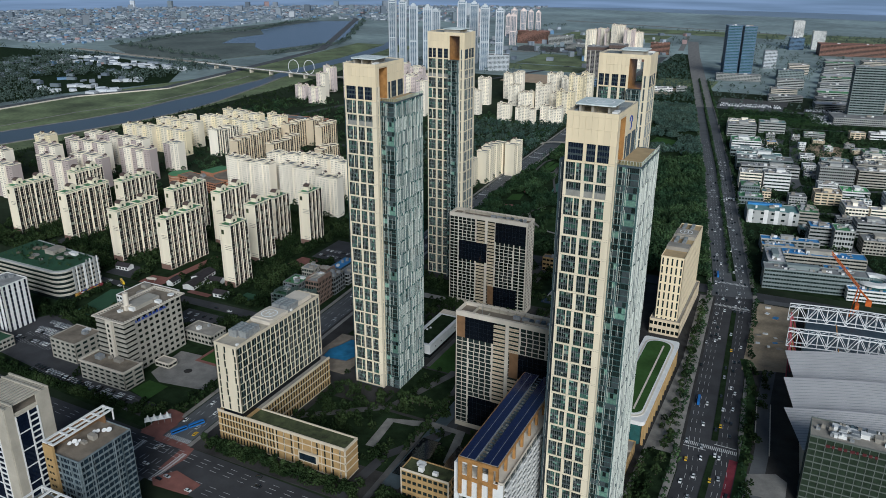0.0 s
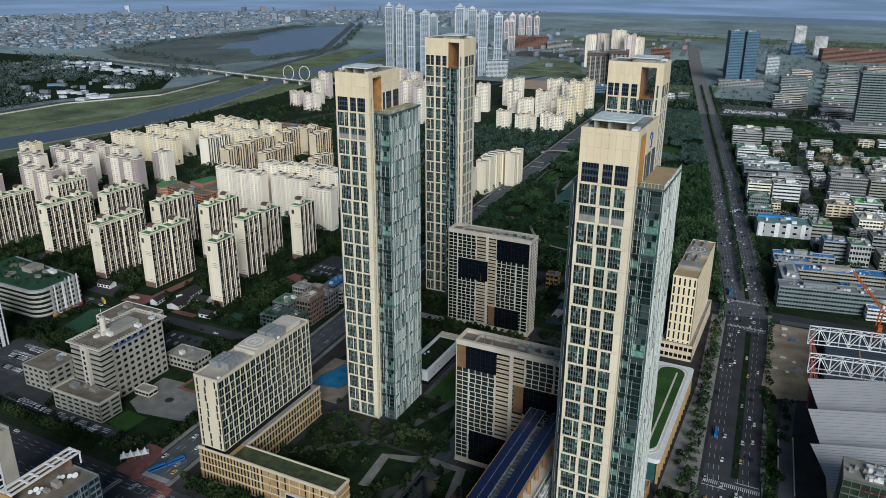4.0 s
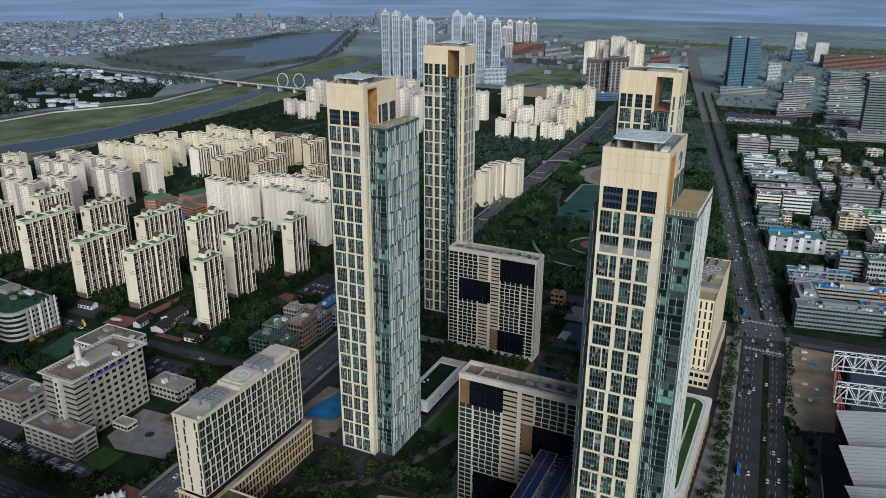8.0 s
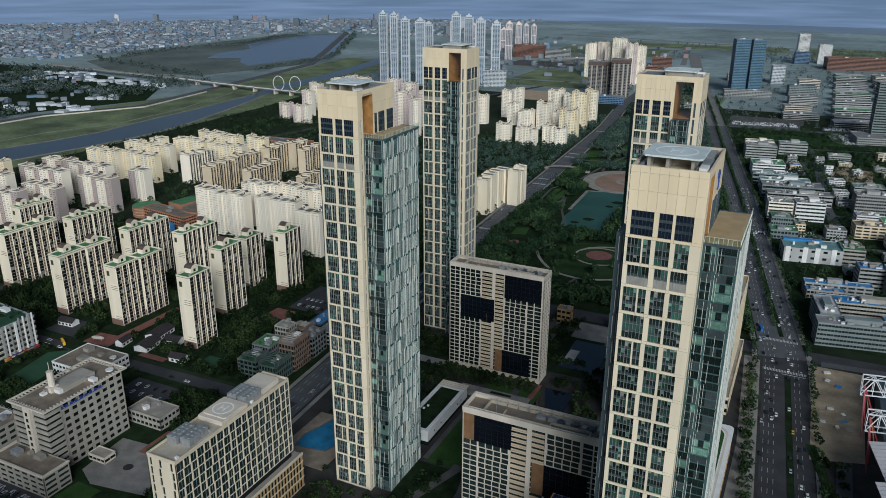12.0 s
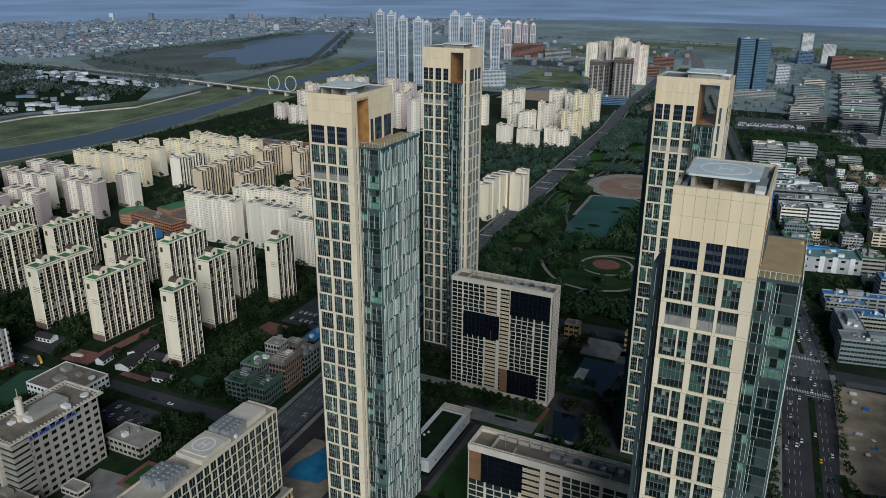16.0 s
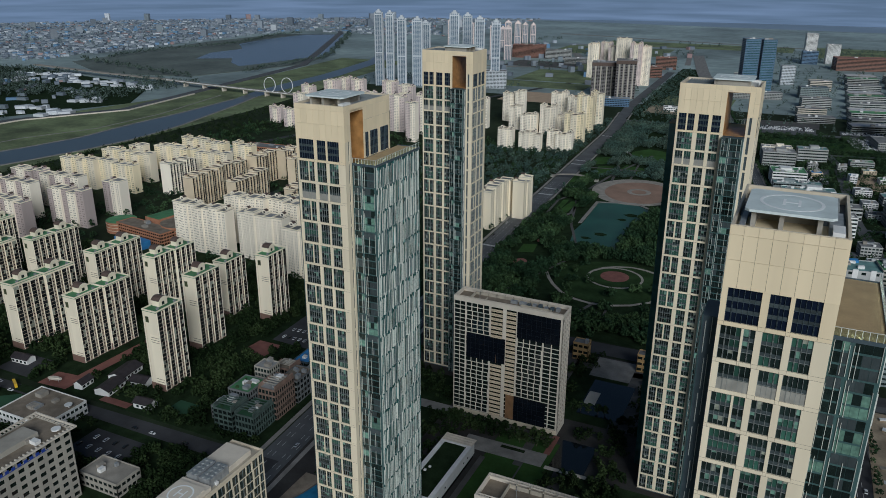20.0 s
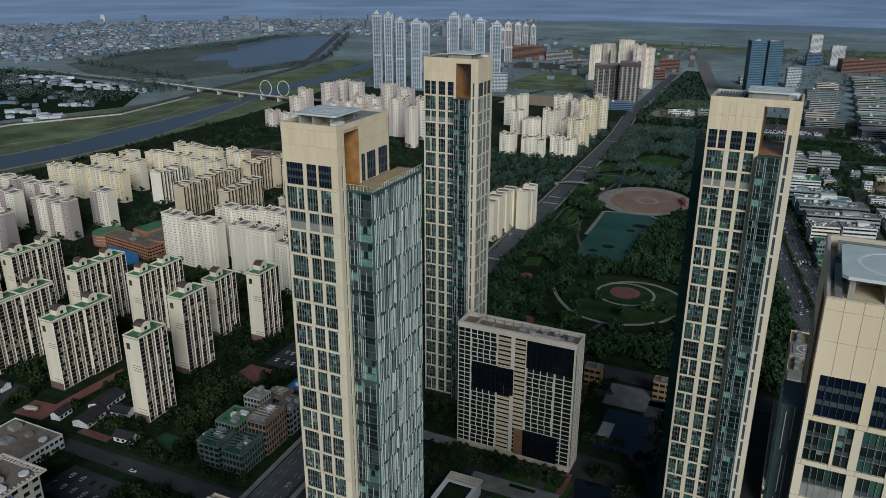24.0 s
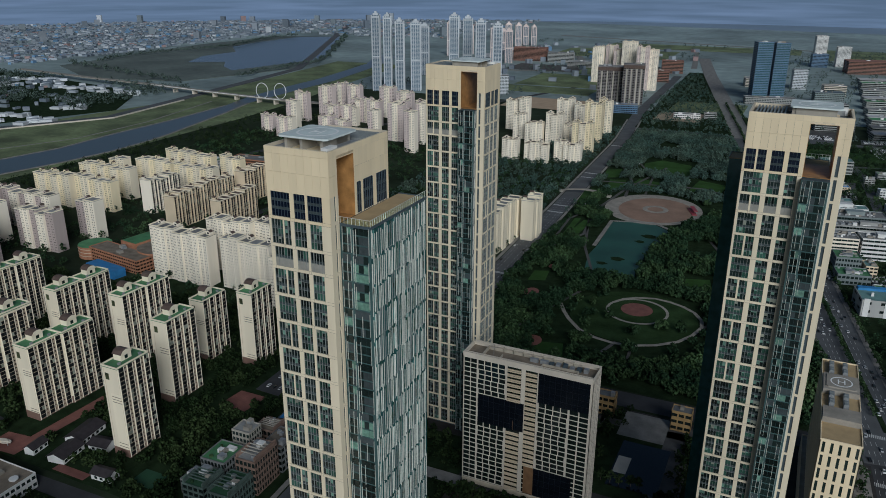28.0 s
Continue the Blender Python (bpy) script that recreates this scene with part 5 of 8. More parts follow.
for k, r in enumerate((0.3, 1.1, 1.3)):
    dish.prism(circle(0, 0, r, n=14), 1.2 + k * 0.14, 1.34 + k * 0.14)
dish = dish.box(-0.12, -0.12, 0, 0.12, 0.12, 1.2).mesh("dish", mats("white"))
for x, y, q in ((1.0, 9.5, 1.0), (3.2, 11.0, 1.2), (-1.6, 7.6, 0.9), (-3.2, 6.4, 0.8), (-4.5, -5, 1.1), (-3.0, -3.4, 0.8), (-5.6, -7.4, 0.9), (-1.8, -6.0, 0.8)):
    ob = new("dish", dish)
    ob.parent, ob.matrix_basis = p2, pose(x, y, 57.3, 25, 0, 20) @ Matrix.Scale(q, 4)
for m4, xs in ((pose(12, 0, 0, 0, 0, 90), (-16.6, -9.6, 5.2, 9.4)), (pose(0, -17, 0), (-2.0, 5.5, 11.2))):
    for u in xs:
        part("pale_fin", Mesher().box(u, -0.5, 0, u + 0.55, 0.0, 57.6), "panel_grey" if u == 9.4 else "slate_line", p2).matrix_basis = m4
tb = part("tan_bay", Mesher().box(-12.4, -18.4, 0, -5.0, -17.0, 62.8), "ochre", p2, "tan stone corner bay")
for j in range(13):
    for x in (-10.6, -8.4):
        part("window_slit", Mesher().box(x, -18.5, 3 + j * 4.2, x + 1.4, -18.4, 4.2 + j * 4.2), "glass", tb)
building("low_office", "low glass office with a planted roof", -66, -190, 16, 22, 40, 0, "slate_line", "lawn_dark", 11, glass="glass_slate", seed=10, plant=1, ribs=False, category="office building")
lo = building("low_office", "low office with a white open roof frame at the corner", -33, -236, 24, 20, 43, 0, "slate_line", "roof_brown_deck", 12, glass="glass_slate", seed=12, plant=1, ribs=False, category="office building")
fr = Mesher()
for x in (-12, -5, 2, 11):
    fr.box(x, -10, 46.0, x + 1, 10, 46.8)
for y in (-10, -2, 9):
    fr.box(-12, y, 46.05, 12, y + 1, 46.75).box(-12, y, 42, -11.2, y + 0.8, 46).box(11.2, y, 42, 12, y + 0.8, 46)
part("roof_frame", fr, "white", lo, "white open roof frame")

# block with solar panels
def solar_block():
    t = thing("solar_block", "white and brown block with rows of dark blue solar panels", "office building", 155.5, -80)
    KEEP.append((144, -130, 172, -30))
    H = 52.0
    part("wall", Mesher().box(-10.5, -47, 0, 14.0, 46, H), "stone_grey", t)
    part("terrace", Mesher().box(-10.4, -46.9, H, 14.0, 45.9, H + 0.12).box(13.6, -47, H + 0.12, 14.0, 46, H + 1.3).box(9, -47, H + 0.12, 13.6, -46.6, H + 1.3), "concrete", t, "pale roof terrace below the panels")
    for i in range(7):
        part("terrace_unit", Mesher().box(-4, -40 + i * 12, H, 2, -35 + i * 12, H + 3.2).box(-3, -38 + i * 12, H + 3.2, 1, -36 + i * 12, H + 4.0), "white" if i % 2 else "metal", t)
    part("terrace_wall", Mesher().box(4.5, -44, H, 5.0, 40, H + 4.2), "concrete", t)
    for s in (-1, 1):
        fr = Mesher()
        for i in range(9):
            y = -46.4 + i * 11.6
            fr.box(s * 10.2 - 0.7, y - 0.6, H, s * 10.2 + 0.7, y + 0.6, 61.5)
        fr.box(s * 10.6 - 0.6, -47.5, 61.0, s * 10.6 + 0.6, 47.5, 62.4)
        part("roof_frame", fr, "copper", t, "brown steel roof frame")
    part("end_frame", Mesher().lattice([-11, -8.9, -5.7, -3.3, 0.0, 2.4, 6.0, 8.4, 11], [40, 49.5, 51.8, 60.2, 62.4], lambda i, k: i % 2 == 0 and i < 8 or k in (1, 3), -48, -47), "copper", t, "brown clad end frame")
    part("end_wall", Mesher().box(-10.5, -47.3, 38, 14.0, -47.02, 52), "white", t)
    part("end_panel", Mesher().box(-8.9, -46.9, 58.5, -5.3, -46.8, 61).box(-3.5, -46.9, 58.5, 0.5, -46.8, 61).box(2.3, -46.9, 52.2, 6.3, -46.8, 56), "white", t)
    part("lift_shaft", Mesher().box(-14, -46, 0, -10.6, -36, 57), "white", t)
    for k, (xa, xb) in enumerate(((-10.6, -1.6), (1.8, 10.6))):
        rack = part("solar_rack", Mesher().box(xa, -47, 62.4, xb, 47, 62.6), "metal", t)
        me = Mesher().box(0.12, 0.04, 0, 4.15, 2.79, 0.15).mesh("solar_panel", mats("solar"))
        for c in range(2):
            for i in range(33):
                ob = new("solar_panel", me)
                ob.parent, ob.matrix_basis = rack, pose(xa + c * 4.4, -46.8 + i * 2.83, 62.6)
    deck = Mesher()
    for i in range(30):
        deck.box(-1.4, -45 + i * 3.1, 61, 1.6, -44.2 + i * 3.1, 61.5, 0)
    part("walkway", deck, "panel_grey", t)
    for j in range(14):
        z = 2 + j * 3.6
        m = Mesher().box(14.0, -46, z - 0.3, 15.9, 46, z + 0.1, 0)
        for i in range(12):
            u = -45 + i * 7.8
            m.box(15.5, u, z + 0.1, 15.9, u + (5.2 if (i + j) % 3 else 3.0), z + 1.0, 0)
            m.box(14.0, u, z + 0.1, 14.12, u + 6.2, z + 3.0, 1)
        part("balcony_row", m, "white glass", t)
    w = Mesher()
    for i in range(4):
        for j in range(14):
            w.box(-8.6 + i * 4.8, -47.08, 2 + j * 3.5, -6.4 + i * 4.8, -47.0, 4.4 + j * 3.5)
    part("end_windows", w, "glass", t)
    return t


solar_block()
pod2 = building("low_block", "ochre stone low block with a planted roof", 111, -95, 31, 12.5, 21, 0, "ochre", "dry_green", 4, seed=14, category="building")
part("rim", Mesher().box(-15.8, -6.6, 20.2, 15.8, -6.25, 21.6).box(-15.8, -6.6, 0, -15.2, -6.25, 20.2).box(14.9, -6.6, 0, 15.8, -6.25, 20.2), "beige_trim", pod2)
building("small_pavilion", "ochre stone small pavilion with pale frame", 57, 276, 12, 9, 15, 0, "ochre", "roof_grey", 3, seed=15, plant=1, group="two ochre pavilions")
building("small_pavilion", "ochre stone small pavilion with pale frame", 107, 277, 13, 9, 15, 0, "ochre", "roof_grey", 3, seed=16, plant=1, group="two ochre pavilions")
rt = thing("retail_block", "low white block with a planted roof and a pale wide rim", "shopping building", 24, 87)
KEEP.append((13, 54, 36, 121))
part("wall", Mesher().box(-9.6, -31, 3.6, 9.6, 31, 11.2), "white", rt, "plain white panelled wall")
part("glass_base", Mesher().box(-8.8, -30.4, 0, 8.8, 30.4, 3.6), "glass", rt)
part("roof_rim", Mesher().lattice([-10.2, -7.4, 7.4, 10.2], [-32, -29.5, 24, 25.2], lambda i, k: i != 1 or k != 1, 0, 1.0), "white", rt, "wide white roof rim").matrix_basis = pose(0, 0, 12.2, -90, 0, 0)
part("green_roof", Mesher().box(-7.4, -29.5, 11.2, 7.4, 24, 11.6), "lawn_dark", rt, "dark planted roof")
can = Mesher().box(-10.2, 25.2, 11.6, 10.2, 33, 11.9)
for i in range(9):
    can.box(-10.2 + i * 2.52, 25.2, 11.9, -9.95 + i * 2.52, 33, 12.3)
for i in range(4):
    can.box(-10.2, 25.2 + i * 2.5, 11.95, 10.2, 25.45 + i * 2.5, 12.35)
part("canopy", can, "concrete", rt, "pale gridded canopy at the end")
for y in (-22, -12, 14, 20):
    part("window", Mesher().box(9.58, y, 6.4, 9.68, y + 1.4, 7.4), "glass", rt)
for x, y in ((-5, -27), (-2.6, -27), (-5, -24.6), (-6, -8), (-4.8, -4)):
    part("roof_vent", Mesher().box(x, y, 11.6, x + 1.3, y + 1.3, 12.5), "white", rt)
ns = building("narrow_slab", "cream narrow slab tower with a small roof helipad", 191.5, 231, 19, 92, 70, 0, "beige", "tan_deck", 9, seed=18, plant=0, bay=3.7, gap=0.33, band=(0.1, 0.9))
part("roof_slab", Mesher().box(-9, -28, 69.3, 9, -16, 72.5), "concrete_roof", ns)
part("roof_slab", Mesher().box(-9, 3, 69.3, 9, 23, 72.5), "concrete_roof", ns)
helipad(ns, 0, 13, 72.5, 15, 15, "concrete_roof")
unit = Mesher().box(0, 0, 0, 2.6, 6, 3.0, 0).box(0.3, 0.5, 3.0, 2.3, 2.6, 3.4, 1).box(0.3, 3.2, 3.0, 2.3, 5.4, 3.4, 1).mesh("cooling_unit", mats("metal mullion"))
for x, y in ((-6, -12), (1, -12), (-6, -4), (1, -4), (-6, 26), (1, 26), (-6, 34), (1, 34)):
    ob = new("cooling_unit", unit)
    ob.parent, ob.matrix_basis = ns, pose(x, y, 69.3)
building("narrow_slab_base", "tan stone base block with glazed strip", 191.5, 231, 25, 100, 14, 0, "apt_tan", "concrete_roof", 2, seed=19, plant=0)
building("gate_block", "low ochre block below the near tower", 196, -10, 26, 30, 9, 0, "ochre", "concrete_roof", 2, seed=20, plant=3)

# podium with a rounded green roof
def retail_podium():
    t = thing("retail_podium", "white-rimmed retail podium with a long planted roof", "shopping building", 198.5, 73)
    KEEP.append((184, 10, 214, 138))
    def pill(w, l, r=7):
        return [(w / 2 - r + r * math.cos(radians(a)), l / 2 - r + r * math.sin(radians(a))) for a in range(0, 91, 15)] + [(-w / 2 + r + r * math.cos(radians(a)), l / 2 - r + r * math.sin(radians(a))) for a in range(90, 181, 15)] + [(-w / 2 + r + r * math.cos(radians(a)), -l / 2 + r + r * math.sin(radians(a))) for a in range(180, 271, 15)] + [(w / 2 - r + r * math.cos(radians(a)), -l / 2 + r + r * math.sin(radians(a))) for a in range(270, 361, 15)]
    part("glass_front", Mesher().prism(pill(24, 120), 0, 17), "glass_teal", t)
    part("cornice", Mesher().prism(pill(27, 124, 3), 17, 20), "white", t, "pale overhanging cornice")
    part("gutter", Mesher().prism(pill(22, 116, 8), 20, 20.4), "concrete", t)
    part("inner_rim", Mesher().prism(pill(19.5, 113, 8), 20.4, 20.7), "white", t)
    part("green_roof", Mesher().prism(pill(18, 110, 8), 20.7, 20.95), "lawn", t, "planted green roof")
    part("roof_walk", Mesher().box(3.0, -50, 20.95, 4.2, 48, 21.15), "concrete", t)
    for i in range(16):
        part("column", Mesher().box(11.6, -58 + i * 7.7, 0, 13.2, -57 + i * 7.7, 17), "ochre", t)
    return t


retail_podium()

# pool beside the tower
setting("pool_deck", Mesher().box(-52, 4, 0.1, -14, 60, 0.6), "roof_brown_deck", "tan paved pool deck", "deck")
pool = thing("swimming_pool", "blue tiled pool with pale mosaic on a tan deck", "pool", -33, 36, 0.6)
part("basin_rim", Mesher().prism([(-12, -18), (10, -15), (14, -2), (9, 8), (7, 17), (-7, 19), (-10, 6), (-14, -4)], 0, 0.15), "paving", pool)
part("pool_water", Mesher().prism([(-11, -17), (9, -14), (13, -2), (8, 8), (6, 16), (-6, 18), (-9, 6), (-13, -4)], 0, 0.2), "pool", pool)
setting("crossing_red", Mesher().prism([(-51, -154), (-42, -142), (-19, -146), (-20, -157), (-45, -159)], 0.05, 0.21), "paving_red", "red-surfaced island in the crossing", "paving")
setting("crossing_red_band", Mesher().prism([(-80, -118), (-49, -118), (-46, -130), (-48, -146), (-54, -146), (-56, -124), (-80, -124)], 0.05, 0.112), "paving_red", "red surface under the zebra stripes", "paving")
setting("tent_corner", Mesher().prism([(-94, -122), (-80, -122), (-78, -105), (-84, -92), (-97, -91)], 0.05, 0.34), "paving_red", "red-paved corner round the tent", "plaza")
setting("office_plaza", Mesher().prism([(-152, -24), (-100, -20), (-94, -62), (-132, -68), (-148, -60)], 0.1, 0.3), "plaza_stone", "grey paved plaza in front of the office", "plaza")
setting("office_lawn", Mesher().prism([(-141, -86), (-140, -69.5), (-121, -70), (-121, -91)], 0.1, 0.42), "lawn", "square lawn by the office entrance", "lawn")
setting("office_lawn_2", Mesher().box(-128, -28, 0.1, -104, -8, 0.42), "lawn", "square lawn edged with red paving", "lawn")
setting("office_path", Mesher().box(-131, -31, 0.1, -101, -5, 0.36), "paving_red", "red brick paving round the lawn", "path")
setting("plaza_bed", Mesher().prism(circle(-124, -46, 3.2, n=16), 0.1, 0.5), "dark_paving", "dark round basin in the plaza", "basin")
setting("sports_field", Mesher().prism([(-291, -10), (-266, -13), (-275, 36), (-288, 48), (-301, 38)], 0.1, 0.3), "turf", "dark green artificial sports field", "sports ground")
KEEP.append((-236, -102, -122, -95))
setting("lawn_kerb", strip(Mesher(), [(-142, -92), (-120, -94)], 1.2, 0.1, 0.4), "paving", "pale kerb along the lawn", "kerb")
setting("car_park", Mesher().prism([(-340, -84), (-196, -100), (-110, -108), (-110, -92), (-196, -80), (-240, -40), (-300, -20)], 0.1, 0.24), "asphalt", "asphalt car park beside the office", "car park")
setting("building_site", Mesher().prism([(258, 150), (290, 160), (292, 286), (256, 286)], 0.1, 0.3), "earth", "bare earth building site", "ground")
setting("ramp_road", strip(Mesher(), [(282, -60), (282, -9), (283, 46), (278, 106), (278, 160), (264, 209), (258, 240)], 9, 0.1, 0.26), "asphalt_hazed", "slip road beside the main road", "road")
setting("verge", strip(Mesher(), [(274, -20), (273, 59), (268, 127), (258, 168)], 6, 0.1, 0.37), "lawn_dim", "grass verge between main road and slip road", "lawn")
for a, b in (((277.5, 52), (273.5, 110)), ((287.6, 40), (283, 104))):
    setting("ramp_wall", strip(Mesher(), [a, b], 0.6, 0.1, 1.4), "concrete", "low concrete wall beside the slip road", "wall")
setting("hall_plaza", Mesher().prism([(276, 14), (278, -6), (291, -5), (300, -2), (300, 16), (293, 22)], 0.1, 0.34), "plaza_stone", "grey paved corner plaza", "plaza")
setting("site_road", strip(Mesher(), [(262, 292), (420, 306)], 8, 0.1, 0.3), "asphalt_hazed", "side road with waiting cars", "road")
setting("court_drive", strip(Mesher(), [(52, -66), (49, -34), (65, -30), (75, -26), (99, -26), (106, -60)], 6.5, 0.1, 0.33), "plaza_stone", "pale paved drive through the court", "path")
setting("court_walk", strip(Mesher(), [(77, -112), (75, -40), (72, 22), (64, 60)], 4, 0.1, 0.36), "paving", "straight paved walk along the pools", "path")
setting("court_upper", Mesher().box(70, 252, 0.1, 100, 283, 0.32), "plaza_stone", "pale paved forecourt by the street", "paving")
roads += [("court_drive", [(52, -66), (49, -34), (65, -30), (75, -26), (99, -26), (106, -60)], 6.5), ("court_walk", [(77, -112), (75, -40), (72, 22), (64, 60)], 4)]
KEEP += [(77, -85, 93, -41), (76, 197, 106, 283)] + GLADES
for x0, y0, x1, y1 in ((76, 197, 106, 247), (79, -84, 93, -42), (104, -86, 128, -40), (128, 40, 164, 110)):
    setting("reflecting_pool", Mesher().box(x0, y0, 0.1, x1, y1, 0.34), "dark_pool", "black shallow reflecting pool in the court", "water")
setting("pool_mosaic", Mesher().box(77, 211, 0.3, 85, 229, 0.38), "concrete", "pale broken stone patch in the pool", "paving")
for x0, y0, x1, y1 in ((100, 186, 118, 280), (40, 186, 58, 280), (-4, 156, 74, 162), (56, 262, 120, 270)):
    setting("court_paving", Mesher().box(x0, y0, 0.1, x1, y1, 0.30), "paving", "grey paved court strip", "paving")

for x0, y0, x1, y1, k in ((20, 127, 74, 141, "sidewalk"), (-34, 158, -3, 167, "sidewalk"), (71, 141, 75, 163, "paving_red"), (44, 136, 60, 139, "lawn_dark")):
    setting("block_forecourt", Mesher().box(x0, y0, 0.1, x1, y1, 0.42 if k == "lawn_dark" else 0.38), k, "paved strip before the slab block", "paving")
    KEEP.append((x0, y0, x1, y1))
setting("forecourt_pool", Mesher().box(78, 130, 0.1, 100, 161, 0.4), "dark_pool", "still dark pool beside the slab block", "water")
setting("pool_edge", Mesher().box(76, 126.6, 0.1, 102, 129.6, 0.5), "concrete", "pale stepped pool edge", "paving")
KEEP.append((76, 126, 100, 161))
setting("side_lawn", Mesher().box(40, 46, 0.1, 62, 122, 0.44), "lawn", "long clipped lawn beside the low block", "lawn")
setting("side_path", Mesher().box(36, 44, 0.1, 39.5, 122, 0.40), "paving", "narrow path along the lawn", "path")
KEEP.append((36, 44, 62, 122))

# white membrane tent at the crossing
tent = thing("canopy_tent", "white membrane canopy with a row of pointed peaks", "tent", -92.5, -107.5, 0, 47)
for i in range(4):
    x, m = i * 4.2 - 6.3, Mesher()
    rings = [(2.45, 2.9, 3.2), (1.5, 1.7, 3.9), (0.75, 0.8, 5.0), (0.12, 0.12, 7.0)]
    for a, b, z in rings:
        m.v += [(x + a * c, b * q, z) for c, q in ((-1, -1), (0, -0.9), (1, -1), (0.95, 0), (1, 1), (0, 0.9), (-1, 1), (-0.95, 0))]
    for k in range(3):
        for q in range(8):
            m.f.append((k * 8 + q, k * 8 + (q + 1) % 8, k * 8 + 8 + (q + 1) % 8, k * 8 + 8 + q))
            m.k.append(0)
    part("membrane", m, "white", tent)
for i in range(5):
    for y in (-2.7, 2.7):
        part("post", Mesher().beam((i * 4.2 - 8.4, y, 0), (i * 4.2 - 8.4, y, 3.3), 0.12), "metal", tent)

# curved shopping block with roof gardens
MALL = (-340, 24)
mall = thing("curved_mall", "pale rounded shopping block with green roof gardens and bright shop fronts", "shopping building", *MALL)
KEEP.append((-412, -8, -312, 62))


def outline(e):
    """The rounded plan of the shopping block, e wider all round."""
    return [(12 + (12 + e) * math.cos(radians(a)), -14 + (12 + e) * math.sin(radians(a))) for a in range(-90, 1, 10)] + [(24 + e, 18 + e), (-70, 26 + e), (-70, -26 - e)]


part("wall", Mesher().prism(outline(-0.5), 0, 27), "glass", mall)
for j in range(6):
    z = 3.8 + j * 4.5
    part("floor_band", Mesher().prism(outline(0), z, z + 1.7), "stone_grey", mall, "pale cladding band")
    part("sill_line", Mesher().prism(outline(0.12), z + 1.7, z + 1.95), "concrete", mall)
part("roof_slab", Mesher().prism(outline(0.2), 27.4, 28.6), "works_wall", mall)
part("roof_garden", Mesher().prism(outline(-2.5), 28.6, 29.1), "turf", mall, "green roof with planting")
rm = random.Random(8)
for i in range(8):
    y = -12 + i * 3.9
    part("pier", Mesher().box(23.8, y, 3.8, 24.9, y + (0.9 if i % 3 else 1.9), 28.6 + (3.2 if i > 3 else 0.6)), "white" if i % 2 else "works_wall", mall)
for i in range(11):
    y, k = -13 + i * 2.8, rm.choice(("sign_red", "car_shop", "white", "sign_blue", "net_teal", "brown_panel"))
    sg = part("shop_front", Mesher().box(23.6, y, 0.3, 24.4, y + 2.5, rm.uniform(3.0, 3.7)), k, mall)
    part("awning", Mesher().box(24.4, y + 0.1, 2.3, 25.9, y + 2.3, 2.6), rm.choice(("sign_red", "white", "sign_red", "car_shop")), sg)
part("roof_house", Mesher().box(-30, 2, 29, -18, 16, 33.5), "concrete_roof", mall)
part("roof_shelter", Mesher().box(-6, 10, 29, 2, 14, 31.6).box(-6.4, 9.6, 31.6, 2.4, 14.4, 31.9), "white", mall)
for i in range(14):
    px, py, s2 = rm.uniform(-55, 16), rm.uniform(-18, 18), rm.uniform(3, 9)
    part("garden_bed", Mesher().prism(circle(px, py, s2 * 0.6, s2 * 0.45, 9), 29, 29.3 + rm.uniform(0.2, 1.2)), rm.choice(("dry_green", "lawn_dark", "lawn", "roof_brown_deck", "sidewalk")), mall)

# shops between hotel and tower
rg = random.Random(21)
SHOPS = ((-128, 84, 15, 18, 16, "net_teal", "turf", "block wrapped in teal netting with a planted roof"), (-111, 87, 15, 22, 15, "net_teal", "turf", "corner shop with glazed teal base"), (-132, 106, 17, 20, 18, "shop_grey", "roof_green", "grey stepped shop block with a green roof"), (-130, 126, 13, 12, 24, "stone_grey", "roof_grey", "pale blank stair block"), (-110, 110, 14, 22, 23, "shop_brown", "roof_grey", "brown shop block with pale roof beams"), (-110, 133, 14, 20, 18, "shop_grey", "roof_brown_deck", "dark grey shop block with wide windows"), (-126, 174, 13, 30, 11, "panel_grey", "blue_roof", "dark shop block with a bright blue roof"), (-110, 166, 11, 34, 12, "works_wall", "roof_grey", "low shop block with a white terrace rail"), (-141, 90, 8, 14, 10, "shop_grey", "roof_green", "small shop with roof planting"), (-128, 147, 14, 14, 14, "shop_brown", "roof_brown_deck", "low brown shop block"))
for x, y, w, d, h, wl, rf, lb in SHOPS:
    b = building("shop_building", lb, x, y, w, d, h, 2, wl, rf, max(3, int(h / 4)), seed=rg.randrange(99), plant=4, group="shops along the avenue", category="shop", bay=rg.choice((2.4, 3.6)), gap=0.1, band=(0.22, 0.88), joined=True)
    if wl in ("shop_brown", "net_teal"):
        for i in range(5):
            part("roof_beam", Mesher().box(-w * 0.42, -d * 0.3 + i * d * 0.13, h + 1.2, w * 0.42, -d * 0.3 + i * d * 0.13 + 0.5, h + 1.8), "stone_grey" if wl == "shop_brown" else "net_teal", b)
        part("screen_wall", Mesher().box(w * 0.42, -d * 0.48, h - 0.9, w * 0.46, d * 0.48, h + 2.6), wl, b)
        part("screen_wall", Mesher().box(-w * 0.46, -d * 0.48, h - 0.9, -w * 0.42, d * 0.1, h + 2.2), wl, b)
    if rf in ("turf", "roof_green"):
        for i in range(3):
            part("roof_shrub", Mesher().prism(circle(rg.uniform(-w * 0.3, w * 0.3), rg.uniform(-d * 0.35, d * 0.3), rg.uniform(0.6, 1.4), n=7), h - 0.7, h + rg.uniform(0.2, 1.4)), "leaf_park", b)
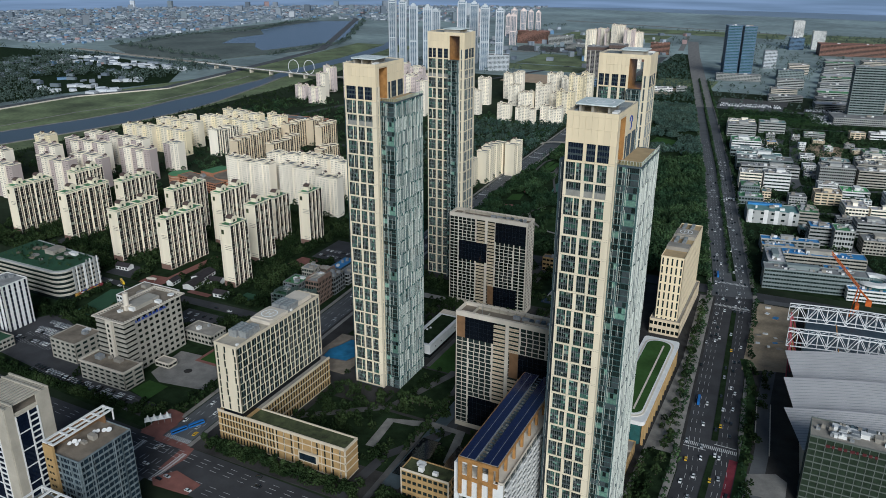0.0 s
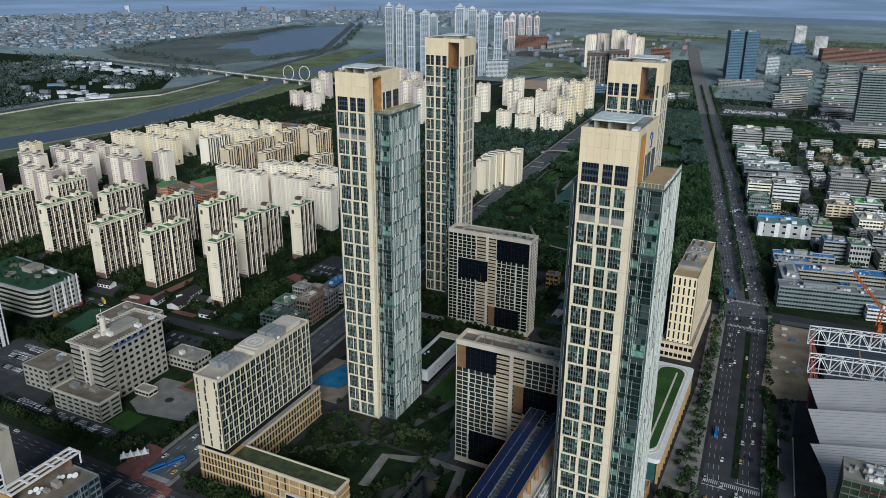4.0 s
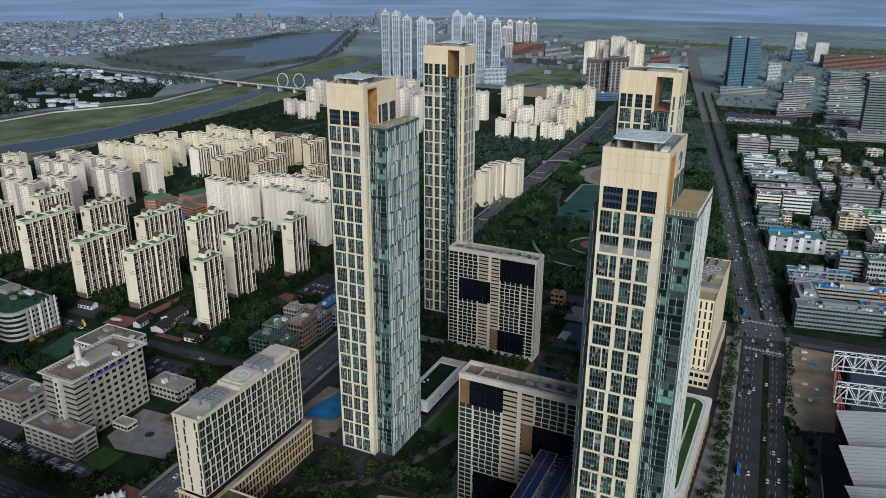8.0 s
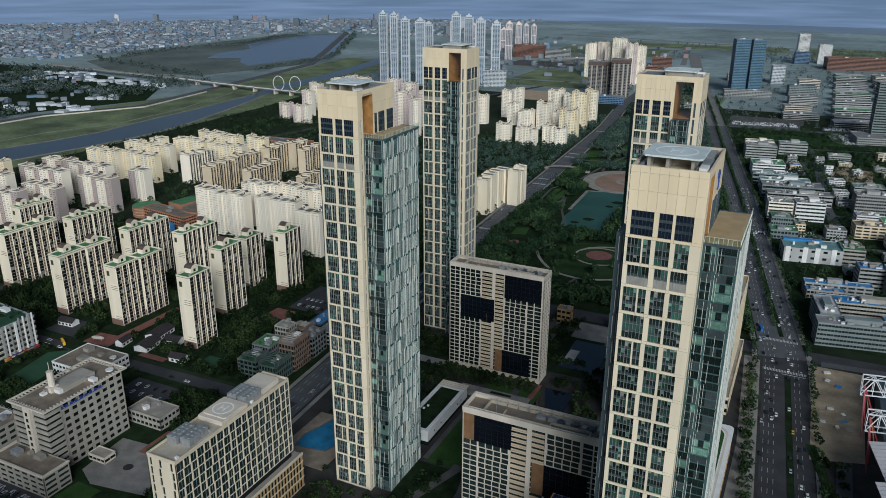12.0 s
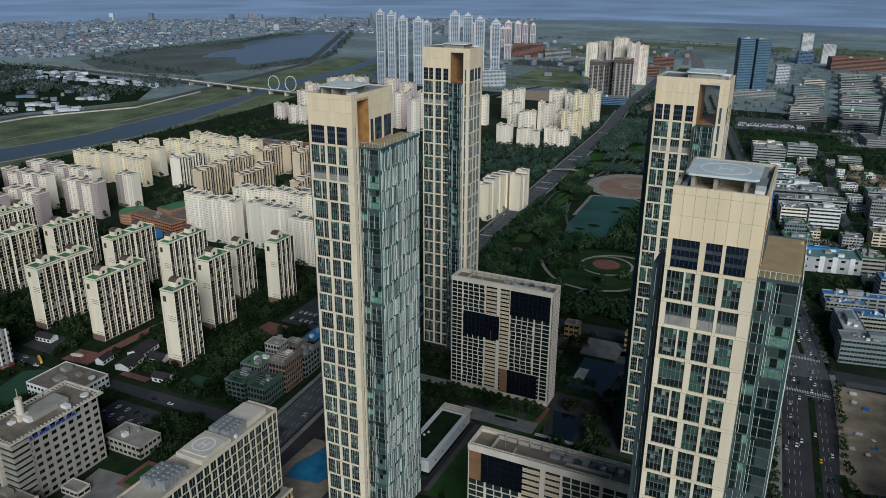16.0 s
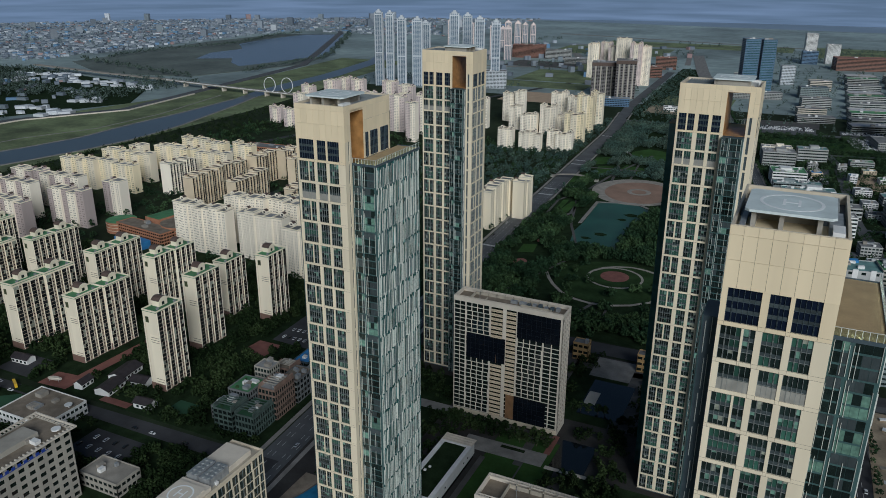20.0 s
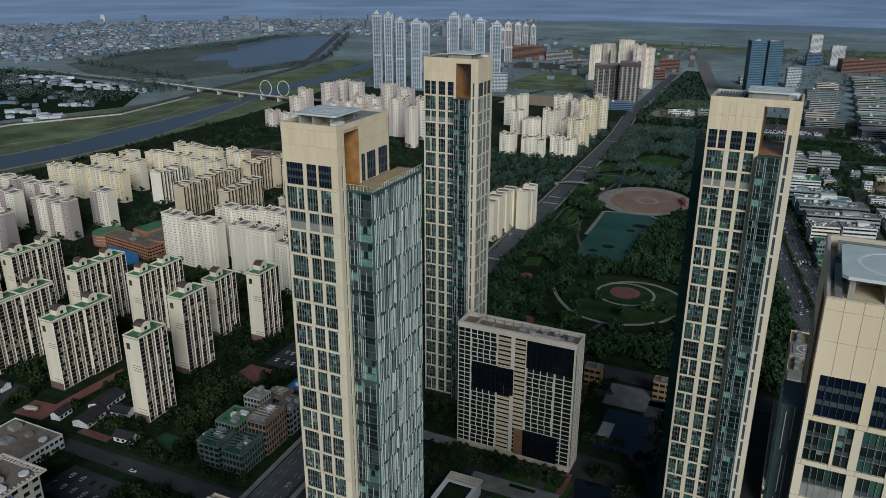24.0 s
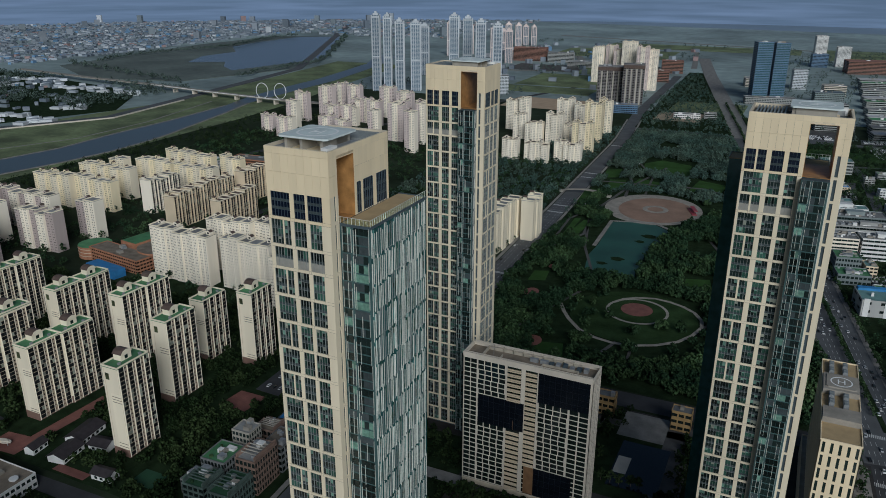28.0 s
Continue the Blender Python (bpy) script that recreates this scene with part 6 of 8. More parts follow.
# kindergarten and small houses by the street
for x, y, w, l, rz in ((-236, 80, 12, 18, 8), (-243, 101, 13, 22, 8), (-222, 96, 10, 14, 98), (-258, 76, 7, 12, 8), (-196, 74, 8, 14, 94), (-330, 82, 8, 16, 94)):
    h, r = 4.2, 2.4
    pv = thing("low_pavilion", "white low pavilion with a dark pitched roof", "pavilion", x, y, 0, rz, "low pavilions by the street")
    wl = Mesher().box(-w / 2, -l / 2, 0, w / 2, l / 2, h)
    for sy in (-l / 2, l / 2 - 0.3):
        k = len(wl.v)
        wl.v += [(-w / 2, sy, h), (w / 2, sy, h), (0, sy, h + r), (-w / 2, sy + 0.3, h), (w / 2, sy + 0.3, h), (0, sy + 0.3, h + r)]
        wl.f += [(k, k + 1, k + 2), (k + 3, k + 5, k + 4), (k, k + 2, k + 5, k + 3), (k + 1, k + 4, k + 5, k + 2)]
        wl.k += [0] * 4
    part("wall", wl, "white", pv)
    for sx in (-1, 1):
        rfm, k = Mesher(), 0
        for dz in (0.02, 0.3):
            rfm.v += [(0, -l / 2 - 0.6, h + r + dz), (0, l / 2 + 0.6, h + r + dz), (sx * (w / 2 + 0.8), l / 2 + 0.6, h - 0.3 + dz), (sx * (w / 2 + 0.8), -l / 2 - 0.6, h - 0.3 + dz)]
        rfm.f += [(0, 1, 2, 3), (7, 6, 5, 4), (0, 4, 5, 1), (1, 5, 6, 2), (2, 6, 7, 3), (3, 7, 4, 0)]
        rfm.k += [0] * 6
        part("roof_slope", rfm, "roof_dark", pv, "dark tiled roof slope")
        for i in range(int(l / 4)):
            part("window", Mesher().box(sx * w / 2 - 0.04, -l / 2 + 1.2 + i * 4, 1.0, sx * w / 2 + 0.04, -l / 2 + 3.4 + i * 4, 2.8), "glass", pv)
    KEEP.append((x - l * 0.5, y - l * 0.5, x + l * 0.5, y + l * 0.5))
dome = thing("play_shelter", "pale arched play shelter on the red court", "shelter", -282, 71, 0, 10)
part("vault", Mesher().prism(circle(0, 0, 6, 2.4, 14), 2.4, 3.0).prism(circle(0, 0, 4, 1.5, 14), 3.0, 3.6), "concrete", dome)
for x, y in ((-4, -1), (4, -1), (-4, 1), (4, 1)):
    part("post", Mesher().box(x - 0.15, y - 0.15, 0, x + 0.15, y + 0.15, 2.4), "metal", dome)

# low white hall, courts and car parks among the apartments
wh = building("low_hall", "low white hall with grey roof and satellite dish", -247, 34, 44, 34, 10, 0, "white", "roof_brown_deck", 2, seed=41, plant=5, category="hall")
part("dish", Mesher().prism(circle(18, 6, 2.6, n=14), 11.2, 11.9).box(17.6, 5.6, 8, 18.4, 6.4, 11.2), "white", wh, "white satellite dish")
for name, pts, k, lb in (("red_court", [(-292, 64), (-266, 66), (-262, 150), (-272, 150), (-274, 84), (-292, 82)], "paving_red", "reddish paved path between the slabs"), ("play_court", [(-190, 168), (-168, 168), (-166, 190), (-188, 190)], "paving_red", "red and green play court"), ("play_court_2", [(-180, 77), (-163, 77), (-163, 91), (-180, 91)], "turf", "small green court"), ("slab_parking", [(-180, 196), (-136, 194), (-138, 250), (-182, 250)], "asphalt", "car park among the slabs"), ("slab_parking_2", [(-340, 66), (-306, 66), (-306, 92), (-340, 92)], "asphalt", "car park by the street"), ("slab_parking_3", [(-204, 14), (-160, 14), (-160, 40), (-204, 40)], "asphalt", "car park behind the office"), ("red_corner", [(-96, -120), (-78, -122), (-80, -96), (-92, -96)], "paving_red", "red paved street corner"), ("red_path", [(-232, 66), (-206, 66), (-206, 72), (-232, 72)], "paving_red", "red paved street edge")):
    setting(name, Mesher().prism(pts, 0.05, 0.30), k, lb, "paving")
    KEEP.append((min(p[0] for p in pts), min(p[1] for p in pts), max(p[0] for p in pts), max(p[1] for p in pts)))

# brick school with a round wing and blue roof
school = building("brick_school", "red brick school with round wing and green roofs", -462, 340, 78, 22, 15, -8, "school_brick", "roof_brown_deck", 4, seed=25, category="school")
part("round_wing", Mesher().prism(circle(-48, 2, 17, 17, 24), 0, 13, 0, 1), "school_brick roof_green", school)
part("round_wing", Mesher().prism(circle(26, 30, 25, 25, 28), 0, 16, 0, 1), "school_brick roof_brown_deck", school)
part("rear_wing", Mesher().box(-20, 14, 0, 4, 50, 18), "school_brick", school)
part("rear_roof", Mesher().box(-19, 15, 18, 3, 49, 18.3), "roof_green", school)
for j in range(3):
    part("pale_band", Mesher().prism(circle(-48, 2, 17.15, 17.15, 24), 3.4 + j * 3.6, 3.9 + j * 3.6), "beige_trim", school)
    part("pale_band", Mesher().prism(circle(26, 30, 25.15, 25.15, 28), 3.6 + j * 4.2, 4.2 + j * 4.2), "beige_trim", school)
part("blue_roof", Mesher().box(-14, -32, 0, 30, -18, 8.5), "blue_roof", school, "bright blue hall roof")
building("brick_school", "orange brick school near the river", -560, 700, 100, 26, 24, 4, "school_brick", "roof_grey", 5, seed=26, category="school")
building("brick_school", "brick school with a teal roof near the river", -660, 700, 40, 24, 14, 4, "white", "roof_green", 3, seed=27, category="school")

# footbridge over the avenue, park stage and tents
fb = thing("footbridge", "pale arched footbridge over the avenue", "bridge", -104, 803)
arch = Mesher()
for i in range(11):
    u = -34 + i * 6.8
    z = 7.2 - 5.2 * (u / 34) ** 2
    arch.v += [(u, -3, z), (u, 3, z), (u, 3, z - 1), (u, -3, z - 1)]
for i in range(10):
    for k in range(4):
        a, b = i * 4 + k, i * 4 + (k + 1) % 4
        arch.f.append((a, b, b + 4, a + 4))
        arch.k.append(0)
part("deck", arch, "concrete_roof", fb)
for x in (-33, 33):
    part("abutment", Mesher().box(x - 2.5, -4, 0, x + 2.5, 4, 2.2), "stone_grey", fb)
stage = thing("park_stage", "red covered stage beside the clay oval", "stage", 40, 780, 0.3, 20)
part("platform", Mesher().box(-3, -14, 0, 3, 14, 1.2), "sign_red", stage)
part("roof", Mesher().box(-1, -12, 4.4, 4, 12, 4.9), "sign_red", stage)
for y in (-11, 0, 11):
    part("post", Mesher().box(2.6, y - 0.2, 1.2, 3.0, y + 0.2, 4.4), "metal", stage)
for x, y in ((-86, 749), (-77, 997), (-79, 742)):
    tn = thing("park_tent", "small white peaked tent in the park", "tent", x, y, 0.16, 12, "park tents")
    roof = Mesher()
    roof.v += [(-6, -4, 3), (6, -4, 3), (6, 4, 3), (-6, 4, 3), (0, 0, 5.4)]
    roof.f += [(0, 1, 4), (1, 2, 4), (2, 3, 4), (3, 0, 4), (3, 2, 1, 0)]
    roof.k += [0] * 5
    part("canopy", roof, "white", tn)
    for sx in (-5.8, 5.8):
        part("post", Mesher().box(sx - 0.1, -0.1, 0, sx + 0.1, 0.1, 3.1), "metal", tn)
building("depot", "low white depot with red and blue bands", -70, 1446, 52, 22, 9, 12, "white", "roof_grey", 2, seed=52, plant=2)

# ---- convention hall, arena frame, crane, corner block ----
hall = thing("convention_hall", "pale ribbed metal roofs in overlapping pointed sheets", "convention hall", 0, 0)
KEEP.append((284, 30, 460, 150))
part("wall", Mesher().prism([(306, 30), (450, 30), (450, 146), (300, 138)], 0, 18), "concrete", hall)
for k, (ya, yb, xw) in enumerate(((92, 137, 286), (52, 95, 288), (28, 54, 291))):
    m = Mesher()
    n = 10
    for i in range(n):
        u0, u1 = i / n, (i + 1) / n
        def edge(u):
            x = xw + 150 * u
            return x, ya + 8 + 6 * math.sin(u * 2.5) - 12 * (1 - u), 21 + 12 * math.sin(u * 2.2), yb + 14 * u, 30 + 10 * math.sin(u * 2.4)
        a, b = edge(u0), edge(u1)
        sh = 10 * (1 - u0)
        m.quad((a[0] + sh * 1.4, a[1], a[2]), (b[0] + 14 * (1 - u1), b[1], b[2]), (b[0], b[3], b[4]), (a[0], a[3], a[4]), 0)
        m.quad((a[0] + sh * 1.4, a[1], a[2] - 1), (b[0] + 14 * (1 - u1), b[1], b[2] - 1), (b[0] + 14 * (1 - u1), b[1], b[2]), (a[0] + sh * 1.4, a[1], a[2]), 0)
    part("roof_sheet", m, "roof_white", hall)
    r = Mesher()
    for j in range(1, 16):
        f = j / 16
        for i in range(n):
            u0, u1 = i / n, (i + 1) / n
            a, b = (xw + 150 * u0, u0), (xw + 150 * u1, u1)
            pa = Vector((xw + 150 * u0 + 14 * (1 - u0), ya + 8 + 6 * math.sin(u0 * 2.5) - 12 * (1 - u0), 21 + 12 * math.sin(u0 * 2.2))).lerp(Vector((xw + 150 * u0, yb + 14 * u0, 30 + 10 * math.sin(u0 * 2.4))), f)
            pb = Vector((xw + 150 * u1 + 14 * (1 - u1), ya + 8 + 6 * math.sin(u1 * 2.5) - 12 * (1 - u1), 21 + 12 * math.sin(u1 * 2.2))).lerp(Vector((xw + 150 * u1, yb + 14 * u1, 30 + 10 * math.sin(u1 * 2.4))), f)
            r.beam(pa, pb, 0.14)
    part("roof_ribs", r, "mullion", hall)


def truss(parent, x0, y0, x1, y1, z, h, n, bow):
    m = Mesher()
    def P(i, top, side):
        u = i / n
        return (x0 + (x1 - x0) * u, y0 + (y1 - y0) * u + bow * math.sin(u * math.pi) + side * 3.5, z + (h if top else 0) - 6 * u * u)
    for i in range(n):
        for side in (-1, 1):
            for top in (0, 1):
                m.beam(P(i, top, side), P(i + 1, top, side), 0.34)
            m.beam(P(i, i % 2, side), P(i + 1, (i + 1) % 2, side), 0.26)
            m.beam(P(i, 0, side), P(i, 1, side), 0.2)
        m.beam(P(i, 1, -1), P(i, 1, 1), 0.2)
        m.beam(P(i, 1, -1), P(i + 1, 1, 1), 0.16)
    return part("truss", m, "steel_white", parent, "white steel lattice truss")


arena = thing("arena_frame", "unfinished hall with white steel lattice trusses", "building site", 0, 0)
KEEP.append((284, 150, 460, 284))
part("base_wall", Mesher().prism([(298, 160), (450, 150), (450, 262), (298, 256)], 0, 15), "panel_grey", arena, "dark unfinished hall body")
truss(arena, 284, 210, 440, 226, 24, 12, 22, 6)
truss(arena, 286, 166, 440, 184, 22, 12, 22, 5)
for x, y in ((288, 210), (290, 166), (320, 213), (322, 170)):
    part("prop", Mesher().beam((x + 6, y, 0), (x, y, 24), 0.4), "copper", arena, "dark red steel prop")
for x, y in ((286, 196), (288, 154)):
    for dx, dy in ((-4, 8), (-6, -4), (4, 14)):
        part("prop", Mesher().beam((x + dx + 8, y + dy, 0), (x, y + 13, 30), 0.45), "sign_red", arena, "dark red steel prop")
tarp = random.Random(5)
for i in range(11):
    x, y = tarp.uniform(262, 282), tarp.uniform(196, 278)
    w, d, hh = tarp.uniform(2, 5), tarp.uniform(2, 4), tarp.uniform(0.6, 1.6)
    k = tarp.choice(("blue_roof", "white", "steel_white", "concrete_roof"))
    st = thing("site_stack", "stack of site material under a %s sheet" % ("blue" if k == "blue_roof" else "pale"), "site material", x, y, 0.3, tarp.uniform(0, 90), "stacks on the building site")
    part("load", Mesher().box(-w / 2, -d / 2, 0, w / 2, d / 2, hh * 0.6), "earth", st)
    part("sheet", Mesher().prism([(-w / 2 - 0.2, -d / 2 - 0.2), (w / 2 + 0.2, -d / 2 - 0.1), (w / 2 + 0.1, d / 2 + 0.2), (-w / 2, d / 2 + 0.2)], hh * 0.6, hh), k, st)
crane = thing("mobile_crane", "orange lattice crane at the building site", "crane", 331, 262)
cr = Mesher()
for sx in (-1.2, 1.2):
    for sy in (-1.2, 1.2):
        cr.beam((sx, sy, 2), (sx + 3, sy - 2, 40), 0.26)
for i in range(14):
    for sx in (-1.2, 1.2):
        cr.beam((sx + i * 0.214, -1.2 - i * 0.143, 2 + i * 2.7), (sx + (i + 1) * 0.214, 1.2 - (i + 1) * 0.143, 2 + (i + 1) * 2.7), 0.16)
part("mast", cr, "orange", crane)
jb = Mesher()
for k in (0, 2.0):
    jb.beam((3, -2, 40 + k), (-22, 14, 62 + k), 0.3)
for i in range(12):
    jb.beam((3 - i * 2.08, -2 + i * 1.33, 40 + i * 1.83), (3 - (i + 1) * 2.08, -2 + (i + 1) * 1.33, 42 + (i + 1) * 1.83), 0.16)
jb.beam((3, -2, 40), (12, -8, 33), 0.5)
part("jib", jb, "orange", crane)
part("counterweight", Mesher().box(9, -10, 29, 13.5, -6, 33.5), "orange", crane)
part("cab", Mesher().box(-2.5, -4, 0, 3.5, 3, 3.4).box(2, -9, 24, 5, -3, 28), "orange", crane)
part("crawler", Mesher().box(-3.6, -4.5, 0, -2.5, 4.5, 1.2).box(3.5, -4.5, 0, 4.6, 4.5, 1.2), "tyre", crane)
cb = building("corner_block", "grey glass corner block with crowded roof plant", 339, 10.5, 66, 21, 47, 0, "corner_frame", "concrete_roof", 11, glass="glass_olive", seed=31, plant=22, bay=4.2, gap=0.05, band=(0.12, 0.96), category="office building")
rr = random.Random(3)
for i in range(26):
    px, py, q = rr.uniform(-31, 28), rr.uniform(-8.5, 6.5), rr.uniform(0.8, 2.6)
    part("roof_unit", Mesher().box(px, py, 46.3, px + q * 1.3, py + q, 46.9 + rr.uniform(0.4, 2.2)).box(px + 0.2, py + 0.2, 46.3, px + q * 0.6, py + q * 0.5, 49.4), rr.choice(("white", "metal", "concrete_roof", "panel_grey")), cb)
for x, y in ((-22, -4), (4, 2), (20, -3)):
    part("duct", Mesher().beam((x, y, 48), (x + 12, y + 1, 48), 0.6), "metal", cb)

bars = Mesher()
for i, w in enumerate((2.2, 1.4, 2.0, 1.6, 2.4, 1.2, 2.0, 1.8, 1.4)):
    bars.box(-24 + i * 3.1, -10.75, 41.4, -24 + i * 3.1 + w, -10.5, 43.2)
tagged(part("sign_bar", bars, "sign_dull", cb, "dull red wall sign as plain bars"), kind="stuff")

# ---- district east of the main road ----
EAST = [(300, 343, 92, 17, 21, "teal", "roof_grey", 5), (262, 372, 17, 42, 20, "teal", "roof_white", 5), (300, 406, 92, 18, 16, "concrete", "blue_roof", 4), (320, 376, 24, 22, 13, "concrete", "blue_roof", 3),
        (272, 452, 60, 12, 12, "concrete", "blue_roof", 3)]


def corner(x, y, w, d):
    """The middle of a plot w by d whose near left corner is at x, y, in the slant of the main road."""
    c, q = math.cos(radians(10.5)), math.sin(radians(10.5))
    return x + c * w / 2 - q * d / 2, y + q * w / 2 + c * d / 2


PLOTS = [(276, 540, 22, 30, 18, "concrete", "roof_green", 4), (290, 476, 23, 20, 22, "concrete", "blue_roof", 5), (315, 468, 20, 24, 24, "concrete", "roof_green", 4), (246, 430, 34, 12, 9, "concrete", "blue_roof", 2),
         (202, 600, 30, 22, 11, "teal", "roof_green", 2), (200, 636, 24, 24, 16, "teal", "roof_green", 3), (193, 680, 29, 24, 22, "white", "roof_grey", 5), (224, 684, 34, 24, 24, "white", "roof_grey", 5),
         (187, 748, 80, 20, 16, "concrete", "roof_grey", 3), (178, 778, 78, 28, 18, "teal", "roof_grey", 3), (172, 826, 66, 18, 14, "white", "roof_teal", 3), (159, 862, 62, 14, 13, "teal", "roof_teal", 2), (155, 901, 46, 36, 18, "white", "roof_green", 4),
         (134, 1012, 48, 30, 22, "white", "roof_grey", 5), (182, 1068, 44, 22, 20, "white", "roof_teal", 4), (128, 1072, 46, 18, 18, "white", "roof_grey", 4),
         (291, 746, 46, 24, 26, "white", "roof_grey", 6), (340, 756, 62, 26, 24, "concrete", "roof_grey", 6), (290, 642, 32, 22, 16, "beige", "roof_brown_deck", 4), (292, 690, 24, 20, 15, "white", "roof_grey", 4), (322, 692, 34, 28, 9, "white", "roof_bright", 2),
         (326, 598, 26, 36, 14, "white", "roof_white", 3), (354, 606, 66, 15, 13, "white", "roof_white", 3), (338, 526, 46, 26, 18, "concrete", "roof_grey", 4), (344, 470, 52, 26, 16, "concrete", "roof_grey", 4), (372, 660, 46, 24, 18, "white", "roof_grey", 4),
         (296, 800, 34, 22, 14, "white", "roof_grey", 3), (340, 822, 60, 24, 18, "concrete", "roof_grey", 4), (292, 846, 40, 22, 12, "white", "roof_teal", 3), (350, 880, 50, 24, 14, "white", "roof_grey", 3), (330, 1084, 25, 16, 12, "beige", "roof_grey", 3), (362, 1098, 60, 18, 11, "white", "roof_white", 2), (350, 950, 50, 30, 8, "concrete", "roof_green", 2), (258, 1064, 34, 16, 8, "concrete", "roof_green", 2), (392, 400, 50, 30, 16, "white", "roof_grey", 4), (330, 330, 40, 10, 12, "white", "blue_roof", 3), (400, 530, 44, 26, 15, "concrete", "roof_grey", 4)]
EAST += [(*corner(x, y, w, d), w, d, *rest) for x, y, w, d, *rest in PLOTS]
M["teal_wall"] = mat("pale_teal_wall_panel", (0.21, 0.245, 0.24), 0.5, 0.12, 0.1, rnd=0.15, streak=True)
M["roof_teal"] = mat("weathered_teal_roof", (0.16, 0.27, 0.25), 0.7, 0.25, 0.1, fine=0.12)
M["roof_bright"] = mat("bright_green_sports_roof", (0.10, 0.36, 0.11), 0.8, 0.12, 0.1, fine=0.1)
rg = random.Random(77)
for x, y, w, d, h, wl, rf, n in EAST:
    wall_key = {"white": rg.choice(("works_wall", "apt_white", "white")), "concrete": rg.choice(("stone_grey", "works_wall")), "teal": "teal_wall", "beige": "apt_tan"}[wl]
    deep = rg.random() < 0.55
    b = building("works_building", "low %s works building with %s" % ({"white": "white", "concrete": "grey", "beige": "tan", "teal": "pale teal"}[wl], {"roof_grey": "grey roof and plant", "roof_white": "pale metal roof", "blue_roof": "blue metal roof", "roof_green": "green roof", "roof_teal": "weathered teal roof", "roof_bright": "bright green sports roof", "roof_brown_deck": "brown roof deck"}[rf]), x, y, w, d, h, 10.5, wall_key, rf, n, seed=rg.randrange(999), plant=4, group="works east of the main road", ribs=not deep, category="works building", joined=True, bay=rg.choice((2.6, 3.4, 5.0, 7.0)), band=(0.36, 0.82) if deep else (0.28, 0.78), glass="glass")
    m = Mesher()
    for i in range(int(w * d / 60) + 3):
        px, py, q = rg.uniform(-w * 0.44, w * 0.36), rg.uniform(-d * 0.4, d * 0.28), rg.uniform(0.8, 3.0)
        m.box(px, py, h - 0.7, px + q * rg.uniform(0.6, 2.2), py + q * 0.8, h + rg.uniform(-0.2, 1.4), rg.choice((0, 0, 1, 2)))
    tagged(part("roof_clutter", m, "metal concrete_roof white", b), kind="stuff")
    if w * d > 700:
        rx, ry, rw, rd = rg.uniform(-w * 0.3, 0), -d * 0.2, w * rg.uniform(0.2, 0.35), d * rg.uniform(0.3, 0.5)
        part("penthouse", Mesher().box(rx, ry, h - 0.7, rx + rw, ry + rd, h + 3.2).box(rx - 0.4, ry - 0.4, h + 3.2, rx + rw + 0.4, ry + rd + 0.4, h + 3.6), wall_key, b)
wp = building("works_hall", "white works hall with tall blank panels and grey roof", *corner(220, 527, 58, 32), 58, 32, 16, 10.5, "works_wall", "roof_teal", 2, seed=61, plant=4, category="works building", bay=11, gap=0.34, band=(0.55, 0.9))
for u in (-25, -8, 4, 20):
    part("white_pier", Mesher().box(u - 2.4, -16.4, 0, u + 2.4, -15.9, 17.2), "white", wp, "tall white wall panel")
part("roof_strip", Mesher().box(-27, 9, 15.3, 12, 15, 17.5), "blue_roof", wp, "narrow blue roof strip")
ringb = thing("round_hall", "round pale hall with an open ring roof", "building", 352, 352, 0, 0)
part("drum", Mesher().prism(circle(0, 0, 14, 14, 28), 0, 15), "glass_teal", ringb)
part("ring_roof", ring(Mesher(), 0, 0, 10, 17, 15, 17.5, n=32), "white", ringb, "white ring roof")
# smaller works between the larger ones
for i in range(64):
    v = 340 + (i // 5) * 62 + rg.uniform(-14, 14)
    x = 268 - (v - 320) * 0.185 + (i % 5) * 42 + rg.uniform(-8, 8) + 20
    w, d = rg.uniform(10, 24), rg.uniform(9, 18)
    if any(p + 4 < x + w / 2 and x - w / 2 < r - 4 and q + 4 < v + d / 2 and v - d / 2 < s - 4 for p, q, r, s in KEEP[8:]) or v > 1080:
        continue
    building("workshop", "small grey workshop with cluttered flat roof", x, v, w, d, rg.uniform(6, 12), 10.5, rg.choice(("works_wall", "works_wall", "apt_tan", "white")), rg.choice(("roof_grey", "roof_grey", "roof_green", "blue_roof", "roof_teal")), 3, seed=i, plant=3, group="workshops east of the main road", category="workshop", joined=True)
for i, line in enumerate(([(222, 1150), (240, 1072), (261, 753), (281, 620), (296, 570), (323, 520), (345, 430), (372, 360)], [(160, 700), (186, 716), (285, 727), (420, 750)], [(172, 1120), (420, 1168)], [(281, 600), (420, 628)])):
    setting("works_road", strip(Mesher(), line, 13 if i == 0 else 9, 0.0, 0.2 + 0.012 * i), "asphalt_hazed", "narrow paled asphalt works road", "road")
for x, y, w, d in ((213, 978, 32, 96), (140, 1330, 130, 50), (290, 1250, 50, 110), (290, 1340, 90, 40), (205, 612, 60, 16), (244, 620, 34, 36)):
    setting("works_yard", Mesher().box(x - w / 2, y - d / 2, 0.0, x + w / 2, y + d / 2, 0.17), "asphalt_hazed", "asphalt yard with parked cars", "car park")
building("grey_office_slab", "tall grey-green office slab with banded windows", 352, 1275, 62, 24, 104, 10.5, "teal_wall", "roof_grey", 22, seed=3, category="office building", ribs=False, bay=6, joined=True)
building("tower_podium", "long low podium with a pale roof", 350, 1250, 110, 60, 13, 10.5, "works_wall", "roof_grey", 3, seed=8, plant=6, joined=True)
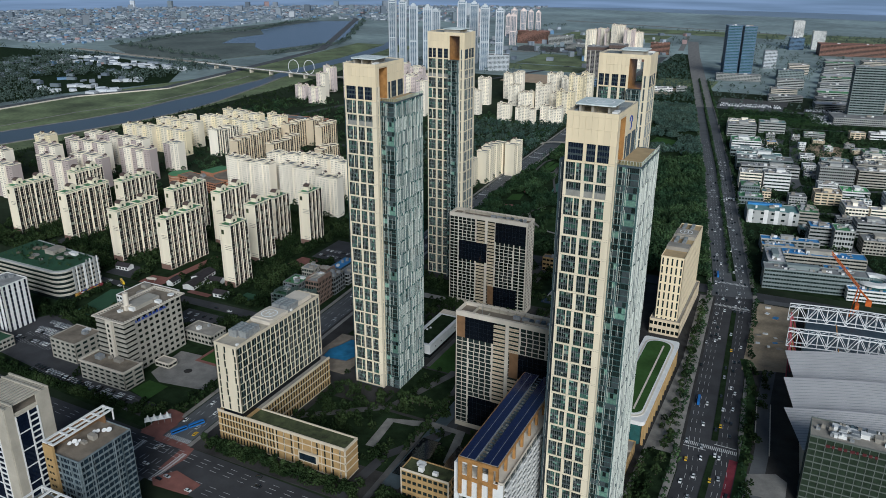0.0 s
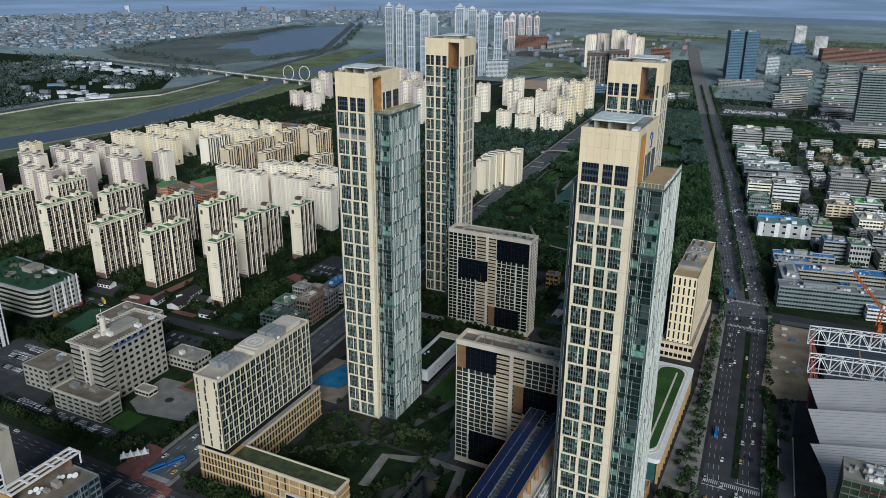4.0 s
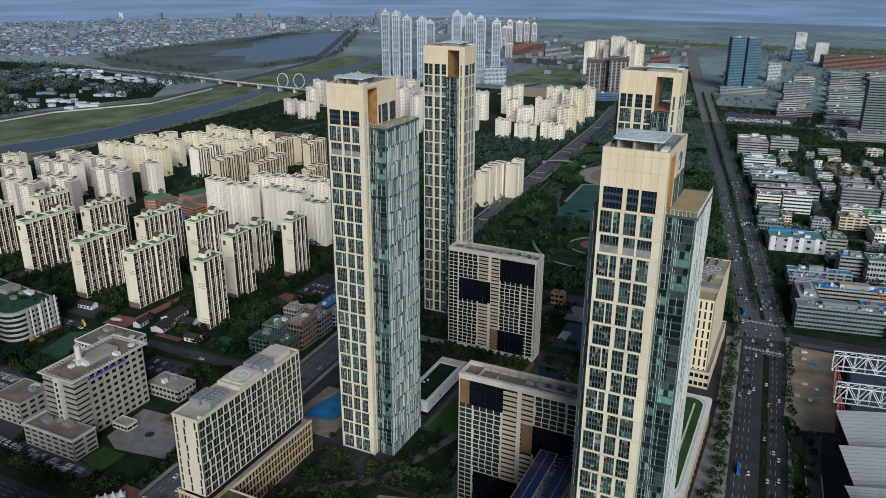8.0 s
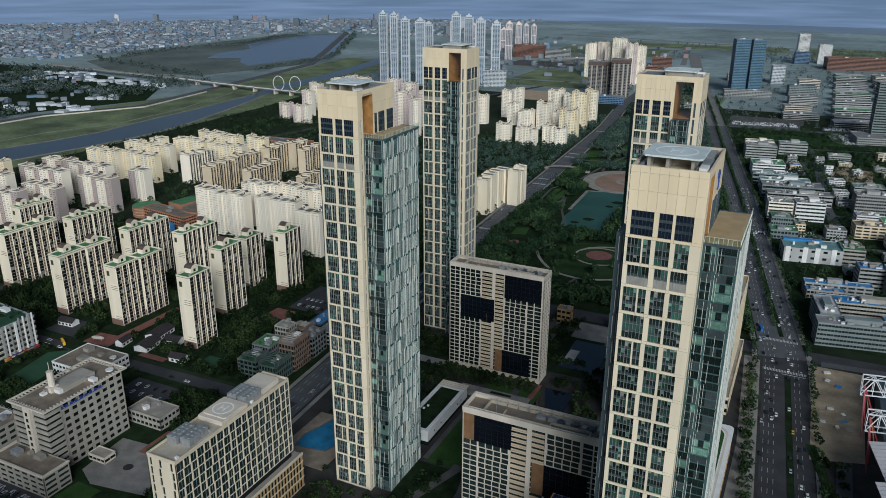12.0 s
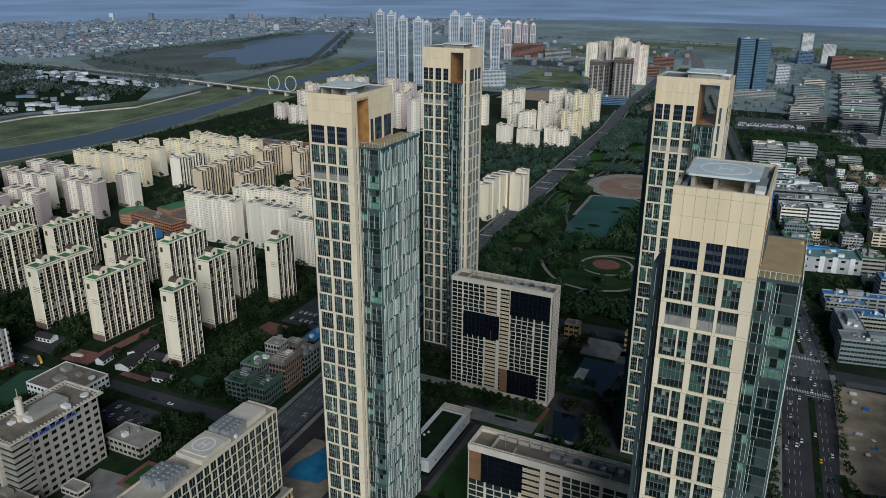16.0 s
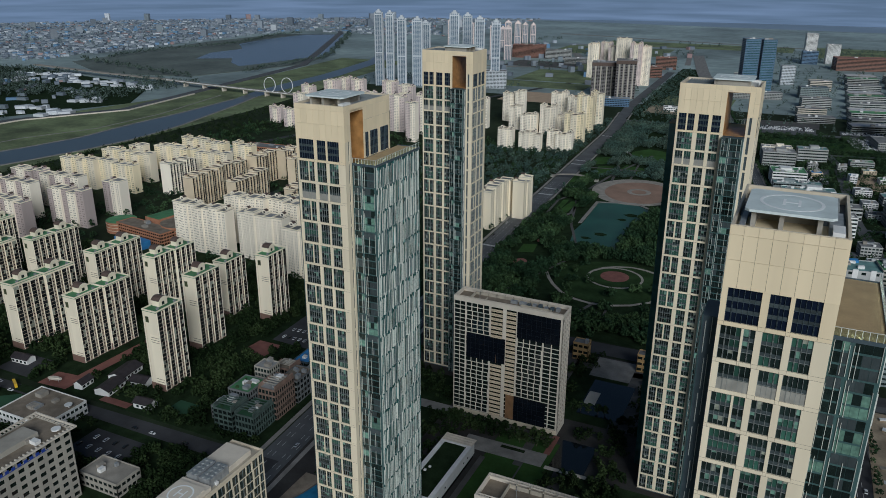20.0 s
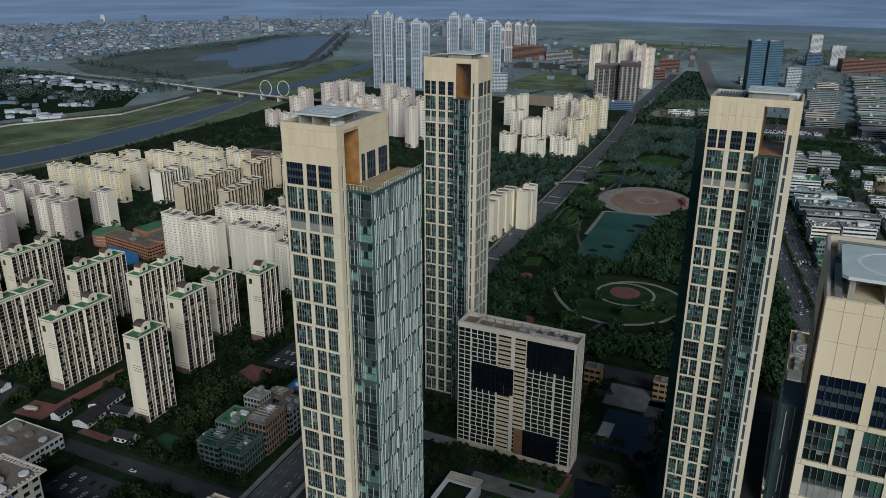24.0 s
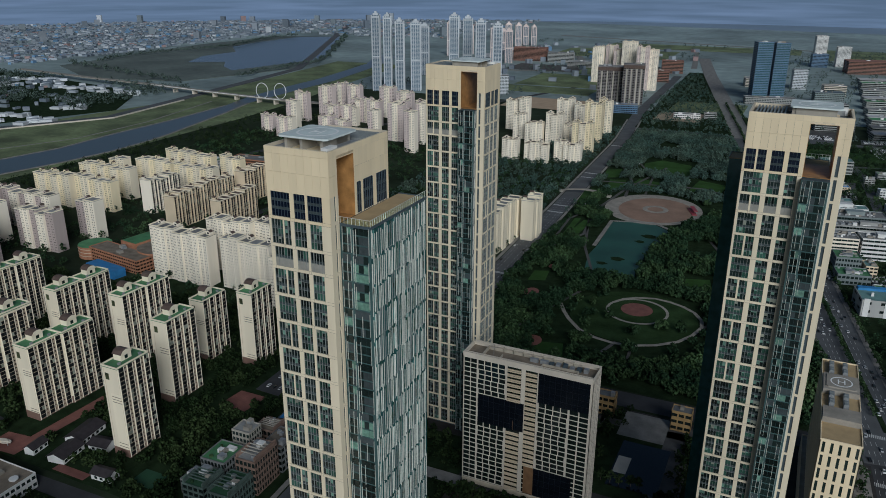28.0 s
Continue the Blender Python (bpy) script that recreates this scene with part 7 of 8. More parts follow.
building("blue_glass_tower", "blue glass office tower of a pair", 40, 1752, 34, 34, 132, 20, "blue_curtain", "roof_grey", 34, glass="glass_teal", seed=4, ribs=False, group="pair of blue glass towers", category="skyscraper", joined=True)
building("blue_glass_tower", "blue glass office tower of a pair", 76, 1768, 31, 34, 130, 20, "blue_curtain", "roof_grey", 34, glass="glass_teal", seed=5, ribs=False, group="pair of blue glass towers", category="skyscraper", joined=True)
building("tower_podium", "long pale podium of the blue glass towers", 70, 1708, 108, 30, 15, 12, "works_wall", "roof_grey", 4, seed=9, plant=6, joined=True)
building("office_block", "blue-grey office block beside the boulevard", 120, 1990, 34, 26, 48, 12, "tower_pale", "roof_grey", 12, seed=15, joined=True, category="office building")
building("office_block", "blue-grey low office block with a dark roof", 188, 1775, 62, 32, 26, 12, "teal_wall", "panel_grey", 6, seed=16, joined=True, category="office building")
building("office_block", "dark blue glazed podium of the white tower", 160, 2520, 46, 30, 40, 10, "blue_curtain", "roof_grey", 9, seed=17, joined=True, category="office building")
building("white_tower", "slim white apartment tower on a blue podium", 158, 2550, 34, 30, 92, 10, "white", "roof_grey", 26, seed=6, category="apartment building")
building("white_tower", "white apartment tower in the distance", 225, 2560, 40, 26, 60, 10, "white", "roof_grey", 18, seed=7, category="apartment building")
FAR = [(298, y, 76, 34, 12 + i % 3 * 3, "white", ("roof_white", "roof_grey", "roof_green")[i % 3]) for i, y in enumerate((1385, 1436, 1500, 1570, 1650, 1740, 1840, 1950, 2060, 2180))]
FAR += [(400, 1420 + i * 120, 90, 50, 18, "concrete", "roof_grey") for i in range(7)] + [(200, 1440, 70, 26, 12, "white", "roof_grey"), (190, 1530, 56, 30, 14, "concrete", "roof_grey"), (196, 1640, 60, 30, 20, "white", "roof_grey"), (200, 1900, 50, 30, 26, "concrete", "roof_grey"), (340, 2420, 220, 60, 36, "brick", "brick"), (-700, 2292, 110, 40, 42, "brick", "brick"), (-596, 2290, 84, 40, 30, "white", "roof_grey"), (-500, 2200, 90, 40, 16, "white", "roof_grey"), (-221, 1970, 44, 30, 30, "brick", "brick"), (-224, 2170, 60, 30, 36, "brick", "brick"), (20, 2000, 60, 40, 20, "concrete", "roof_grey"), (-26, 1460, 24, 16, 12, "white", "roof_grey")]
for i, (x, y, w, d, h, wl, rf) in enumerate(FAR):
    building("far_building", "distant low building with a wide flat roof", x, y, w, d, h, 12, "works_wall" if wl == "white" else wl, rf, seed=i, plant=3, ribs=False, group="distant low buildings", joined=True, bay=12)
# unfinished twin towers and pale towers behind them
for x, y, w, h in ((-269, 1600, 56, 78), (-211, 1576, 46, 88)):
    b = building("unfinished_tower", "grey-brown unfinished apartment tower", x, y, w, 34, h, 12, "raw_frame", "roof_grey", 24, seed=int(-x), plant=4, group="unfinished towers", category="apartment building", joined=True, bay=5)
    part("netting", Mesher().box(-w / 2 - 0.4, -17.4, h - 9, w / 2 + 0.4, 17.4, h - 2), "roof_brown", b, "dark brown safety netting")
    for u in (-0.34, -0.12, 0.12, 0.34):
        part("pale_pier", Mesher().box(w * u - 1.6, -17.5, 0, w * u + 1.6, -16.9, h - 10), "stone_grey", b)
building("site_podium", "blue glazed site podium below the towers", -203, 1456, 60, 26, 17, 12, "blue_curtain", "roof_grey", 4, seed=2, joined=True)
for i, (x, y, w, h) in enumerate(((-372, 1880, 30, 92), (-338, 1886, 30, 98), (-278, 1824, 38, 112), (-235, 1780, 30, 106), (-210, 1792, 20, 98), (-310, 1850, 26, 90))):
    apartment(x - w / 2, y, w, h, True, "apt_pink" if i % 2 else "apt_white", "brick", 16, "pinkish tall apartment tower with red-brown crown", "towers behind the site", 1, True, 10, 2.0, "apt_white")


def slender_tower(x, y, w, d, h, wall, label, group):
    """A high-rise of glass strips between pale piers, with thin floor lines and two belt floors."""
    t = thing("slender_tower", label, "skyscraper", x, y + d / 2, 0, 22, group)
    a, b = w / 2, d / 2
    part("core", Mesher().box(-a, -b, 0, a, b, h), "tower_glass", t)
    piers, n = Mesher(), max(3, round(w / 6))
    for i in range(n + 1):
        u = -a + w * i / n
        q = 1.3 if i in (0, n) else 0.6
        for s in (-1, 1):
            piers.box(u - q, s * b - 0.5, 0, u + q, s * b + 0.5, h + 1)
            piers.box(s * a - 0.5, u * d / w - q, 0, s * a + 0.5, u * d / w + q, h + 1)
    tagged(part("pier", piers, wall, t), kind="stuff")
    floors = Mesher()
    for j in range(1, int(h / 3.1)):
        floors.box(-a - 0.2, -b - 0.2, j * 3.1 - 0.3, a + 0.2, b + 0.2, j * 3.1 + 0.3)
    tagged(part("floor_line", floors, wall, t), kind="stuff")
    for z in (h * 0.45, h * 0.97):
        part("belt", Mesher().box(-a - 0.7, -b - 0.7, z, a + 0.7, b + 0.7, z + 3.2), wall, t)
    part("crown", Mesher().box(-a * 0.7, -b * 0.7, h, a * 0.7, b * 0.7, h + 5).box(-a * 0.3, -b * 0.3, h + 5, a * 0.3, b * 0.3, h + 9), wall, t)
    return t


M["tower_glass"] = mat("blue_grey_tower_glass", (0.10, 0.145, 0.19), 0.3, 0.15, 0.02, spec=0.5, rnd=0.2)
for x, y, w, h in ((-824, 1486, 18, 179), (-800, 1500, 17, 176), (-760, 1488, 19, 166), (-735, 1524, 22, 162), (-850, 1800, 24, 134), (-690, 1650, 22, 172), (-662, 1672, 22, 166), (-580, 1561, 22, 166), (-548, 1590, 20, 158)):
    slender_tower(x, y, w, 20, h, "tower_pale", "pale slender high-rise tower with glass strips", "slender towers by the river")
building("tower_podium", "pale low wing beside the slender towers", -545, 1590, 60, 40, 42, 22, "tower_pale", "roof_grey", 12, seed=44, plant=2, joined=True)
for x, y, w, h in ((-777, 2150, 34, 108), (-740, 2180, 30, 100), (-867, 2460, 32, 76), (-885, 2560, 30, 92), (-850, 2570, 30, 90), (-893, 2773, 28, 72), (-862, 2780, 26, 70), (-960, 2380, 30, 96), (-1000, 2300, 30, 110)):
    slender_tower(x, y, w * 0.7, 20, h, "apt_pink", "pinkish distant high-rise apartment tower", "distant towers")
# ---- river, banks and the far shore ----
setting("river_bank", Mesher().prism([(-1300, 300), (-880, 300), (-870, 640), (-880, 1040), (-905, 1300), (-950, 1500), (-1010, 1980), (-1250, 1980), (-1150, 1160), (-1230, 700)], -0.6, 0.3), "marsh", "grassy river bank with reeds", "river bank")
NEAR_BANK = [(-960, 300), (-925, 440), (-905, 528), (-887, 620), (-879, 713), (-884, 790), (-895, 859), (-925, 980), (-949, 1078), (-984, 1196), (-1000, 1400), (-1010, 1585), (-1055, 1840), (-1140, 2200)]
FAR_BANK = [(-1230, 2200), (-1132, 1965), (-1091, 1734), (-1067, 1583), (-1056, 1400), (-1040, 1264), (-1008, 1145), (-990, 955), (-987, 814), (-975, 690), (-990, 592), (-1030, 440), (-1060, 300)]
river = Mesher().prism(NEAR_BANK + FAR_BANK, 0.3, 0.7)
for name, line in (("embankment_1", NEAR_BANK[:10]), ("embankment_2", FAR_BANK[6:])):
    setting(name, strip(Mesher(), line, 5, 0.2, 1.0), "sidewalk", "pale stone river embankment", "embankment")
setting("bank_path", strip(Mesher(), [(-1085, 320), (-1062, 640), (-1015, 760), (-1020, 930), (-1075, 1180)], 4, 0.2, 0.48), "sidewalk", "pale path along the river bank", "path")
setting("river", river, "far_water", "smooth grey-blue river", "water")
M["mudflat"] = mat("grey_green_mudflat", (0.115, 0.135, 0.115), 0.8, 0.35, 0.006, fine=0.35)
setting("lake_marsh", Mesher().prism([(-1950, 1500), (-1640, 1330), (-1370, 1400), (-1260, 1760), (-1320, 2010), (-1420, 2200), (-1730, 2790), (-2010, 2676), (-2040, 2228)], -0.6, 0.5), "mudflat", "grey-green tidal mudflat", "marsh")
setting("lake", Mesher().prism([(-1660, 1740), (-1560, 1800), (-1480, 1700), (-1400, 1640), (-1350, 1900), (-1330, 2010), (-1420, 2200), (-1560, 2420), (-1730, 2780), (-1900, 2676), (-1900, 2400), (-1860, 2200), (-1730, 2060), (-1740, 1900)], 0.5, 0.9), "lake", "wide pale blue lagoon", "water")
bridge = thing("bridge", "long concrete road bridge with two white ring arches", "bridge", 0, 0)
part("deck", strip(Mesher(), [(-1900, 1330), (-1600, 1290), (-1330, 1264), (-1110, 1232), (-900, 1210), (-700, 1215)], 17, 10, 12), "concrete_roof", bridge)
part("rail", strip(Mesher(), [(-1330, 1255.5), (-1110, 1223.5), (-900, 1201.5)], 0.5, 12, 13.3), "white", bridge)
for x, y in ((-1250, 1252), (-1180, 1242), (-1110, 1232), (-1040, 1225), (-970, 1217), (-920, 1212)):
    part("pier", Mesher().box(x - 2, y - 7, -0.5, x + 2, y + 7, 10), "concrete", bridge)
for x, y in ((-955, 1210), (-915, 1222)):
    m = Mesher()
    for i in range(30):
        a, b = radians(12 * i), radians(12 * i + 12)
        m.beam((x + 13 * math.cos(a), y + 4 * math.cos(a), 28 + 17 * math.sin(a)), (x + 13 * math.cos(b), y + 4 * math.cos(b), 28 + 17 * math.sin(b)), 0.6)
    part("ring_arch", m, "steel_white", bridge, "white steel ring arch")
setting("shore_road", strip(Mesher(), [(-1260, 300), (-1225, 753), (-1126, 934), (-1157, 1161), (-1250, 1760), (-1440, 2135), (-1835, 2902), (-2600, 4400)], 26, -0.2, 1.2), "asphalt_hazed", "wide shore highway", "road")
setting("shore_barrier", strip(Mesher(), [(-1243, 300), (-1208, 753), (-1109, 930), (-1140, 1161)], 3, 0.2, 2.6), "concrete", "pale noise barrier along the highway", "wall")
setting("dark_wood_ground", Mesher().prism([(-1330, 300), (-1280, 760), (-1180, 1000), (-1330, 1210), (-1900, 1330), (-2300, 1300), (-2300, 300)], -0.5, 0.3), "lawn_dark", "dark wooded land beyond the river", "ground")

# far town as boxes too small to pick apart
def far_town(name, label, n, sample, seed, hmin=4, hmax=14, key="city"):
    rg = np.random.default_rng(seed)
    V, F = [], []
    while len(F) < n * 5:
        x, y = sample(rg)
        w, d, h, a = rg.uniform(7, 24), rg.uniform(7, 20), rg.uniform(hmin, hmax), rg.choice([0.25, 0.9]) + rg.normal(0, 0.05)
        if key == "city" and rg.random() < 0.006:
            w, d, h = 26, 18, rg.uniform(25, 45)
        c, s, k = math.cos(a), math.sin(a), len(V)
        for z in (-0.5, h):
            for ux, uy in ((-1, -1), (1, -1), (1, 1), (-1, 1)):
                V.append((x + c * ux * w / 2 - s * uy * d / 2, y + s * ux * w / 2 + c * uy * d / 2, z))
        F += [(k + 4, k + 5, k + 6, k + 7)] + [(k + i, k + (i + 1) % 4, k + 4 + (i + 1) % 4, k + 4 + i) for i in range(4)]
    me = bpy.data.meshes.new(name)
    me.from_pydata(V, [], F)
    me.materials.append(M[key])
    tagged(new(name, me), label, "far town", kind="stuff")


far_town("far_town", "hazy sprawl of low factories and houses", 15000, lambda g: (g.uniform(-4300, -2080), g.uniform(1450, 4500)) if g.random() < 0.8 else (g.uniform(-3600, -1300), g.uniform(2850, 4400)), 3, 3, 8)
far_town("shore_sheds", "pale sheds and low blocks on the far shore", 100, lambda g: (g.uniform(-1900, -1330), g.uniform(820, 1240)), 4, 3, 9)
setting("sea_inlet", Mesher().prism([(-1300, 4150), (700, 4000), (3600, 4050), (3600, 5000), (-1500, 5000)], -0.55, -0.1), "sea", "pale tidal water beyond the plain", "water")
M["shed_white"] = mat("white_shed_roof", (0.55, 0.57, 0.58), 0.6, 0.15, 0.01, island=0.3)
SHEDS = ((-1590, 1187, 40, 14), (-1474, 1193, 40, 14), (-1355, 1178, 40, 14), (-1723, 1145, 30, 20), (-1699, 1244, 40, 12), (-1782, 1231, 30, 14), (-1308, 792, 24, 16), (-1315, 859, 24, 16), (-1211, 841, 14, 16), (-1263, 981, 16, 14))
far_town("white_sheds", "white-roofed sheds in rows on the far shore", 110, lambda g: (lambda c: (c[0] + g.normal(0, c[2]), c[1] + g.normal(0, c[3])))(SHEDS[g.integers(len(SHEDS))]), 14, 4, 8, "shed_white")
far_town("far_plain_blocks", "scattered low blocks on the far plain", 620, lambda g: (g.uniform(460, 1150), g.uniform(1340, 2700)) if g.random() < 0.85 else (g.uniform(-900, -200), g.uniform(1750, 2900)), 5, 4, 16)
far_town("far_east_town", "dense low works beyond the east district", 900, lambda g: (g.uniform(430, 1150), g.uniform(320, 1750)), 6, 6, 22)
for pts, w in (([(-600, 2500), (-420, 2050), (-300, 1700)], 26), ([(-760, 2000), (-300, 2120)], 20), ([(-900, 3300), (300, 3000), (1400, 3100)], 30), ([(-700, 2820), (-250, 2860), (-180, 2300)], 18)):
    setting("far_road", strip(Mesher(), pts, w, -0.4, 0.1), "plaza_stone", "pale straight road across the far plain", "road")
for x0, y0, x1, y1, k in ((-620, 1640, -330, 1740, "marsh"), (-480, 2030, -260, 2180, "marsh"), (-700, 2500, -300, 2780, "marsh"), (-600, 2860, 100, 3050, "marsh"), (150, 2720, 900, 3100, "marsh"), (-560, 1760, -320, 2000, "marsh"), (-700, 2050, -480, 2200, "paving"), (-470, 1420, -290, 1560, "sand"), (-120, 1520, 30, 1660, "marsh"), (120, 1180, 300, 1240, "lawn"), (-130, 1400, -40, 1500, "earth"), (70, 1360, 210, 1420, "paving")):
    setting("far_plot", Mesher().box(x0, y0, -0.5, x1, y1, 0.24), k, "open plot of land", "ground")
setting("green_wedge", Mesher().prism([(-145, 1305), (45, 1305), (-130, 2200), (-178, 2200)], -0.4, 0.2), "lawn_dark", "wooded wedge between the two roads", "ground")
# pale overlay on the far main road, haze given as surface colour
setting("boulevard_far", strip(Mesher(), MAIN[5:], 36, -0.2, 0.3), "plaza_stone", "boulevard running to the plain, paled for the haze", "road")
setting("orange_court", Mesher().prism([(262, 925), (318, 915), (322, 1005), (270, 1010)], 0.1, 0.4), "sand", "orange sandy sports court", "sports ground")

# glowing backdrop: the haze at the end of sight is painted on it
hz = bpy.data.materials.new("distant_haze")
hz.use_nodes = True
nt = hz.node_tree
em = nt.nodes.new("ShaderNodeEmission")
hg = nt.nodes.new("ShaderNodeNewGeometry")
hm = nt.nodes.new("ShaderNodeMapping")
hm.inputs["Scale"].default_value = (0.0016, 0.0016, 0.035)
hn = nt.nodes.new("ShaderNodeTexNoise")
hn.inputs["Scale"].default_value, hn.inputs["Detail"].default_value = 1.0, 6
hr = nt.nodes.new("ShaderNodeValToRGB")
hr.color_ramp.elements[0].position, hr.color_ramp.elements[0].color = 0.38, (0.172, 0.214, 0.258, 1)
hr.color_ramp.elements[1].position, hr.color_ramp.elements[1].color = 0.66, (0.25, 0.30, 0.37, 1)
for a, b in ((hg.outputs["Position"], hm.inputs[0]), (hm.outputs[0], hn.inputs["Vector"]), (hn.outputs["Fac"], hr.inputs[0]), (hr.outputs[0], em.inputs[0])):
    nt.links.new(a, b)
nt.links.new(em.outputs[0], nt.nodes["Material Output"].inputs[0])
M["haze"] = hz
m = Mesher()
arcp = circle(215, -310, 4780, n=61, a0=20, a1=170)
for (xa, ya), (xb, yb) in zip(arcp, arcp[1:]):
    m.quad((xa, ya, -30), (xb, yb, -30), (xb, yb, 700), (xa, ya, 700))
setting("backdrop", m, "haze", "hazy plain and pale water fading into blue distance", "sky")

# ---- trees ----
def tree_template(seed, height, radius, clumps, tall=1.0):
    """Vertices and faces of a crown of many uneven clumps, centred over the origin."""
    rg = np.random.default_rng(seed)
    V, F = [], []
    base = np.array([(1, 0, -0.35), (-0.5, 0.87, -0.35), (-0.5, -0.87, -0.35), (0, 0, 0.9)], float)
    tri = [(0, 1, 3), (1, 2, 3), (2, 0, 3), (1, 0, 2)]
    for i in range(clumps):
        u = rg.uniform(0, 1)
        zz = height * (0.32 + 0.62 * u)
        r = radius * math.sqrt(max(0.05, 1 - (1.75 * (u - 0.38)) ** 2)) * math.sqrt(rg.uniform(0.1, 1.0)) * rg.uniform(0.75, 1.15)
        a = rg.uniform(0, 6.283)
        s = radius * rg.uniform(0.2, 0.42)
        q = base * s * rg.uniform(0.7, 1.3, (4, 3))
        th, ph = rg.uniform(0, 6.283), rg.uniform(-0.7, 0.7)
        R = np.array(Euler((ph, rg.uniform(-0.7, 0.7), th)).to_matrix())
        k = len(V) * 1
        V += list(q @ R.T + np.array((r * math.cos(a), r * math.sin(a), zz)))
        F += [(k + x, k + y, k + z) for x, y, z in tri]
    return np.array(V), np.array(F)


def woods(name, label, pts, seed, smin=0.75, smax=1.35, clumps=30, key="leaf", z=0.0):
    """One mesh of many crowns at the given places."""
    rg = np.random.default_rng(seed)
    temps = [tree_template(seed * 10 + i, 9.0, 3.5, clumps) for i in range(4)]
    VV, FF, k = [], [], 0
    for x, y in pts:
        v, f = temps[rg.integers(4)]
        a, s = rg.uniform(0, 6.283), rg.uniform(smin, smax)
        c, sn = math.cos(a) * s, math.sin(a) * s
        VV.append(np.stack((v[:, 0] * c - v[:, 1] * sn + x, v[:, 0] * sn + v[:, 1] * c + y, v[:, 2] * s * rg.uniform(0.85, 1.15) + z - 0.4), 1))
        FF.append(f + k)
        k += len(v)
    V, F = np.concatenate(VV), np.concatenate(FF)
    me = bpy.data.meshes.new(name)
    me.vertices.add(len(V))
    me.vertices.foreach_set("co", V.astype(np.float32).ravel())
    me.loops.add(len(F) * 3)
    me.loops.foreach_set("vertex_index", F.astype(np.int32).ravel())
    me.polygons.add(len(F))
    me.polygons.foreach_set("loop_start", np.arange(0, len(F) * 3, 3, dtype=np.int32))
    me.update(calc_edges=True)
    me.materials.append(M[key])
    tagged(new(name, me), label, "trees", kind="stuff")


def road_gap(x, y, extra):
    for _, line, w in roads:
        for (ax, ay), (bx, by) in zip(line, line[1:]):
            dx, dy = bx - ax, by - ay
            u = max(0.0, min(1.0, ((x - ax) * dx + (y - ay) * dy) / (dx * dx + dy * dy)))
            if math.hypot(x - ax - u * dx, y - ay - u * dy) < w / 2 + extra:
                return True
    return False


for group in (NEAR,):
    for x, y, L, H in group:
        KEEP.append((x - 3, y - 3, x + 16, y + L + 3))


def free(x, y, gap=3.0, road=3.5):
    return not any(a - gap < x < c + gap and b - gap < y < d + gap for a, b, c, d in KEEP) and not road_gap(x, y, road)


def sow(n, seed, draw, ok=lambda x, y: True):
    rg = np.random.default_rng(seed)
    out, tries = [], 0
    while len(out) < n and tries < n * 12:
        tries += 1
        x, y = draw(rg)
        if ok(x, y) and free(x, y):
            out.append((x, y))
    return out


def in_park(x, y):
    if math.hypot(x + 7, y - 773) < 70 or math.hypot(x - 40, y - 436) < 62 and (math.hypot(x - 40, y - 452) < 31 or math.hypot(x - 40, y - 436) > 53 or math.sin(x * 0.31) + math.sin(y * 0.27) < 1.1):
        return False
    if math.hypot((x - 40) / 68, (y - 418) / 70) < 1 and y < 420 and math.sin(x * 0.16) + math.sin(y * 0.19) < 1.35:
        return False
    if -48 < x < 38 and 522 < y < 720 and not (x > 22 and y < 660) and not (x > 30 and y < 690):
        return False
    if -68 < x < 12 and 950 < y < 1050 or -90 < x < -72 and 600 < y < 700:
        return False
    return x < 228 - (y - 320) * 0.185 and math.sin(x * 0.05 + 1.0) + math.sin(y * 0.037) > -1.5


woods("park_trees", "dense dark green park trees", sow(3600, 1, lambda g: (g.uniform(-92, 220), g.uniform(312, 820)), in_park), 1, key="leaf_park")
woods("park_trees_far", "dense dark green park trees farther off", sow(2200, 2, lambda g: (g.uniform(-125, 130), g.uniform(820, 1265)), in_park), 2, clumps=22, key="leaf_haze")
woods("estate_trees", "garden trees between the apartment slabs", sow(2600, 3, lambda g: (g.uniform(-560, -96), g.uniform(64, 300))), 3, 0.6, 1.15)
woods("estate_trees_far", "garden trees among the farther apartments", sow(2600, 4, lambda g: (g.uniform(-780, -110), g.uniform(300, 1000)), lambda x, y: math.sin(x * 0.04) + math.sin(y * 0.05) > -1.2), 4, 0.6, 1.2, 16, key="leaf_park")
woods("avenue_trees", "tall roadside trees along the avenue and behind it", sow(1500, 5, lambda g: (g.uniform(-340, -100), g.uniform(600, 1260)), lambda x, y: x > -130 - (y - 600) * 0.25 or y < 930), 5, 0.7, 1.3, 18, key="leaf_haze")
woods("office_trees", "trees round the public office", sow(520, 6, lambda g: (g.uniform(-330, -88), g.uniform(-100, 46)), lambda x, y: not (-156 < x < -92 and -92 < y < -4) and not (-302 < x < -260 and -6 < y < 50) and not (x < -196 and y < -30)), 6, 0.55, 1.0)
woods("court_trees", "trees and shrubs in the courts between the towers", sow(520, 7, lambda g: (g.uniform(-12, 130), g.uniform(-88, 160)), lambda x, y: not (38 < x < 78 and 42 < y < 155 and math.sin(x * 0.4 + y * 0.2) > -0.4) and not (58 < x < 70 and -60 < y < 160)), 7, 0.5, 0.95)
woods("court_trees_north", "trees and shrubs north of the slab blocks", sow(420, 8, lambda g: (g.uniform(-60, 126), g.uniform(150, 284)), lambda x, y: not (66 < x < 100 and 186 < y < 260)), 8, 0.5, 1.0)
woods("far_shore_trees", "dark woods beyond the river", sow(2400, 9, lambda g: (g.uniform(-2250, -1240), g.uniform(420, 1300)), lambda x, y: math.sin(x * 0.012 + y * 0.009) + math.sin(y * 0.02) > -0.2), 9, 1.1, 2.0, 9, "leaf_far")
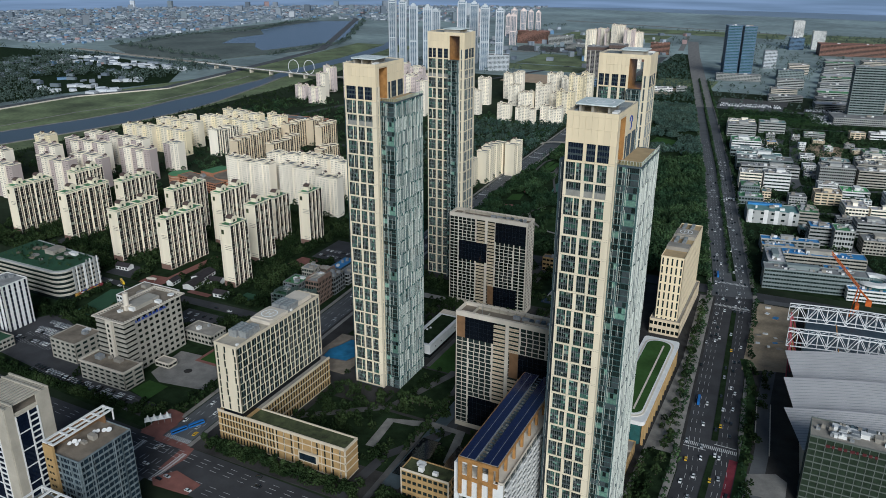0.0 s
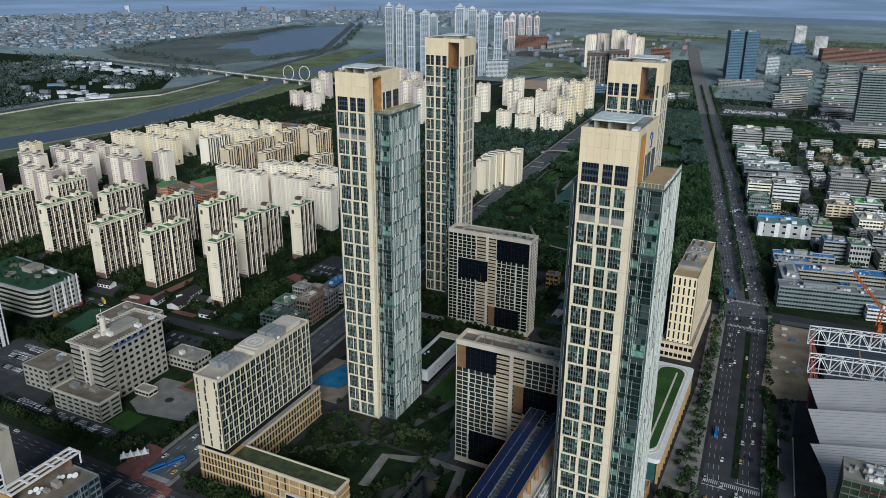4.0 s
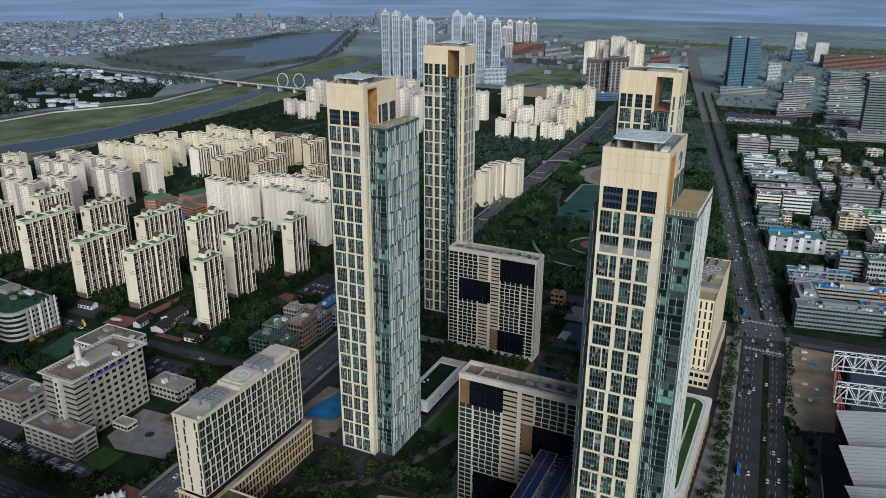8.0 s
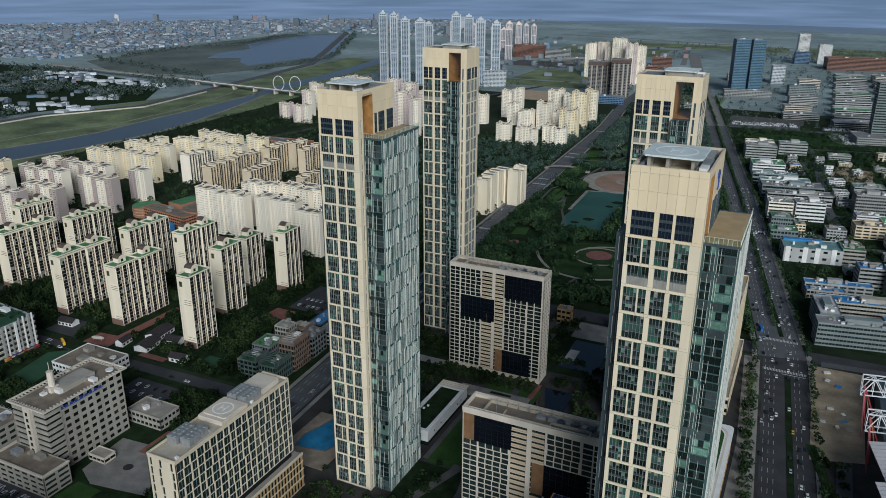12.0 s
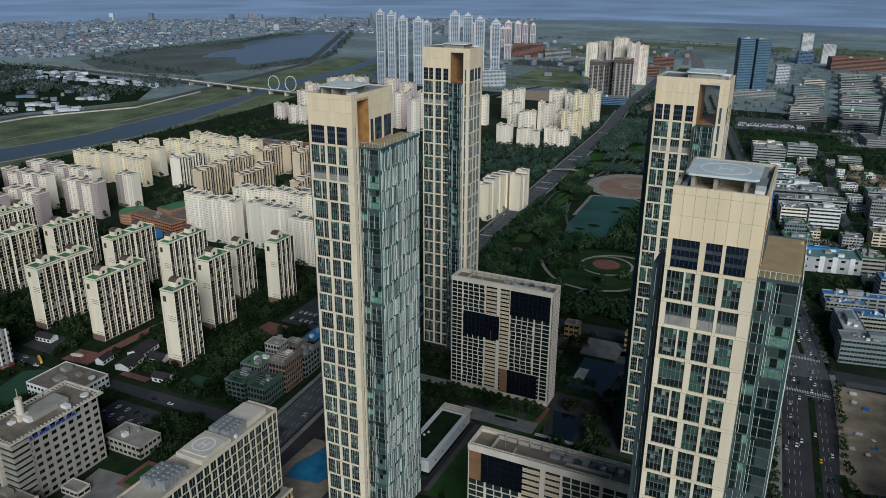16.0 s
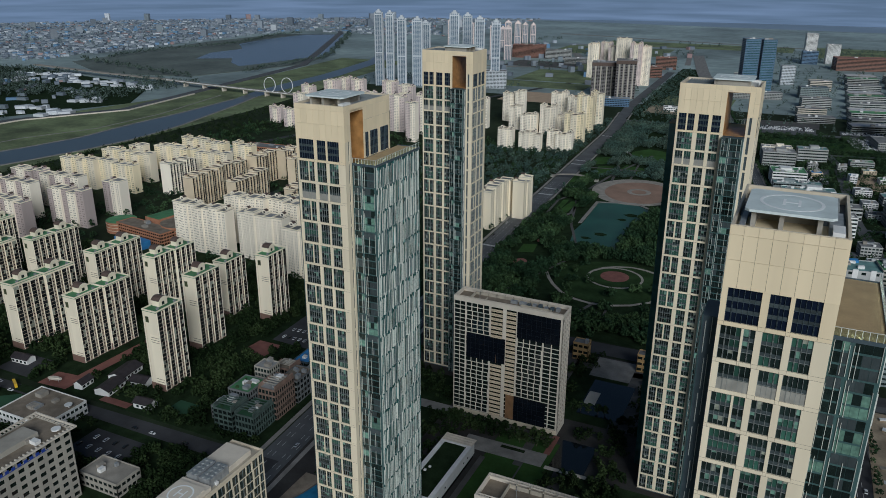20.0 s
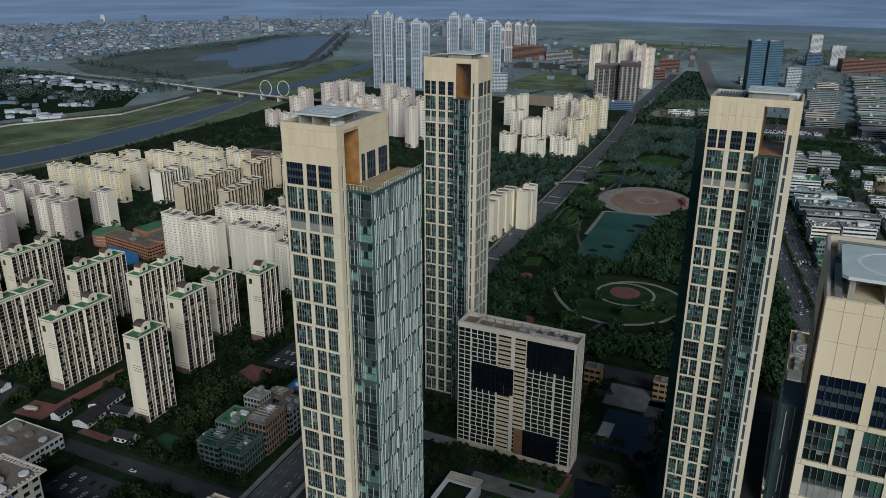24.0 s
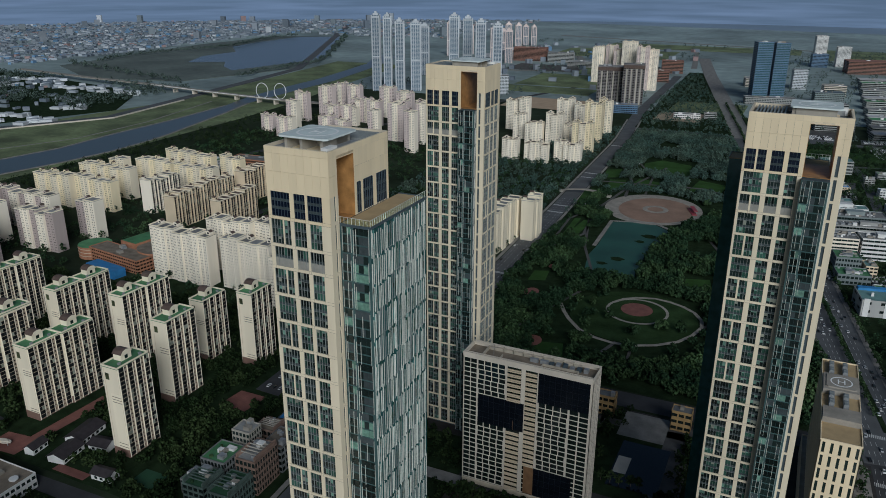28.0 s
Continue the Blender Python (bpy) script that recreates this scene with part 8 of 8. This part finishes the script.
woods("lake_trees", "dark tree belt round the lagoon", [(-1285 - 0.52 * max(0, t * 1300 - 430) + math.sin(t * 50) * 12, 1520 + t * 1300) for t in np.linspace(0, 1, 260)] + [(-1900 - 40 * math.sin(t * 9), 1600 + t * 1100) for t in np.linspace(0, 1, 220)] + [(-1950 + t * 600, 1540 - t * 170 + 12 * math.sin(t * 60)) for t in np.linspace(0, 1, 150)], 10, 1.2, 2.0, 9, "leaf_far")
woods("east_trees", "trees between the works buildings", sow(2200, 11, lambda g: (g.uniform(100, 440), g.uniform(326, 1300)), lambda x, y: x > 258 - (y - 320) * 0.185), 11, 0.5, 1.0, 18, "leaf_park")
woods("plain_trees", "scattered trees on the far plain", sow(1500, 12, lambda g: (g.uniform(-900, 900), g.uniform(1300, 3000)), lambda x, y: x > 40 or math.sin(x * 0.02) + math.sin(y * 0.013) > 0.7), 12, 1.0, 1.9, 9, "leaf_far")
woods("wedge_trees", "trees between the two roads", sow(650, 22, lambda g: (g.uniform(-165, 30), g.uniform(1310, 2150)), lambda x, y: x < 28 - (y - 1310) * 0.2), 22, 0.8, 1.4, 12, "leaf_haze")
woods("bank_trees", "trees along the river bank", sow(1000, 21, lambda g: (g.uniform(-865, -720), g.uniform(300, 1180)), lambda x, y: math.sin(x * 0.05) + math.sin(y * 0.03) > -0.9), 21, 0.6, 1.2, 10)
woods("road_trees", "roadside trees along the main road", [(p.x + d.y * off + random.uniform(-1, 1), p.y - d.x * off + random.uniform(-1, 1)) for s in np.arange(300, 2100, 8.5) for p, d in (along(MAIN, s),) for off in (-20.5, 20.5)] + [(*(along(MAIN, s)[0]),) for s in np.arange(770, 2100, 7.0)], 13, 0.5, 0.9, 24, "leaf_park")
woods("south_trees", "trees along the south road", sow(330, 14, lambda g: (g.uniform(-40, 150), g.uniform(-119, -104))) + sow(260, 17, lambda g: (g.uniform(-340, -100), g.uniform(-112, -98)), lambda x, y: abs(y + 104 + (x + 100) * -0.02) < 4) + sow(22, 15, lambda g: (g.uniform(214, 234), g.uniform(-110, 284)), lambda x, y: x < 232 - max(0, y - 20) * 0.062) + sow(40, 16, lambda g: (g.uniform(266, 280), g.uniform(-110, 150))), 14, 0.5, 0.9)

rgm = np.random.default_rng(61)
woods("roof_shrubs", "shrubs and small trees in the roof garden", [(-340 + rgm.uniform(-64, 18), 24 + rgm.uniform(-20, 20)) for i in range(130)], 31, 0.18, 0.45, 16, "leaf_park", 29.0)

# single street trees in the courts
def street_tree(seed):
    t = thing("tree", "leafy young tree in a planting bed", "tree", 60, -100, 0.2, group="court trees")
    tr = Mesher()
    for i in range(6):
        a, b = radians(60 * i), radians(60 * i + 60)
        tr.quad((0.22 * math.cos(a), 0.22 * math.sin(a), 0), (0.22 * math.cos(b), 0.22 * math.sin(b), 0), (0.1 * math.cos(b), 0.1 * math.sin(b), 4.2), (0.1 * math.cos(a), 0.1 * math.sin(a), 4.2))
    for k in range(4):
        tr.beam((0, 0, 2.6 + k * 0.4), (1.4 * math.cos(k * 1.7), 1.4 * math.sin(k * 1.7), 4.6 + k * 0.4), 0.06)
    part("trunk", tr, "bark", t)
    v, f = tree_template(seed, 8.4, 2.9, 46)
    me = bpy.data.meshes.new("crown")
    me.from_pydata([tuple(q) for q in v], [], [tuple(int(i) for i in q) for q in f])
    me.materials.append(M["leaf"])
    part("crown", me, "", t)
    return t


kinds = [street_tree(501), street_tree(502), street_tree(503)]
rt = random.Random(9)
spots = [(-46 + i * 7, -112) for i in range(14)] + [(3 + i * 6.2, 154) for i in range(12)] + [(3 + i * 6.2, 146) for i in range(12)] + [(76, -60 + i * 8) for i in range(9)] + [(43 + i * 5, -8) for i in range(8)] + [(216, -90 + i * 9) for i in range(11)] + [(226 - max(0, i * 14 - 60) * 0.06, -40 + i * 14) for i in range(22)] + [(-84, -90 + i * 9) for i in range(14)] + [(60 + i * 6, 200) for i in range(7)]
for i, (x, y) in enumerate(spots):
    m4 = pose(x + rt.uniform(-1, 1), y + rt.uniform(-1, 1), 0.16, 0, 0, rt.uniform(0, 360))
    if i < 3:
        kinds[i].matrix_basis = m4
    else:
        copy_thing(kinds[i % 3], m4)

# ---- vehicles ----
def car(colour, label, long=4.5, high=1.45, kind="car"):
    t = thing(kind, label, kind, 0, 0, 0.09, group="cars on the roads")
    b = Mesher()
    prof = [(-long / 2, 0.35), (long / 2, 0.35), (long / 2, 0.75), (long * 0.27, 0.92), (-long * 0.42, 0.95), (-long / 2, 0.85)] if kind == "car" else [(-long / 2, 0.4), (long / 2, 0.4), (long / 2, high * 0.6), (long * 0.47, high), (-long / 2, high)]
    for s in (-0.9, 0.9):
        b.v += [(s, y, z) for y, z in prof]
    n = len(prof)
    b.f += [tuple(range(n - 1, -1, -1)), tuple(range(n, 2 * n))] + [(i, (i + 1) % n, n + (i + 1) % n, n + i) for i in range(n)]
    b.k += [0] * (n + 2)
    part("body", b, colour, t)
    c = Mesher()
    if kind == "car":
        lo, hi = [(-long * 0.4, 0.94), (long * 0.24, 0.92)], [(-long * 0.3, high), (long * 0.08, high)]
        for (y0, z0), (y1, z1) in ((lo[0], lo[1]),):
            c.v += [(-0.85, y0, z0), (0.85, y0, z0), (0.85, y1, z1), (-0.85, y1, z1), (-0.68, hi[0][0], high), (0.68, hi[0][0], high), (0.68, hi[1][0], high), (-0.68, hi[1][0], high)]
        c.f += [(4, 5, 6, 7), (0, 1, 5, 4), (1, 2, 6, 5), (2, 3, 7, 6), (3, 0, 4, 7)]
        c.k += [1, 0, 0, 0, 0]
    else:
        c.box(-0.93, -long * 0.48, high * 0.5, 0.93, long * 0.46, high * 0.82, 0)
    part("cabin", c, "glass " + colour, t)
    w = Mesher().prism(circle(0, 0, 0.33, n=10), -0.92, -0.7).prism(circle(0, 0, 0.33, n=10), 0.7, 0.92).prism(circle(0, 0, 0.08, n=6), -0.7, 0.7).mesh("axle", mats("tyre"))
    for sy in (-long * 0.3, long * 0.3):
        ob = new("axle", w)
        ob.parent, ob.matrix_basis = t, pose(0, sy, 0.33, 0, 90, 0)
    return t


for k, c in (("car_white", (0.75, 0.75, 0.73)), ("car_black", (0.02, 0.02, 0.022)), ("car_silver", (0.42, 0.43, 0.44)), ("car_yellow", (0.70, 0.45, 0.02)), ("car_blue", (0.04, 0.16, 0.45))):
    M[k] = mat(k + "_paint", c, 0.25, 0.03, 0.5, spec=0.6)
models = [car("car_white", "white saloon car on the road"), car("car_black", "black saloon car on the road"), car("car_silver", "silver saloon car on the road"), car("car_yellow", "yellow taxi on the road"), car("car_blue", "blue city bus on the road", 11, 3.1, "bus")]
rc = random.Random(12)
first = [True] * 5
def put_car(k, x, y, rz, z=0.16):
    m4 = pose(x, y, z, 0, 0, rz)
    if first[k]:
        models[k].matrix_basis, first[k] = m4, False
    else:
        copy_thing(models[k], m4)


def traffic(line, lanes, s0, s1, n, z):
    used = []
    while n:
        s, off = rc.uniform(s0, s1), rc.choice(lanes)
        if any(abs(s - a) < 9 and abs(off - b) < 1 for a, b in used):
            continue
        used.append((s, off))
        p, d = along(line, s)
        k = rc.choices((0, 1, 2, 3, 4), (9, 6, 5, 0.4, 0.0))[0]
        put_car(k, p.x + d.y * off, p.y - d.x * off, math.degrees(math.atan2(-d.x, d.y)) + (180 if off < 0 else 0), z)
        n -= 1


traffic(MAIN, (-14, -10.8, -7.6, -4.5, 4, 6.6, 9.8, 13), 380, 1250, 135, 0.02)
traffic(roads[2][1], (-15, -11, -7.5, 7.5, 11, 15), 600, 1150, 38, 0.042)
traffic(AVENUE, (-8.5, -5, 5, 8.5), 260, 1000, 34, 0.031)
traffic(roads[4][1], (-3, 3), 300, 690, 12, 0.064)
for x, y, rz in ((-66, -99, -24), (-71, -110, -24), (236, 87, 4), (214, 338, 10)):
    put_car(4, x, y, rz, 0.031)
for x, y, rz in ((-303, 54, 62),):
    coach = car("car_yellow", "yellow coach parked at the street", 10, 3.2, "bus")
    coach.matrix_basis = pose(x, y, 0.16, 0, 0, rz)
for x, y in ((257, -3), (247, 178), (240, 13)):
    put_car(3, x, y, 4, 0.02)
for r in range(2):
    for i in range(34):
        if rc.random() < 0.55:
            put_car(rc.choices((0, 1, 2), (3, 4, 4))[0], -232 + i * 3.15 + rc.uniform(-0.2, 0.2), (-94.5, -103.5)[r] + rc.uniform(-0.3, 0.3), 12 + 180 * r, 0.24)
for r in range(3):
    for i in range(13):
        if rc.random() < 0.75:
            put_car(rc.choices((0, 1, 2), (4, 3, 3))[0], -292 + i * 3.2 + r * 6, -66 + r * 14, 8, 0.24)
for i in range(14):
    put_car(rc.choices((0, 1, 2), (4, 3, 3))[0], -174 + (i % 7) * 5.0, 204 + (i // 7) * 14, 2, 0.30)
# parked in the works yards
lot = Mesher()
for x0, y0, c, r in ((200, 934, 10, 14), (82, 1312, 40, 6), (268, 1200, 12, 14), (250, 1326, 26, 4), (180, 607, 16, 2), (230, 606, 8, 5)):
    for i in range(c):
        for j in range(r):
            if rc.random() < 0.8:
                x, y, k = x0 + i * 3.0 - j * 1.1, y0 + j * 6.6 + i * 0.5, rc.choices((0, 1, 2), (5, 3, 4))[0]
                lot.box(x, y, 0.3, x + 1.8, y + 4.4, 1.0, k).box(x + 0.15, y + 0.9, 1.0, x + 1.65, y + 3.3, 1.5, k)
tagged(new("parked_cars", lot.mesh("parked_cars", mats("car_white car_black car_silver"))), "rows of parked cars in the works yards", "car", kind="stuff")

# parking bays round the public office
bays = Mesher()
for r in range(4):
    for i in range(18):
        bays.box(-296 + i * 2.7 + r * 5, -72 + r * 12, 0.24, -295.88 + i * 2.7 + r * 5, -67 + r * 12, 0.27)
for i in range(44):
    bays.box(-236 + i * 2.7, -99.2 - i * 0.21, 0.24, -235.88 + i * 2.7, -94.4 - i * 0.21, 0.27)
tagged(new("parking_marks", bays.mesh("parking_marks", mats("paint"))), "white painted parking bay lines", "road marking", kind="stuff")
for i in range(26):
    put_car(rc.choices((0, 1, 2), (4, 3, 3))[0], -234.6 + i * 4.05 + rc.uniform(-0.2, 0.2), -92.0 - i * 0.31, 2, 0.26)
for i in range(22):
    put_car(rc.choices((0, 1, 2), (4, 3, 3))[0], -289 + (i % 11) * 4.05, -47 + (i // 11) * 11.5, 6, 0.26)
for i in range(9):
    put_car(rc.choices((0, 1, 2), (4, 3, 3))[0], -200 + i * 4.2, 22 + (i % 2) * 10, 2, 0.32)
